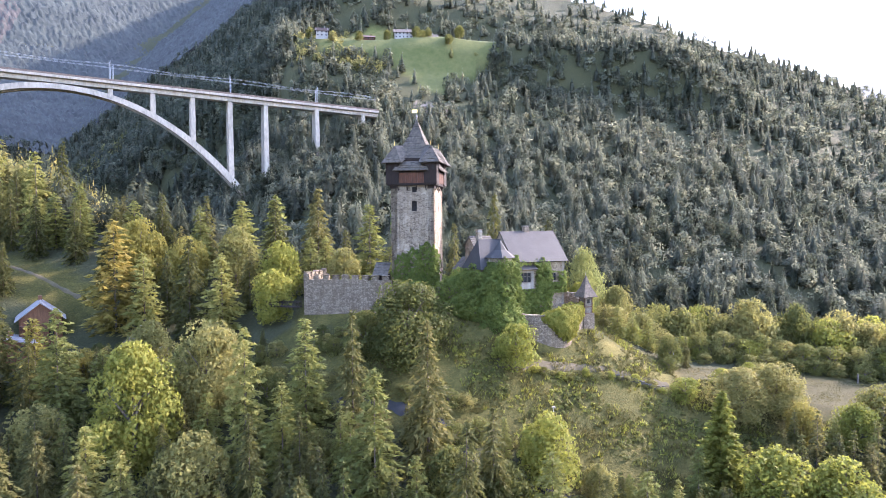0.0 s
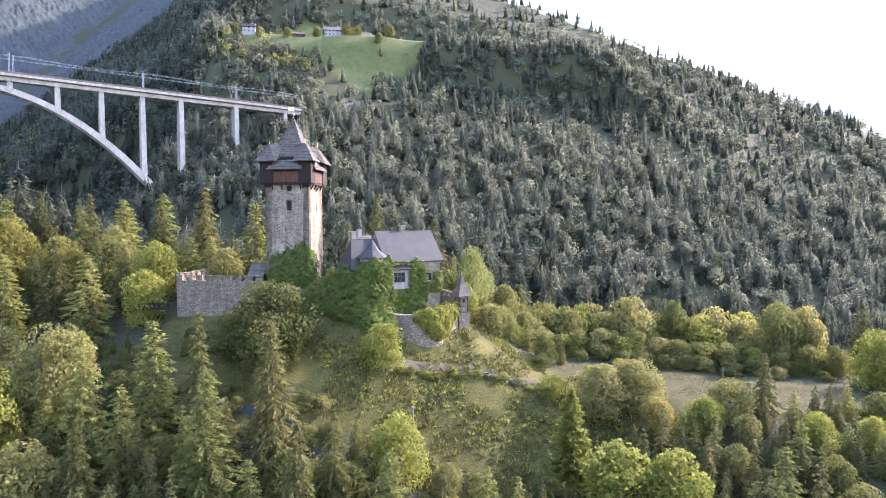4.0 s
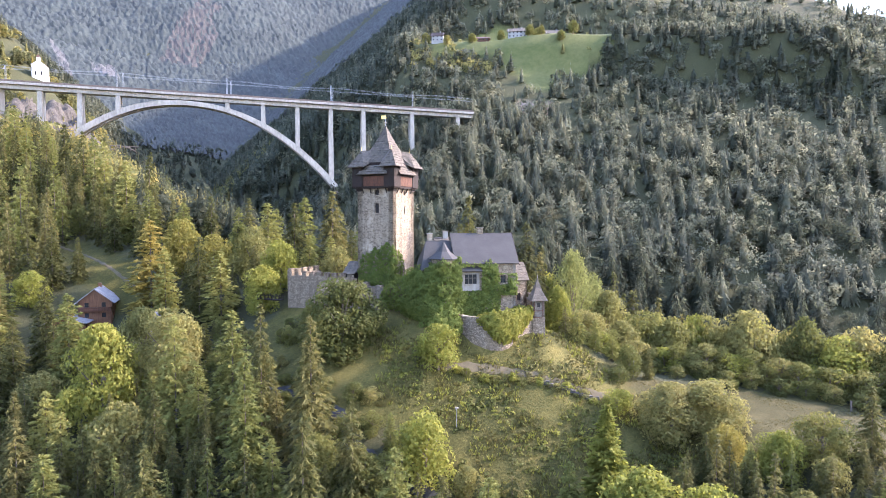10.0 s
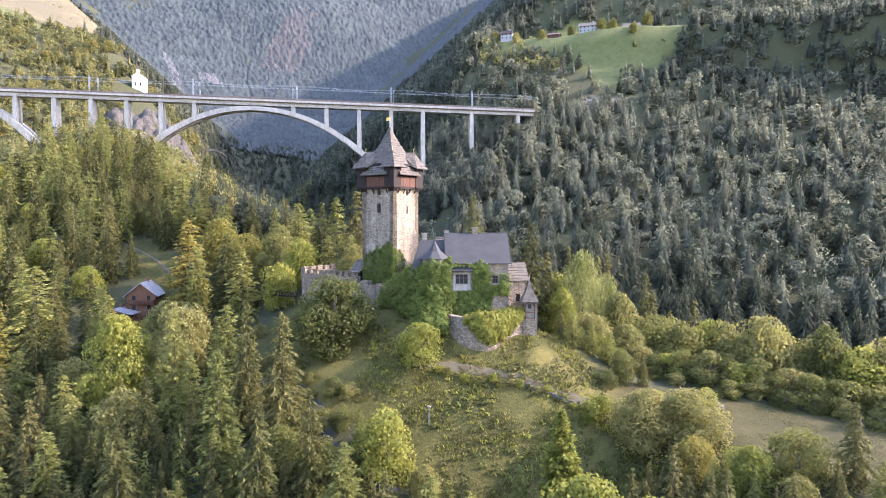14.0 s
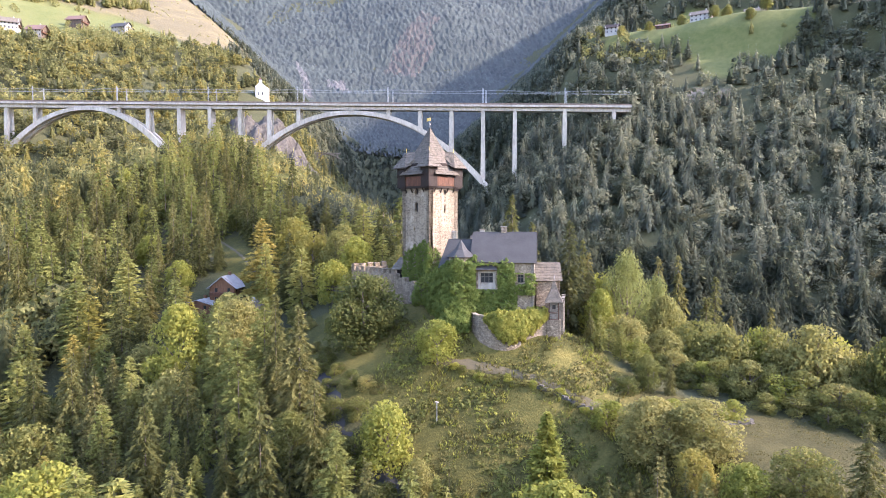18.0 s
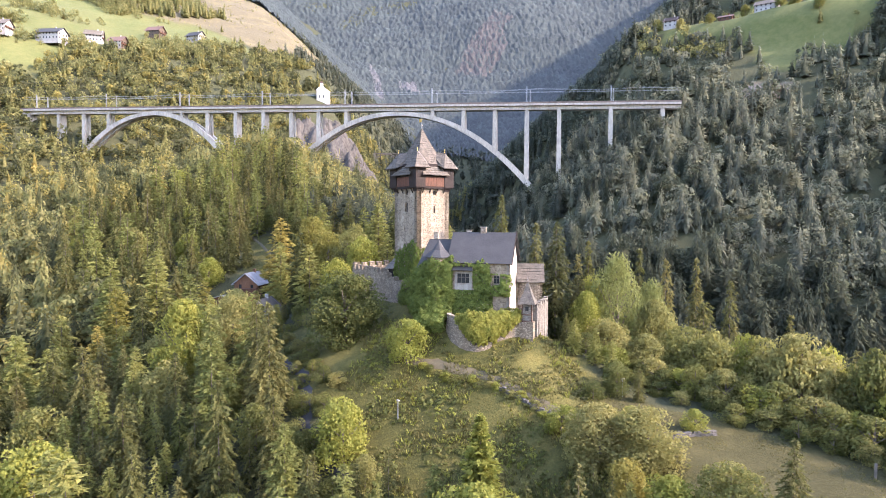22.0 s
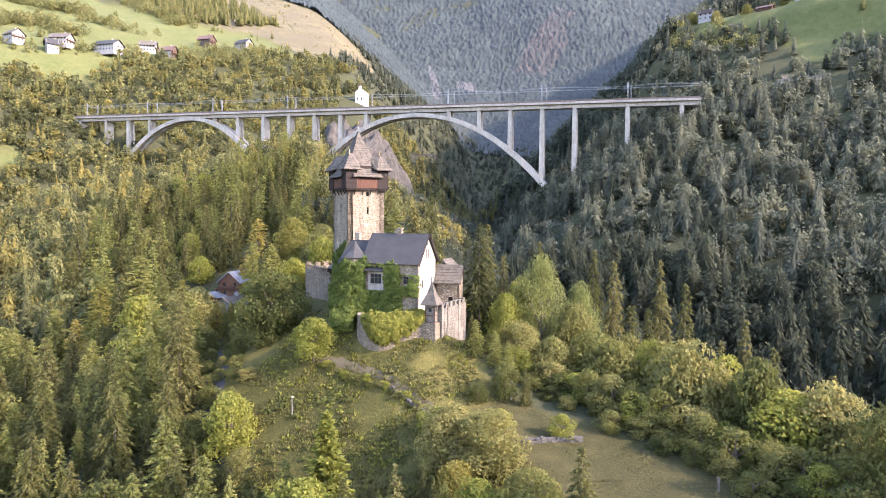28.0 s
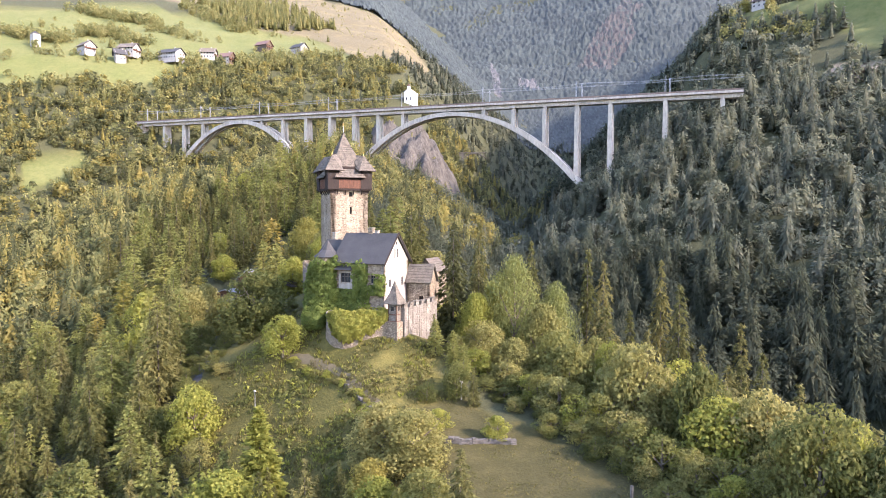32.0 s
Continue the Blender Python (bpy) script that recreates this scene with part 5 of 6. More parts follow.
for k in range(4):
    r = Matrix.Rotation(k * math.pi / 2, 4, "Z")
    # boarded breastwork, board by board
    n, x0, x1 = 12, -2.55, 2.55
    for i in range(n):
        a = x0 + (x1 - x0) * i / n
        part("board", box(bmesh.new(), a + 0.01, a + (x1 - x0) / n - 0.01, -G - 0.05 - 0.02 * (i % 3), -G + 0.05, 67.25, 69.35, r), M_WOOD_RED, tower)
    part("rail", box(bmesh.new(), x0, x1, -G - 0.12, -G + 0.1, 69.3, 69.5, r), M_WOOD, tower)
    for x in (-2.4, -0.8, 0.8, 2.4):
        part("post", box(bmesh.new(), x - 0.09, x + 0.09, -G - 0.02, -G + 0.14, 69.4, 70.3, r), M_WOOD, tower)
        part("bracket", tube(bmesh.new(), [tuple(r @ Vector((x * 1.2, -4.42, 65.8))), tuple(r @ Vector((x * 1.2, -G, 66.9)))], [0.13, 0.13], 4), M_WOOD, tower)
    shingled("pent_roof", [(r @ Vector((-3.7, -5.85, 69.7)), r @ Vector((3.7, -5.85, 69.7)), r @ Vector((2.2, -3.6, 72.3)), r @ Vector((-2.2, -3.6, 72.3)), 5)], M_SHINGLE, tower, seed=k)
    # corner oriel
    oriel = part("oriel", box(bmesh.new(), 2.6, 5.2, -5.2, -2.6, 67.0, 71.7, r), M_WOOD, tower, "dark boarded corner oriel")
    for x0, x1, y0, y1 in ((3.1, 3.5, -5.24, -5.18), (4.3, 4.7, -5.24, -5.18), (5.18, 5.24, -3.5, -3.1), (5.18, 5.24, -4.7, -4.3)):
        part("slit_window", box(bmesh.new(), x0, x1, y0, y1, 70.0, 70.7, r), M_DARK, oriel, "small dark slit window")
    for x0, x1, y0, y1 in ((2.55, 5.27, -5.27, -5.17), (5.17, 5.27, -5.27, -2.55)):
        for z in (67.05, 69.3):
            part("beam", box(bmesh.new(), x0, x1, y0, y1, z, z + 0.18, r), M_WOOD, oriel)
    part("corbel", box(bmesh.new(), 3.2, 4.6, -4.6, -3.2, 66.2, 67.0, r), M_WOOD, oriel)
    e0, e1, ez = 1.85, 6.0, 71.25
    A, B = Vector((3.75, -3.75, 74.9)), Vector((1.3, -1.3, 75.3))
    P1, P2, P3 = Vector((e1, -e1, ez)), Vector((e1, -e0, ez)), Vector((e0, -e1, ez))
    shingled("oriel_roof", [(r @ P1, r @ P2, r @ A, r @ A, 6), (r @ P3, r @ P1, r @ A, r @ A, 6), (r @ P2, r @ Vector((2.2, -1.2, 72.8)), r @ B, r @ A, 6),
                            (r @ Vector((1.2, -2.2, 72.8)), r @ P3, r @ A, r @ B, 6)], M_SHINGLE, tower, seed=k + 9)
    tip = r @ A
    part("finial", tube(bmesh.new(), [tip, tip + Vector((0, 0, 0.9))], [0.06, 0.03], 5), M_GILT, tower, "small gilt finial")
faces = []
for k in range(4):
    r = Matrix.Rotation(k * math.pi / 2, 4, "Z")
    faces.append((r @ Vector((-4.0, -4.0, 71.8)), r @ Vector((4.0, -4.0, 71.8)), r @ Vector((1.5, -1.5, 76.9)), r @ Vector((-1.5, -1.5, 76.9)), 10))
    faces.append((r @ Vector((-1.5, -1.5, 76.9)), r @ Vector((1.5, -1.5, 76.9)), r @ Vector((0, 0, 80.6)), r @ Vector((0, 0, 80.6)), 7))
shingled("spire", faces, M_SHINGLE, tower)
pole = part("flagpole", tube(bmesh.new(), [(0, 0, 80.3), (0, 0, 82.9)], [0.07, 0.04], 6), M_STEEL, tower)
bm = bmesh.new()
bmesh.ops.create_uvsphere(bm, u_segments=10, v_segments=6, radius=0.24, matrix=Matrix.Translation((0, 0, 81.2)))
part("ball", bm, M_PLASTER, pole, smooth=True)
part("vane", box(bmesh.new(), -1.0, 0.15, -0.02, 0.02, 82.0, 82.7), M_GILT, pole, "gilt weather vane")

# ---- castle: hall ----
HALL = pose(24.6, 126.6, 0, 0, 0, 26)
hall = thing("castle_hall", HALL, "steep-roofed castle hall with grey sheet roof and ivy-covered stone walls", "building")
front = [(-10.7, -8.3, 47.6, 49.5), (-3.5, -2.4, 47.7, 49.2)]
Z0 = 38.0


def side_wall(x0, x1, y, height, holes, material, flip=False):
    m = Matrix.Translation((x0, y, Z0))
    hs = [(a - x0, b - x0, c - Z0, d - Z0) for a, b, c, d in holes]
    return part("wall", wall_panel(bmesh.new(), x1 - x0, height - Z0, 0.6, hs, m), material, hall)


side_wall(-12.6, -0.4, 0.45, 51.9, front, M_STONE)
for x0, x1, z0, z1 in front:
    n = 3 if x1 - x0 > 2 else 2
    win = part("window", boxed(x0, x1, 0.75, 0.8, z0, z1), M_GLASS, hall)
    bm = bmesh.new()
    for i in range(n + 1):
        x = x0 + (x1 - x0) * i / n
        box(bm, x - 0.06, x + 0.06, 0.6, 0.78, z0, z1)
    for z in (z0, (z0 + z1) / 2 + 0.2, z1):
        box(bm, x0 - 0.05, x1 + 0.05, 0.62, 0.76, z - 0.06, z + 0.06)
    part("window_frame", bm, M_FIELDSTONE, win)
bm = wall_panel(bmesh.new(), 3.4, 3.5, 0.12, [(0.5, 2.9, 1.3, 3.2)], Matrix.Translation((-11.2, 0.36, 46.3)))
part("window_surround", bm, M_PLASTER, hall, "pale plaster surround of the mullioned window")
part("pent_roof", sheet(bmesh.new(), [(-11.6, -0.7, 50.2), (-7.4, -0.7, 50.2), (-7.8, 0.5, 51.1), (-11.2, 0.5, 51.1)]), M_SLATE, hall)
gable_holes = [(3.9, 4.2, 14.6, 16.4), (4.9, 5.2, 14.6, 16.4), (1.8, 2.6, 8.9, 10.4), (6.4, 7.2, 8.9, 10.6), (4.4, 4.8, 17.2, 17.8)]
gm = Matrix.Translation((-0.4, 0.45, Z0)) @ Matrix.Rotation(math.pi / 2, 4, "Z")
bm = wall_panel(bmesh.new(), 9.1, 13.9, 0.6, [h for h in gable_holes if h[3] < 13.9], gm, gable=5.2)
part("gable_wall", bm, M_PLASTER, hall, "bright plastered gable wall")
for x0, x1, z0, z1 in gable_holes:
    part("window", box(bmesh.new(), x0, x1, -0.03 if z0 > 13.9 else 0.2, 0.3, z0, z1, gm), M_DARK, hall, "narrow dark window")
part("wall", wall_panel(bmesh.new(), 12.2, 13.9, 0.6, [], Matrix.Translation((-0.4, 9.55, Z0)) @ Matrix.Rotation(math.pi, 4, "Z")), M_STONE, hall)
part("wall", wall_panel(bmesh.new(), 9.1, 13.9, 0.6, [], Matrix.Translation((-12.6, 9.55, Z0)) @ Matrix.Rotation(-math.pi / 2, 4, "Z"), gable=5.2), M_STONE, hall)
rx0, rx1 = -12.7, 0.05
part("roof", sheet(bmesh.new(), [(rx0, -0.2, 51.6), (rx1, -0.2, 51.6), (rx1, 5.0, 57.45), (rx0, 5.0, 57.45)],
                   [(rx1, 10.2, 51.6), (rx0, 10.2, 51.6), (rx0, 5.0, 57.45), (rx1, 5.0, 57.45)], thick=0.18), M_SLATE, hall)
for y0, y1 in ((-0.28, 5.0), (10.28, 5.0)):
    part("verge_board", sheet(bmesh.new(), [(rx1 + 0.02, y0, 51.35), (rx1 + 0.12, y0, 51.35), (rx1 + 0.12, y1, 57.5), (rx1 + 0.02, y1, 57.5)], thick=0.3), M_WOOD, hall)
for x, y, z, s in ((-6.5, 5.2, 58.4, 0.55), (-16.6, 6.2, 57.3, 0.5)):
    ch = part("chimney", boxed(x - s, x + s, y - 0.4, y + 0.4, 55.0, z), M_STONE, hall)
    part("chimney_cap", boxed(x - s - 0.12, x + s + 0.12, y - 0.5, y + 0.5, z, z + 0.15), M_PLASTER, ch)
# lower western part with hipped end, and the bay with its tent roof
part("annex_wall", boxed(-18.6, -12.6, 1.6, 8.0, Z0, 51.0), M_STONE, hall)
part("annex_roof", sheet(bmesh.new(), [(-19.2, 1.0, 50.4), (-12.6, 1.0, 50.4), (-12.6, 4.8, 56.0), (-17.6, 4.8, 56.0)],
                         [(-12.6, 8.6, 50.4), (-19.2, 8.6, 50.4), (-17.6, 4.8, 56.0), (-12.6, 4.8, 56.0)],
                         [(-19.2, 8.6, 50.4), (-19.2, 1.0, 50.4), (-17.6, 4.8, 56.0)], thick=0.15), M_SLATE, hall)
bm = bmesh.new()
bay = [(-14.7 + 2.45 * math.cos(a), 1.5 + 2.45 * math.sin(a)) for a in np.arange(8) * math.pi / 4 + math.pi / 8]
lo, hi = [bm.verts.new((x, y, Z0)) for x, y in bay], [bm.verts.new((x, y, 52.9)) for x, y in bay]
for k in range(8):
    bm.faces.new((lo[k], lo[(k + 1) % 8], hi[(k + 1) % 8], hi[k]))
bm.faces.new(hi)
part("bay_wall", bm, M_STONE, hall)
bm = bmesh.new()
eave = [Vector((-14.7 + 3.05 * math.cos(a), 1.5 + 3.05 * math.sin(a), 52.6)) for a in np.arange(8) * math.pi / 4 + math.pi / 8]
mid = [Vector((-14.7 + 1.25 * math.cos(a), 1.5 + 1.25 * math.sin(a), 54.0)) for a in np.arange(8) * math.pi / 4 + math.pi / 8]
for k in range(8):
    j = (k + 1) % 8
    sheet(bm, [eave[k], eave[j], mid[j], mid[k]], [mid[k], mid[j], Vector((-14.7, 1.5, 56.0))], thick=0.08)
part("bay_roof", bm, M_SLATE, hall)

# ---- castle: outer works ----
NE = pose(20.9, 134.2, 0, 0, 0, 36)
block = thing("castle_outbuilding", NE, "small stone outbuilding with a shingled roof beside the hall", "building")
part("wall", wall_panel(bmesh.new(), 4.9, 9.6, 0.5, [(2.6, 3.5, 5.0, 6.6)], Matrix.Translation((0, 0, 38))), M_STONE_OLD, block)
part("door", boxed(2.6, 3.5, 0.2, 0.3, 43.0, 44.6), M_WOOD, block)
for m, w in ((Matrix.Translation((4.9, 0, 38)) @ Matrix.Rotation(math.pi / 2, 4, "Z"), 4.2), (Matrix.Translation((0, 4.2, 38)) @ Matrix.Rotation(-math.pi / 2, 4, "Z"), 4.2)):
    part("wall", wall_panel(bmesh.new(), w, 9.6, 0.5, [], m, gable=3.2), M_STONE_OLD, block)
part("wall", wall_panel(bmesh.new(), 4.9, 9.6, 0.5, [], Matrix.Translation((4.9, 4.2, 38)) @ Matrix.Rotation(math.pi, 4, "Z")), M_STONE_OLD, block)
shingled("roof", [((-0.3, -0.5, 47.3), (5.3, -0.5, 47.3), (5.3, 2.1, 51.0), (-0.3, 2.1, 51.0), 7), ((5.3, 4.7, 47.3), (-0.3, 4.7, 47.3), (-0.3, 2.1, 51.0), (5.3, 2.1, 51.0), 7)], M_SHINGLE, block, seed=61)

TUR = pose(28.3, 126.7, 0, 0, 0, 25)
turret = thing("corner_turret", TUR, "small timber-framed lookout turret with a pointed shingle roof", "turret")
part("footing", worn(boxed(-1.3, 1.3, -1.3, 1.6, 36.5, 41.0), 0.12), M_STONE_OLD, turret)
part("body", boxed(-0.85, 0.85, -0.85, 0.85, 41.0, 44.7), M_STONE_PALE, turret, "cream plaster between the timbers")
for x in (-0.88, 0.88):
    for y in (-0.88, 0.88):
        part("timber", boxed(x - 0.08, x + 0.08, y - 0.05, y + 0.05, 41.0, 44.7), M_WOOD_RED, turret)
for z in (41.1, 42.4, 44.5):
    for x0, x1, y0, y1 in ((-0.9, 0.9, -0.93, -0.84), (0.84, 0.93, -0.9, 0.9), (-0.93, -0.84, -0.9, 0.9)):
        part("rail", boxed(x0, x1, y0, y1, z - 0.08, z + 0.08), M_WOOD_RED, turret)
for x0, x1, y0, y1 in ((-0.3, 0.3, -0.9, -0.84), (0.84, 0.9, -0.3, 0.3)):
    part("window", boxed(x0, x1, y0, y1, 43.1, 43.9), M_DARK, turret)
faces = []
for k in range(4):
    r = Matrix.Rotation(k * math.pi / 2, 4, "Z")
    faces.append((r @ Vector((-1.65, -1.65, 44.4)), r @ Vector((1.65, -1.65, 44.4)), r @ Vector((0.75, -0.75, 46.3)), r @ Vector((-0.75, -0.75, 46.3)), 4))
    faces.append((r @ Vector((-0.75, -0.75, 46.3)), r @ Vector((0.75, -0.75, 46.3)), r @ Vector((0, 0, 48.7)), r @ Vector((0, 0, 48.7)), 4))
shingled("roof", faces, M_SHINGLE, turret, 0.06, 62)
part("finial", tube(bmesh.new(), [(0, 0, 48.5), (0, 0, 49.4)], [0.06, 0.03], 5), M_STEEL, turret)


def crenel_wall(name, label, ax, ay, bx, by, low, top, thick, material, merlon=1.3, gap=0.9, high=1.0, drop=0.0, whole=1.0):
    """A battlemented wall from a to b, with separate merlons."""
    length, turn = math.hypot(bx - ax, by - ay), math.degrees(math.atan2(by - ay, bx - ax))
    ob = thing(name, pose(ax, ay, 0, 0, 0, turn), label, "wall")
    bm, rng = bmesh.new(), random.Random(int(length * 10))
    n = max(4, int(length / 1.2))
    tops = []
    for i in range(n):
        tops.append(top - drop * max(0.0, (i + 0.5) / n - whole) / max(1e-6, 1 - whole) + rng.uniform(-0.12, 0.12) - (rng.uniform(0, 1.3) if i / n > whole else 0))
        box(bm, length * i / n, length * (i + 1) / n, rng.uniform(-0.015, 0.015), thick, low, tops[-1])
    part("curtain", worn(bm, 0.05, 3), material, ob)
    x, i = 0.0, 0
    while x < length - 0.4 and x < length * whole:
        e = min(x + merlon, length)
        z = tops[min(n - 1, int((x + e) / 2 / length * n))] - 0.1
        mer = part("merlon", worn(boxed(x, e, -0.02, thick * 0.55, z, z + high + rng.uniform(-0.25, 0.15)), 0.09, i), material, ob)
        part("capstone", worn(boxed(x - 0.08, e + 0.08, -0.12, thick * 0.55 + 0.1, z + high, z + high + 0.14), 0.05, i), material, mer)
        x += merlon + gap
        i += 1
    return ob


crenel_wall("curtain_wall", "grey rubble-stone curtain wall with battlements below the keep", -29.3, 133.3, -0.5, 124.6, 34.5, 47.6, 1.3, M_STONE_OLD, drop=0.8, whole=0.62)
crenel_wall("curtain_wall", "short return of the battlemented rubble-stone wall", -27.0, 143.5, -29.3, 133.3, 36, 47.9, 1.2, M_STONE_OLD)
crenel_wall("bastion_wall", "pale plastered-stone bastion wall with battlements under the hall's gable", 29.6, 128.0, 25.3, 138.6, 35.5, 43.5, 0.9, M_STONE_PALE, 1.1, 0.8, 0.9)
# round terrace bastion before the hall
bastion = thing("terrace_bastion", pose(18.9, 122.6, 0), "rounded rubble-stone retaining wall of the castle terrace", "wall")
bm = bmesh.new()
arc = [radians(a) for a in range(165, 342, 8)]
outer_lo = [bm.verts.new((6.1 * math.cos(a), 5.4 * math.sin(a), 33.5)) for a in arc]
outer_hi = [bm.verts.new((5.5 * math.cos(a), 4.8 * math.sin(a), 41.8)) for a in arc]
inner_hi = [bm.verts.new((4.8 * math.cos(a), 4.1 * math.sin(a), 41.8)) for a in arc]
inner_lo = [bm.verts.new((4.8 * math.cos(a), 4.1 * math.sin(a), 33.5)) for a in arc]
for a, c in ((outer_lo, outer_hi), (outer_hi, inner_hi), (inner_hi, inner_lo)):
    for i in range(len(arc) - 1):
        bm.faces.new((a[i], a[i + 1], c[i + 1], c[i]))
part("wall", worn(bm, 0.08, 5), M_STONE_OLD, bastion)
bm = bmesh.new()
for a, c in zip(arc[:-1], arc[1:]):
    vs = [(r1 * math.cos(t), r2 * math.sin(t), z) for z in (41.8, 42.0) for r1, r2, t in ((5.6, 4.9, a), (5.6, 4.9, c), (4.75, 4.05, c), (4.75, 4.05, a))]
    v = [bm.verts.new(p) for p in vs]
    for f in ((3, 2, 1, 0), (4, 5, 6, 7), (0, 1, 5, 4), (1, 2, 6, 5), (2, 3, 7, 6), (3, 0, 4, 7)):
        bm.faces.new([v[i] for i in f])
part("coping", bm, M_STONE, bastion)
part("terrace_floor", boxed(-4.4, 4.2, -3.2, 5.0, 40.2, 40.5), M_PATH, bastion)
low_wall = thing("terrace_wall", pose(23.8, 120.6, 0, 0, 0, 52), "low rubble-stone terrace wall leading to the lookout turret", "wall")
part("wall", worn(boxed(0, 7.0, 0, 0.9, 35.0, 40.8), 0.1, 8), M_STONE_OLD, low_wall)
ivy_wall = thing("retaining_wall", pose(-0.6, 125.0, 0, 0, 0, -24), "stone retaining wall between the keep and the hall under ivy", "wall")
part("wall", worn(boxed(0, 12.5, 0, 1.0, 36.0, 46.5), 0.1, 9), M_STONE_OLD, ivy_wall)
GATE = pose(-12.9, 132.2, 0, 0, 0, -11.3)
gate = thing("gatehouse_roof", GATE, "small shingled stair roof leaning against the keep", "building")
part("body", boxed(-1.2, 1.4, -1.2, 2.0, 40, 48.6), M_WOOD, gate)
shingled("roof", [((-1.5, -1.6, 48.4), (1.7, -1.6, 48.4), (1.7, 1.2, 51.0), (-1.5, 1.2, 51.0), 5)], M_SHINGLE, gate, seed=63)
part("stair_roof", sheet(bmesh.new(), [(-5.0, -1.5, 46.4), (-1.3, -1.5, 48.6), (-1.3, 0.3, 48.6), (-5.0, 0.3, 46.4)]), M_SHINGLE, gate)


def lean_house(name, label, m, w, d, low, wall, ridge, material, roof_mat):
    """A small gabled block with shingle courses."""
    ob = thing(name, m, label, "building")
    for k, (length, off) in enumerate(((w, d), (d, w), (w, d), (d, w))):
        mm = Matrix.Rotation(k * math.pi / 2, 4, "Z") @ Matrix.Translation((-length / 2, -off / 2, low))
        part("wall", wall_panel(bmesh.new(), length, wall - low, 0.4, [(length / 2 - 0.3, length / 2 + 0.3, wall - low - 2.2, wall - low - 1.2)], mm, gable=(ridge - wall) if k % 2 else 0), material, ob)
        part("window", box(bmesh.new(), length / 2 - 0.3, length / 2 + 0.3, 0.2, 0.25, wall - low - 2.2, wall - low - 1.2, mm), M_DARK, ob)
    shingled("roof", [((-w / 2 - 0.3, -d / 2 - 0.4, wall - 0.3), (w / 2 + 0.3, -d / 2 - 0.4, wall - 0.3), (w / 2 + 0.3, 0, ridge), (-w / 2 - 0.3, 0, ridge), 6),
                      ((w / 2 + 0.3, d / 2 + 0.4, wall - 0.3), (-w / 2 - 0.3, d / 2 + 0.4, wall - 0.3), (-w / 2 - 0.3, 0, ridge), (w / 2 + 0.3, 0, ridge), 6)], roof_mat, ob, seed=64)
    return ob


inner = lean_house("castle_building", "small stone block with a shingle roof behind the hall", pose(7.6, 134.8, 0, 0, 0, 26), 4.6, 4.2, 38, 54.4, 56.4, M_STONE, M_SHINGLE)
stack = part("chimney", boxed(-0.5, 0.5, -0.4, 0.4, 55.4, 57.6), M_PLASTER, inner, "pale plastered chimney")
part("chimney_cap", boxed(-0.65, 0.65, -0.55, 0.55, 57.6, 57.75), M_STONE, stack)
lean_house("castle_outbuilding", "small barn with a brown shingle roof behind the hall", pose(6.5, 150.5, 0, 0, 0, 120), 6.5, 5.0, 34, 48.4, 51.0, M_STONE_OLD, M_SHINGLE)

# ---- ivy ----
def ivy(name, label, masses, seed, leaf=0.165, material=M_IVY, gaps=()):
    """Leaves in the skin of rounded masses (x, y, z, rx, ry, rz, turn, leaves); gaps: boxes kept free, in the last two numbers' frame."""
    rng = np.random.default_rng(seed)
    V, F = [], []
    for cx, cy, cz, rx, ry, rz, turn, n in masses:
        n = int(n * 2.5)
        d = rng.normal(size=(n, 3))
        d /= np.linalg.norm(d, axis=1)[:, None]
        k = 1 + 0.13 * np.sin(d[:, 0] * 7 + cx) * np.cos(d[:, 2] * 9 + cz) + rng.uniform(-0.1, 0.06, n)
        q = d * np.array([rx, ry, rz]) + np.array([cx, cy, cz])
        tuft = np.sin(q[:, 0] * 3.1 + 1.3 * np.sin(q[:, 2] * 2.3)) * np.sin(q[:, 2] * 3.7 + 1.1 * np.sin(q[:, 1] * 2.9 + q[:, 0]))
        p = d * k[:, None] * np.array([rx, ry, rz]) + d * (0.34 * tuft)[:, None] + np.array([0, 0, -0.25]) * (tuft < -0.3)[:, None]
        c, s = math.cos(radians(turn)), math.sin(radians(turn))
        p = np.stack([p[:, 0] * c - p[:, 1] * s + cx, p[:, 0] * s + p[:, 1] * c + cy, p[:, 2] + cz], -1)
        nr = d / np.array([rx, ry, rz])
        nr /= np.linalg.norm(nr, axis=1)[:, None]
        nr = np.stack([nr[:, 0] * c - nr[:, 1] * s, nr[:, 0] * s + nr[:, 1] * c, nr[:, 2]], -1) + rng.normal(size=(n, 3)) * 0.4
        keep = np.ones(n, bool)
        for m, x0, x1, z0, z1 in gaps:
            q = np.array(m.inverted())
            loc = p @ q[:3, :3].T + q[:3, 3]
            keep &= ~((loc[:, 0] > x0) & (loc[:, 0] < x1) & (loc[:, 2] > z0) & (loc[:, 2] < z1) & (loc[:, 1] < 2.5))
        p, nr = p[keep], nr[keep]
        s1 = np.cross(nr, rng.normal(size=nr.shape))
        s1 /= np.linalg.norm(s1, axis=1)[:, None]
        t1 = np.cross(nr, s1)
        t1 /= np.linalg.norm(t1, axis=1)[:, None]
        w = leaf * rng.uniform(0.7, 1.5, (len(p), 1))
        base = sum(len(a) for a in V)
        V.append(np.stack([p - s1 * w, p + t1 * w * 0.7, p + s1 * w, p - t1 * w * 0.7], 1).reshape(-1, 3))
        F.append(np.arange(len(p) * 4).reshape(-1, 4) + base)
    ob = mesh_part(name, np.concatenate(V), np.concatenate(F), material)
    return tagged(ob, label, "ivy")


def in_hall(x, y, z, *rest):
    p = HALL @ Vector((x, y, z))
    return (p.x, p.y, p.z, *rest)


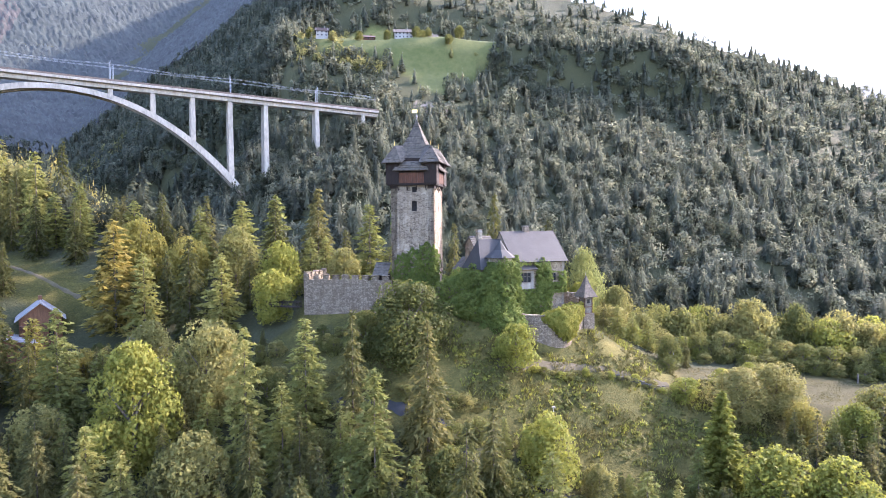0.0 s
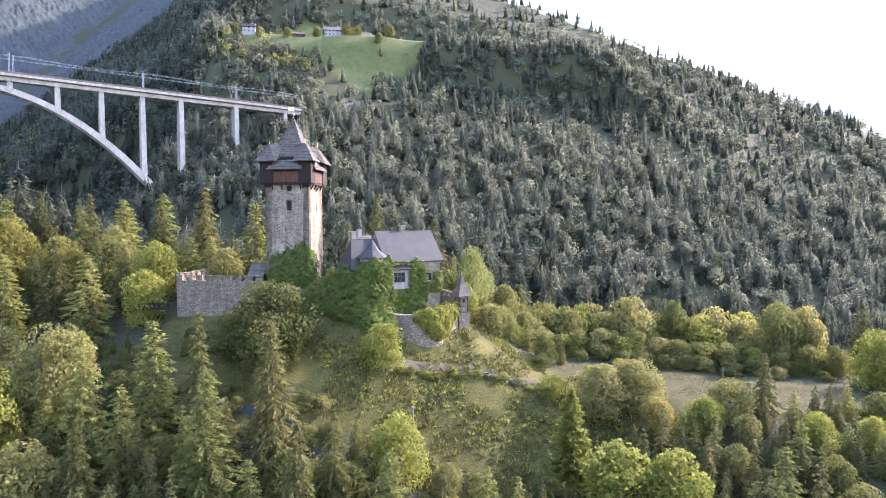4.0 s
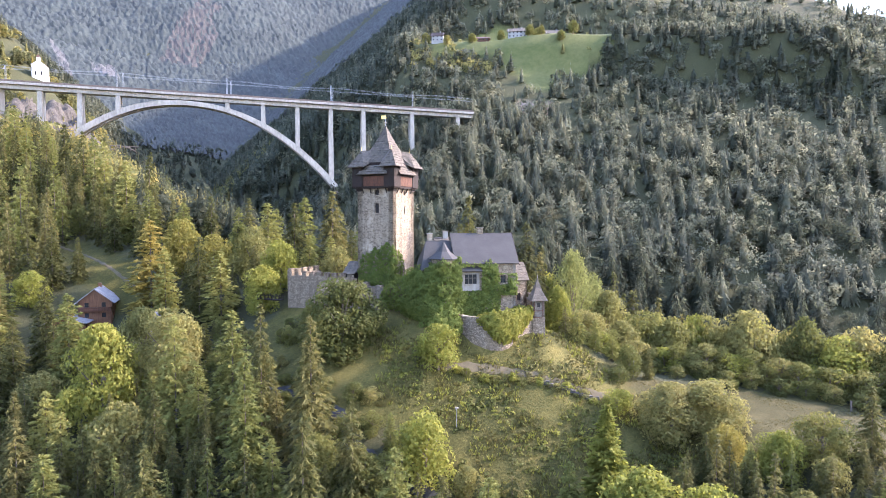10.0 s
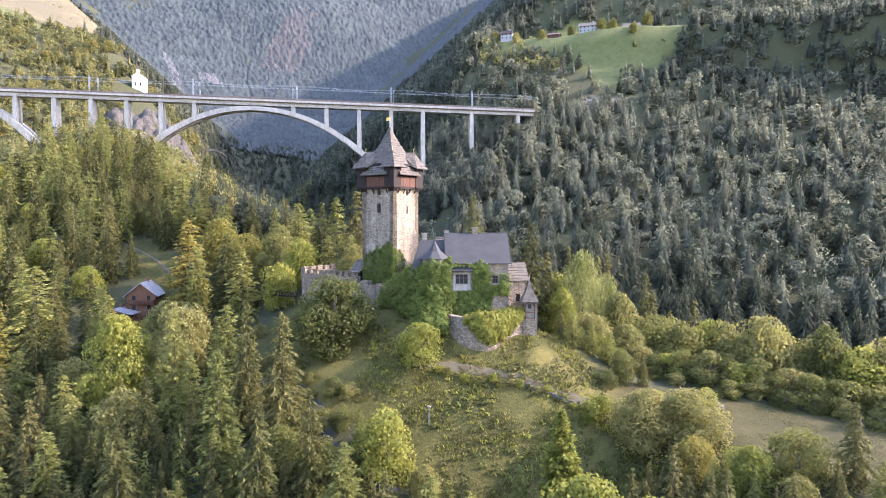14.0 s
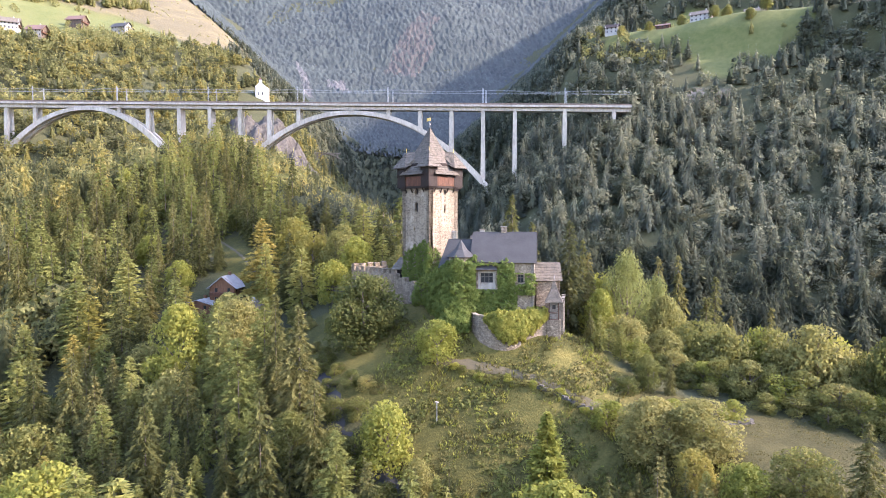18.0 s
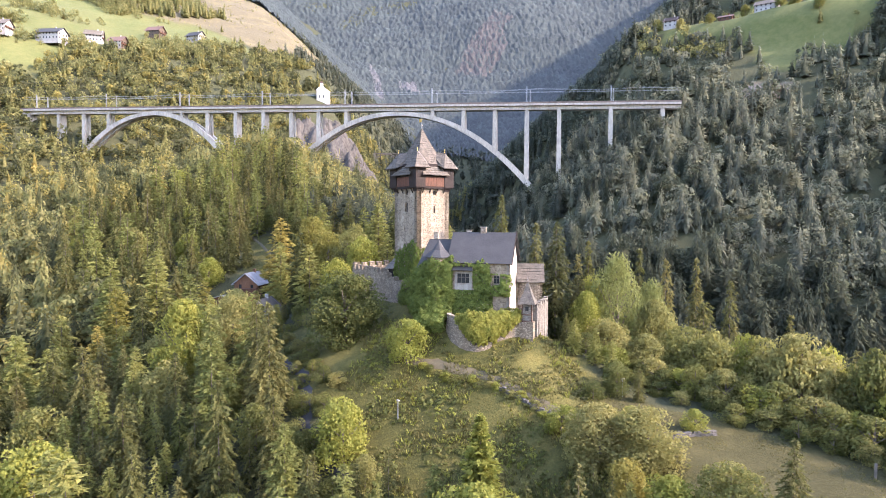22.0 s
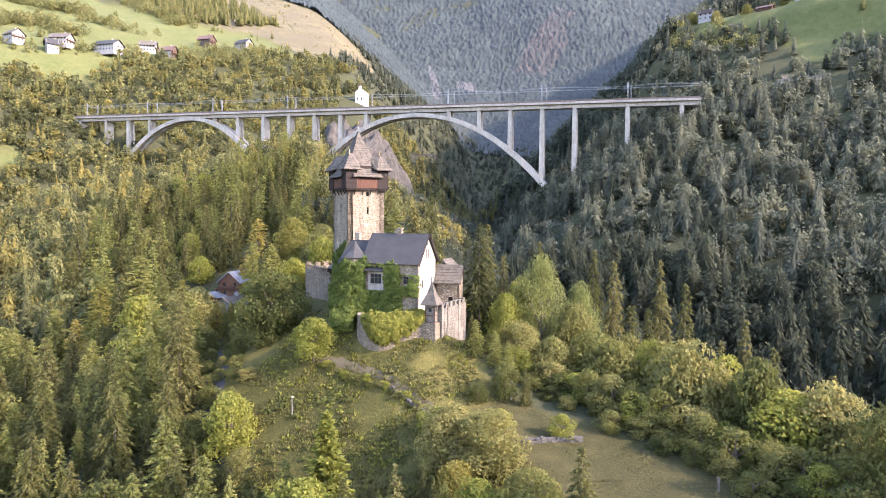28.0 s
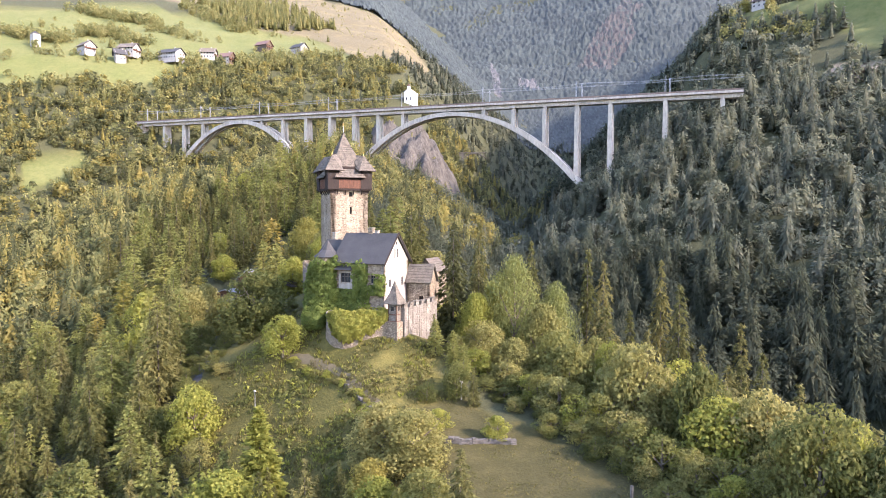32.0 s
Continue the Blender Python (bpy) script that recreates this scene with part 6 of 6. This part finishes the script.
HALL_GAPS = [(HALL, -11.6, -7.4, 46.3, 51.0), (HALL, -3.8, -2.1, 47.4, 49.5), (HALL, -4.2, 1, 49.6, 53), (HALL, -3.6, 1, 40, 45.4)]
masses = []
for x, z, rx, rz in ((-12.0, 49, 1.6, 3.4), (-12.2, 44, 1.8, 3.4), (-9.4, 44.2, 2.4, 2.6), (-6.2, 48.5, 1.8, 3.2), (-6.0, 44, 2.2, 2.8), (-3.6, 46.6, 2.0, 2.6), (-1.4, 47.4, 1.2, 2.8), (-3.8, 49.4, 1.4, 1.2), (-9.4, 51.2, 2.4, 0.5), (-7.0, 46.0, 1.6, 2.4), (-5.0, 50.6, 1.8, 0.9), (-12.4, 46.5, 1.4, 2.6), (-10.5, 45.4, 1.6, 1.2), (-12.9, 48.2, 1.6, 3.6), (-10.4, 42.4, 2.8, 2.4), (-7.4, 42.8, 2.8, 2.6), (-6.9, 49.4, 1.1, 2.4), (-4.6, 48.0, 1.7, 3.0), (-2.0, 46.2, 1.6, 1.8)):
    masses.append(in_hall(x, 0.35, z, rx * 1.12, 0.95, rz * 1.1, 25, int(200 * rx * rz)))
for z, x in ((49.6, -16.6), (47.4, -17.2), (45.0, -17.6), (42.8, -17.6), (50.0, -12.4), (47.6, -12.3), (45.2, -12.0)):
    masses.append(in_hall(x, 0.3, z, 2.0, 1.7, 1.9, 25, 620))
for x, y0, top in ((-18.3, 0.9, 48.6), (-16.5, -0.1, 50.2), (-14.7, -0.8, 50.8), (-12.9, -0.2, 50.6)):
    for k in range(5):
        masses.append(in_hall(x + 0.4 * math.sin(3.1 * k + x), y0 + 0.3 * math.cos(2.3 * k + x) - 0.12 * k, top - 2.1 * k, 1.75, 1.15, 1.6, 25, 430))
for z in (51, 49, 47, 45, 43.2):
    masses.append(in_hall(-14.7 - 0.25 * (51 - z) * 0.3, 1.7, z, 2.75, 2.75, 1.8, 25, 900))
ivy("ivy", "dense green ivy over the hall's front wall and bay", masses, 31, gaps=HALL_GAPS)
masses = []
for x, y, z, rx, ry, rz in ((-1.2, 124.4, 44.6, 2.2, 1.0, 2.6), (-2.8, 124.9, 43.0, 1.6, 0.9, 1.8), (1.2, 124.4, 45.6, 2.6, 1.2, 3.2), (4.2, 122.8, 45.8, 2.8, 1.4, 4.0), (7.2, 121.4, 47.0, 3.4, 2.0, 4.6), (5.4, 121.6, 43.4, 3.4, 2.0, 3.4), (9.4, 120.4, 48.4, 2.4, 2.0, 3.0), (3.0, 122.6, 43.0, 2.6, 1.5, 1.8), (6.4, 120.4, 42.6, 3.2, 1.7, 2.2),
                            (9.6, 118.9, 42.2, 2.8, 1.8, 2.9), (10.8, 117.4, 40.0, 2.6, 1.7, 2.6), (6.6, 123.5, 49.0, 2.2, 1.8, 2.0), (3.4, 125.6, 48.6, 2.0, 1.8, 1.6), (12.4, 118.8, 41.6, 2.2, 1.6, 2.2), (13.6, 117.6, 40.2, 2.0, 1.5, 1.8), (0.0, 125.4, 41.0, 1.6, 1.2, 2.0)):
    masses.append((x, y, z, rx, ry, rz, -24, int(70 * (rx * rz + rx * ry + ry * rz))))
ivy("ivy", "heavy ivy hanging over the retaining wall beside the keep", masses, 32)
masses = []
for x, z, rx, rz in ((-2.2, 49.5, 1.6, 3.4), (0.2, 49.8, 1.9, 4.0), (2.6, 50.8, 2.0, 4.2), (3.6, 48.0, 1.6, 3.4), (-3.3, 47.2, 0.9, 2.0), (4.4, 51.0, 0.8, 3.2), (0.9, 47.0, 3.5, 2.0)):
    p = TOWER @ Vector((x, -4.55, z))
    masses.append((p.x, p.y, p.z, rx, 0.75, rz, -11.3, int(150 * rx * rz)))
p = TOWER @ Vector((4.6, -2.6, 50))
masses.append((p.x, p.y, p.z, 0.7, 1.6, 3.2, -11.3, 500))
ivy("ivy", "ivy climbing the foot of the keep", masses, 33)
masses = []
DRAPE = [(19.0, 118.1, 41.6, 0.7), (20.6, 117.7, 41.0, 1.4), (22.0, 117.9, 40.2, 2.3), (23.4, 118.9, 39.9, 2.6), (24.6, 120.8, 40.3, 2.2), (25.6, 122.9, 40.9, 1.8), (26.6, 124.7, 41.5, 1.4), (27.3, 125.8, 41.7, 1.1)]
for a, c in zip(DRAPE, DRAPE[1:]):
    for f in (0.0, 0.33, 0.67):
        x, y, z, rz = (p + (q - p) * f for p, q in zip(a, c))
        rz *= 1 + 0.22 * math.sin(x * 5.3 + y * 3.1)
        masses.append((x, y, z + 0.25 * math.sin(x * 7.1), 1.2, 0.75 + 0.2 * math.sin(y * 4.7), rz, math.degrees(math.atan2(c[1] - a[1], c[0] - a[0])), int(330 * rz)))
for x, y, z in ((22.4, 120.6, 42.0), (24.0, 122.8, 42.3), (25.2, 124.8, 42.6), (20.8, 119.4, 41.9)):
    masses.append((x, y, z, 1.9, 1.5, 0.8, 40, 500))
ivy("ivy", "light green ivy spilling over the terrace bastion", masses, 34, 0.15, M_FRESH)
ivy("ivy", "strip of ivy on the shaded edge of the keep", [(*(TOWER @ Vector((-4.45, -3.2, z)))[:], 0.35, 0.9, 1.6, -11.3, 130) for z in (60.5, 58.5, 49, 46)], 35)


# ---- houses ----
def house(name, label, x, y, turn, w, d, walls, roof, wall_mat, roof_mat, upper=None, storeys=2, z=None, balcony=False, overhang=0.8):
    """A gabled house: walls with windows cut through, a roof with overhang; the ridge runs along its own x."""
    if z is None:
        z = float(ground_height(x, y))
    ob = thing(name, pose(x, y, z, 0, 0, turn), label, "house")
    n = max(2, int(w / 2.6))
    sh = walls / storeys
    holes = [((i + 0.5) * w / n - 0.5, (i + 0.5) * w / n + 0.5, 3 + s * sh + sh * 0.35, 3 + s * sh + sh * 0.8) for s in range(storeys) for i in range(n)]
    m = Matrix.Translation((-w / 2, -d / 2, -3))
    part("wall", wall_panel(bmesh.new(), w, walls + 3, 0.35, holes, m), wall_mat, ob)
    part("wall", wall_panel(bmesh.new(), w, walls + 3, 0.35, holes, Matrix.Rotation(math.pi, 4, "Z") @ m), wall_mat, ob)
    k = max(2, int(d / 3.2))
    side = [((i + 0.5) * d / k - 0.5, (i + 0.5) * d / k + 0.5, 3 + s * sh + sh * 0.35, 3 + s * sh + sh * 0.8) for s in range(storeys) for i in range(k)]
    for turn_ in (math.pi / 2, -math.pi / 2):
        mm = Matrix.Rotation(turn_, 4, "Z") @ Matrix.Translation((-d / 2, -w / 2, -3))
        part("wall", wall_panel(bmesh.new(), d, walls + 3, 0.35, side, mm, gable=roof), upper or wall_mat, ob)
        for h in side:
            part("window", box(bmesh.new(), h[0], h[1], 0.2, 0.24, h[2], h[3], mm), M_GLASS, ob)
        if balcony:
            part("balcony", box(bmesh.new(), 0.2, d - 0.2, -1.0, 0.0, 3 + sh, 4 + sh, mm), M_WOOD_RED, ob)
    for h in holes:
        for mm in (m, Matrix.Rotation(math.pi, 4, "Z") @ m):
            part("window", box(bmesh.new(), h[0], h[1], 0.2, 0.24, h[2], h[3], mm), M_GLASS, ob)
    o, e = overhang, walls - overhang * roof / (d / 2)
    part("roof", sheet(bmesh.new(), [(-w / 2 - o, -d / 2 - o, e), (w / 2 + o, -d / 2 - o, e), (w / 2 + o, 0, walls + roof), (-w / 2 - o, 0, walls + roof)],
                       [(w / 2 + o, d / 2 + o, e), (-w / 2 - o, d / 2 + o, e), (-w / 2 - o, 0, walls + roof), (w / 2 + o, 0, walls + roof)], thick=0.2), roof_mat, ob)
    part("chimney", boxed(w * 0.18, w * 0.18 + 0.8, -0.4, 0.4, walls, walls + roof + 0.9), wall_mat, ob)
    return ob


house("chalet", "red-brown wooden chalet with a grey gabled roof in the clearing", -90.0, 142.0, 122, 8.5, 8.0, 5.4, 3.2, M_CHALET, M_ROOF_PALE, z=33.8, balcony=True)
house("chalet", "low wooden annex with a grey roof beside the chalet", -92.0, 134.5, 115, 6.0, 9.0, 2.6, 1.2, M_CHALET, M_ROOF_PALE, storeys=1, z=31.8)
house("house", "white cottage with a grey shingle roof half hidden among the trees", -60.0, 127.0, 122, 9.0, 7.5, 3.8, 3.0, M_HOUSE, M_SHINGLE, z=31.0)
house("farmhouse", "white farmhouse with a grey roof on the high pasture", -28.0, 490.0, 4, 14, 9, 5.0, 3.2, M_HOUSE, M_SHINGLE)
house("farmhouse", "small white house with a dark roof at the pasture's edge", -88.0, 479.0, 10, 9, 8, 4.6, 3.0, M_HOUSE, M_WOOD)
house("farm_shed", "low farm shed on the pasture", -55.0, 492.0, 8, 9, 5, 2.4, 1.4, M_WOOD_RED, M_TILE_RED, storeys=1)
house("farmhouse", "white farmhouse high on the far pasture", -10.0, 590.0, 12, 14, 9, 5, 3.5, M_HOUSE, M_SHINGLE)
VILLAGE = [(-515, 144, 0, 13, 10, "red"), (-507, 177, 25, 15, 11, "red"), (-494, 210, 15, 20, 12, "grey"), (-503, 246, 40, 13, 10, "red"), (-479, 256, 15, 12, 10, "brown"), (-522, 308, 10, 14, 10, "brown"), (-508, 341, 0, 15, 10, "grey"), (-498, 168, 70, 9, 8, "grey")]
for vx, vy, turn, w, d, tint in VILLAGE:
    house("farmhouse", {"red": "white farmhouse with a brown shingle roof among green fields", "grey": "large white barn with a grey roof among green fields", "brown": "dark wooden farmhouse with a brown gabled roof"}[tint],
          vx, vy, 20 + turn, w, d, 6.5, 4.2, M_BARN if tint == "brown" and vy > 300 else M_HOUSE, {"red": M_SHINGLE, "grey": M_SLATE, "brown": M_TILE_RED}[tint], M_BARN if tint == "brown" else M_HOUSE, balcony=tint != "grey", overhang=1.3)
ob = thing("shrine_tower", pose(-545, 108, float(ground_height(-545, 108)), 0, 0, 20), "small white tower on the green field", "tower")
part("body", boxed(-3, 3, -3, 3, -3, 11), M_HOUSE, ob)
part("roof", sheet(bmesh.new(), [(-3.4, -3.4, 11), (3.4, -3.4, 11), (0, 0, 14)], [(3.4, -3.4, 11), (3.4, 3.4, 11), (0, 0, 14)], [(3.4, 3.4, 11), (-3.4, 3.4, 11), (0, 0, 14)], [(-3.4, 3.4, 11), (-3.4, -3.4, 11), (0, 0, 14)]), M_SLATE, ob)

# pilgrim chapel on the rock behind the viaduct
CH = (-381.0, 397.5)
chapel = thing("chapel", pose(*CH, 165.0, 0, 0, 35), "white chapel with a rounded gable and small belfry on the rock", "chapel")
bm = wall_panel(bmesh.new(), 9.0, 19.0, 0.6, [(2.0, 3.1, 11, 14), (5.9, 7.0, 11, 14), (3.7, 5.3, 5, 7.6)], Matrix.Translation((-4.5, -4.5, -6)), gable=3.0)
part("front_wall", bm, M_WHITE, chapel)
for k, w in ((1, 13.0), (2, 9.0), (3, 13.0)):
    mm = Matrix.Translation((0, 2, 0)) @ Matrix.Rotation(k * math.pi / 2, 4, "Z") @ Matrix.Translation((-w / 2, -4.5 if k != 2 else -6.5, -6))
    part("wall", wall_panel(bmesh.new(), w, 19.0, 0.6, [(w / 2 - 0.6, w / 2 + 0.6, 10, 13)], mm), M_WHITE, chapel)
for x0, x1 in ((-2.5, -1.4), (1.4, 2.5)):
    part("window", boxed(x0, x1, -4.3, -4.2, 5, 8), M_DARK, chapel)
part("roof", sheet(bmesh.new(), [(-4.9, -4.3, 12.8), (-4.9, 8.9, 12.8), (0, 8.9, 16.2), (0, -4.3, 16.2)], [(4.9, 8.9, 12.8), (4.9, -4.3, 12.8), (0, -4.3, 16.2), (0, 8.9, 16.2)]), M_WHITE, chapel)
part("belfry", boxed(-1.1, 1.1, -4.2, -2.2, 15.0, 18.6), M_WHITE, chapel)
part("belfry_roof", sheet(bmesh.new(), [(-1.4, -4.5, 18.6), (1.4, -4.5, 18.6), (0, -3.2, 21)], [(1.4, -4.5, 18.6), (1.4, -1.9, 18.6), (0, -3.2, 21)], [(1.4, -1.9, 18.6), (-1.4, -1.9, 18.6), (0, -3.2, 21)], [(-1.4, -1.9, 18.6), (-1.4, -4.5, 18.6), (0, -3.2, 21)]), M_TILE_RED, chapel)


# ---- ways, walls and posts on the hill ----
def way(name, label, points, width, material, lift=0.12):
    """A strip laid on the ground along a line."""
    pts = [Vector((x, y, 0)) for x, y in points]
    fine = []
    for a, c in zip(pts, pts[1:]):
        n = max(2, int((c - a).length / 1.0))
        fine.extend(a.lerp(c, i / n) for i in range(n))
    fine.append(pts[-1])
    v, f = [], []
    for i, p in enumerate(fine):
        d = (fine[min(i + 1, len(fine) - 1)] - fine[max(i - 1, 0)]).normalized()
        s = Vector((-d.y, d.x, 0))
        w = width * (0.5 + 0.12 * math.sin(i * 1.7) + 0.08 * math.sin(i * 4.1))
        for k in (-1, -0.5, 0, 0.5, 1):
            q = p + s * k * w
            v.append((q.x, q.y, float(ground_height(q.x, q.y)) + lift - (0.12 if abs(k) == 1 else 0)))
    for i in range(len(fine) - 1):
        for k in range(4):
            f.append((5 * i + k, 5 * i + k + 1, 5 * i + k + 6, 5 * i + k + 5))
    return tagged(mesh_part(name, v, f, material), label, "path", kind="structure")


way("path", "trodden brown footpath round the castle hill", [(9, 111), (13.2, 111.8), (18.5, 113.4), (24, 115.7), (31.5, 116.2), (37, 116), (41.5, 116.8)], 1.5, M_PATH)
way("path", "narrow track across the chalet's clearing", [(-82, 149.5), (-92, 152.5), (-104, 157), (-118, 163), (-132, 168)], 0.9, M_PATH)
way("road", "narrow asphalt lane through the trees", [(-63, 120), (-45, 114), (-31, 109.6), (-18, 105.5), (-8.3, 102.4), (-1, 98), (4, 94), (10, 93), (16, 92), (20, 90)], 2.0, M_ASPHALT, 0.2)


def dry_wall(name, label, points, high, wide, seed):
    """A dry-stone wall, stone by stone."""
    rng = random.Random(seed)
    ob = thing(name, pose(0, 0, 0), label, "wall")
    n = 0
    for (ax, ay), (bx, by) in zip(points, points[1:]):
        length, turn = math.hypot(bx - ax, by - ay), math.atan2(by - ay, bx - ax)
        x = 0.0
        while x < length:
            step_ = rng.uniform(0.45, 0.8)
            px_, py_ = ax + (bx - ax) * x / length, ay + (by - ay) * x / length
            g = float(ground_height(px_, py_))
            z = -0.3
            while z < high:
                hh = rng.uniform(0.25, 0.4)
                m = pose(px_, py_, g + z, rng.uniform(-6, 6), rng.uniform(-6, 6), math.degrees(turn) + rng.uniform(-9, 9))
                part("stone", worn(box(bmesh.new(), 0, step_, -wide / 2 + rng.uniform(-0.08, 0.08), wide / 2, 0, hh, m), 0.05, n), M_FIELDSTONE, ob)
                z += hh
                n += 1
            x += step_
    return ob


dry_wall("dry_stone_wall", "low dry-stone wall across the meadow", [(56.8, 117.6), (58.4, 119.2), (60.4, 122.9), (62.4, 125.4)], 0.5, 0.7, 4)
dry_wall("dry_stone_wall", "tumbled dry-stone wall below the footpath", [(30.0, 114.9), (33.5, 115.2), (37.4, 114.9), (40.0, 115.6)], 0.3, 0.5, 5)


def lamp_post(x, y, h):
    ob = thing("lamp_post", pose(x, y, float(ground_height(x, y)) - 0.2), "thin grey lamp post on the grassy hill", "lamp", "lamp posts")
    part("post", tube(bmesh.new(), [(0, 0, 0), (0, 0, h)], [0.09, 0.07], 6), M_STEEL, ob)
    part("head", box(bmesh.new(), -0.28, 0.28, -0.16, 0.16, h, h + 0.22), M_PLASTER, ob)
    return ob


lamp_post(17.75, 103.25, 3.4)
lamp_post(46.6, 128.4, 3.2)
post = thing("fence_post", pose(82.9, 126.3, float(ground_height(82.9, 126.3))), "weathered wooden post on the meadow", "post")
part("stake", worn(boxed(-0.14, 0.14, -0.14, 0.14, -0.4, 1.9), 0.03), M_BARK, post)
# footbridge beside the curtain wall
foot = thing("footbridge", pose(-35.2, 131.6, 0, 0, 0, -8), "timber footbridge leading to the curtain wall", "bridge")
part("deck", boxed(-1.5, 5.8, -0.8, 0.8, 42.0, 42.2), M_WOOD, foot)
for y in (-0.8, 0.8):
    part("rail", boxed(-1.5, 5.8, y - 0.05, y + 0.05, 43.0, 43.1), M_WOOD, foot)
    for i in range(8):
        part("post", boxed(-1.45 + i, -1.35 + i, y - 0.05, y + 0.05, 42.2, 43.0), M_WOOD, foot)


# ---- grass and scrub on the hill ----
def tufts(name, label, n, ring, material, size, seed, mown=False):
    rng = np.random.default_rng(seed)
    xs = rng.uniform(min(p[0] for p in ring), max(p[0] for p in ring), n)
    ys = rng.uniform(min(p[1] for p in ring), max(p[1] for p in ring), n)
    ok = in_ring(xs, ys, ring) & ~in_ring(xs, ys, [(-30, 130), (-5, 124), (8, 119), (20, 116), (30, 127), (26, 140), (-28, 146)])
    ok &= in_ring(xs, ys, MEADOW) == mown
    clump = np.sin(xs * 0.55 + 1.7 * np.sin(ys * 0.4)) + np.cos(ys * 0.6 + 1.3 * np.sin(xs * 0.33))
    ok &= clump + rng.normal(size=n) * 0.6 > 0.2
    xs, ys = xs[ok], ys[ok]
    zs = ground_height(xs, ys)
    k = len(xs)
    a = rng.uniform(0, 6.28, (k, 5))
    s = size * rng.uniform(0.5, 1.4, (k, 1))
    v = np.zeros((k, 5, 3, 3))
    for j, (r, h, da) in enumerate(((0.25, 0, -0.5), (0.25, 0, 0.5), (0.7, 1, 0))):
        v[:, :, j, 0] = xs[:, None] + np.cos(a + da) * s * r
        v[:, :, j, 1] = ys[:, None] + np.sin(a + da) * s * r
        v[:, :, j, 2] = zs[:, None] + h * s * 0.8 - 0.05
    return tagged(mesh_part(name, v.reshape(-1, 3), np.arange(k * 15).reshape(-1, 3), material), label, "grass", kind="stuff")


tufts("grass_tufts", "dry straw-coloured grass tufts on the castle hill", 42000, HILL, M_GRASS, 0.55, 41)
tufts("grass_tufts", "short dry stubble on the mown meadow", 16000, MEADOW, M_GRASS, 0.26, 43, True)
tufts("scrub", "low green weeds and scrub on the castle hill", 7000, HILL, M_FRESH, 0.8, 42)


def weeds(name, label, n, ring, material, size, seed, share):
    """Low clumps of leaves, knee to waist high, in drifts."""
    rng = np.random.default_rng(seed)
    xs = rng.uniform(min(p[0] for p in ring), max(p[0] for p in ring), n)
    ys = rng.uniform(min(p[1] for p in ring), max(p[1] for p in ring), n)
    ok = in_ring(xs, ys, ring) & ~in_ring(xs, ys, [(-30, 130), (-5, 124), (8, 119), (20, 117.5), (30, 127), (26, 140), (-28, 146)])
    drift = np.sin(xs * 0.41 + 2.1 * np.sin(ys * 0.29 + seed)) + np.cos(ys * 0.47 - 1.6 * np.sin(xs * 0.36)) + rng.normal(size=n) * 0.5
    ok &= drift > share
    xs, ys = xs[ok], ys[ok]
    k, leaves = len(xs), 14
    zs = ground_height(xs, ys)
    s = size * rng.uniform(0.4, 1.5, k)
    d = rng.normal(size=(k, leaves, 3))
    d[:, :, 2] = np.abs(d[:, :, 2])
    d /= np.linalg.norm(d, axis=2)[:, :, None]
    c = np.stack([xs, ys, zs], -1)[:, None] + d * s[:, None, None] * np.array([1.0, 1.0, 0.75]) * rng.uniform(0.6, 1.0, (k, leaves, 1))
    u = np.cross(d, rng.normal(size=d.shape))
    u /= np.linalg.norm(u, axis=2)[:, :, None] + 1e-9
    w = np.cross(d + rng.normal(size=d.shape) * 0.4, u)
    w /= np.linalg.norm(w, axis=2)[:, :, None] + 1e-9
    q = (s * 0.34)[:, None, None]
    v = np.stack([c - u * q, c + w * q * 0.7, c + u * q, c - w * q * 0.7], 2).reshape(-1, 3)
    return tagged(mesh_part(name, v, np.arange(len(v)).reshape(-1, 4), material), label, "weeds", kind="stuff")


SLOPE = [(-4, 121), (3, 108), (8, 99), (16, 94), (24, 91.5), (36, 92), (47, 96), (55, 103), (50, 112), (44, 118), (38, 114.5), (24, 114), (12, 110.5), (6, 114)]
weeds("weeds", "dark green nettles and weeds in drifts on the hillside", 2600, SLOPE, M_LEAF, 0.62, 61, 0.35)
weeds("weeds", "light green and withered weeds on the hillside", 1500, SLOPE, M_FRESH, 0.5, 62, 0.6)
weeds("weeds", "withered stalks and low weeds round the terrace", 900, [(12, 112), (24, 113.5), (33, 117), (44, 119), (42, 128), (34, 131), (28, 122)], M_GRASS, 0.55, 63, 0.2)
for k in range(16):                                   # bushy fringe below the footpath
    f_ = k / 15
    fx, fy = 16 + 23.5 * f_, 111.6 + 3.6 * min(1, f_ * 1.6) - 0.5 * (k % 2)
    tree("bush", fx, fy, 1.3 + 0.6 * math.sin(k * 2.3), 2.4 + 0.5 * math.cos(k * 1.7), (M_FRESH, M_LEAF, M_LEAF_GREY)[k % 3], "low leafy bush along the footpath", 0.2)
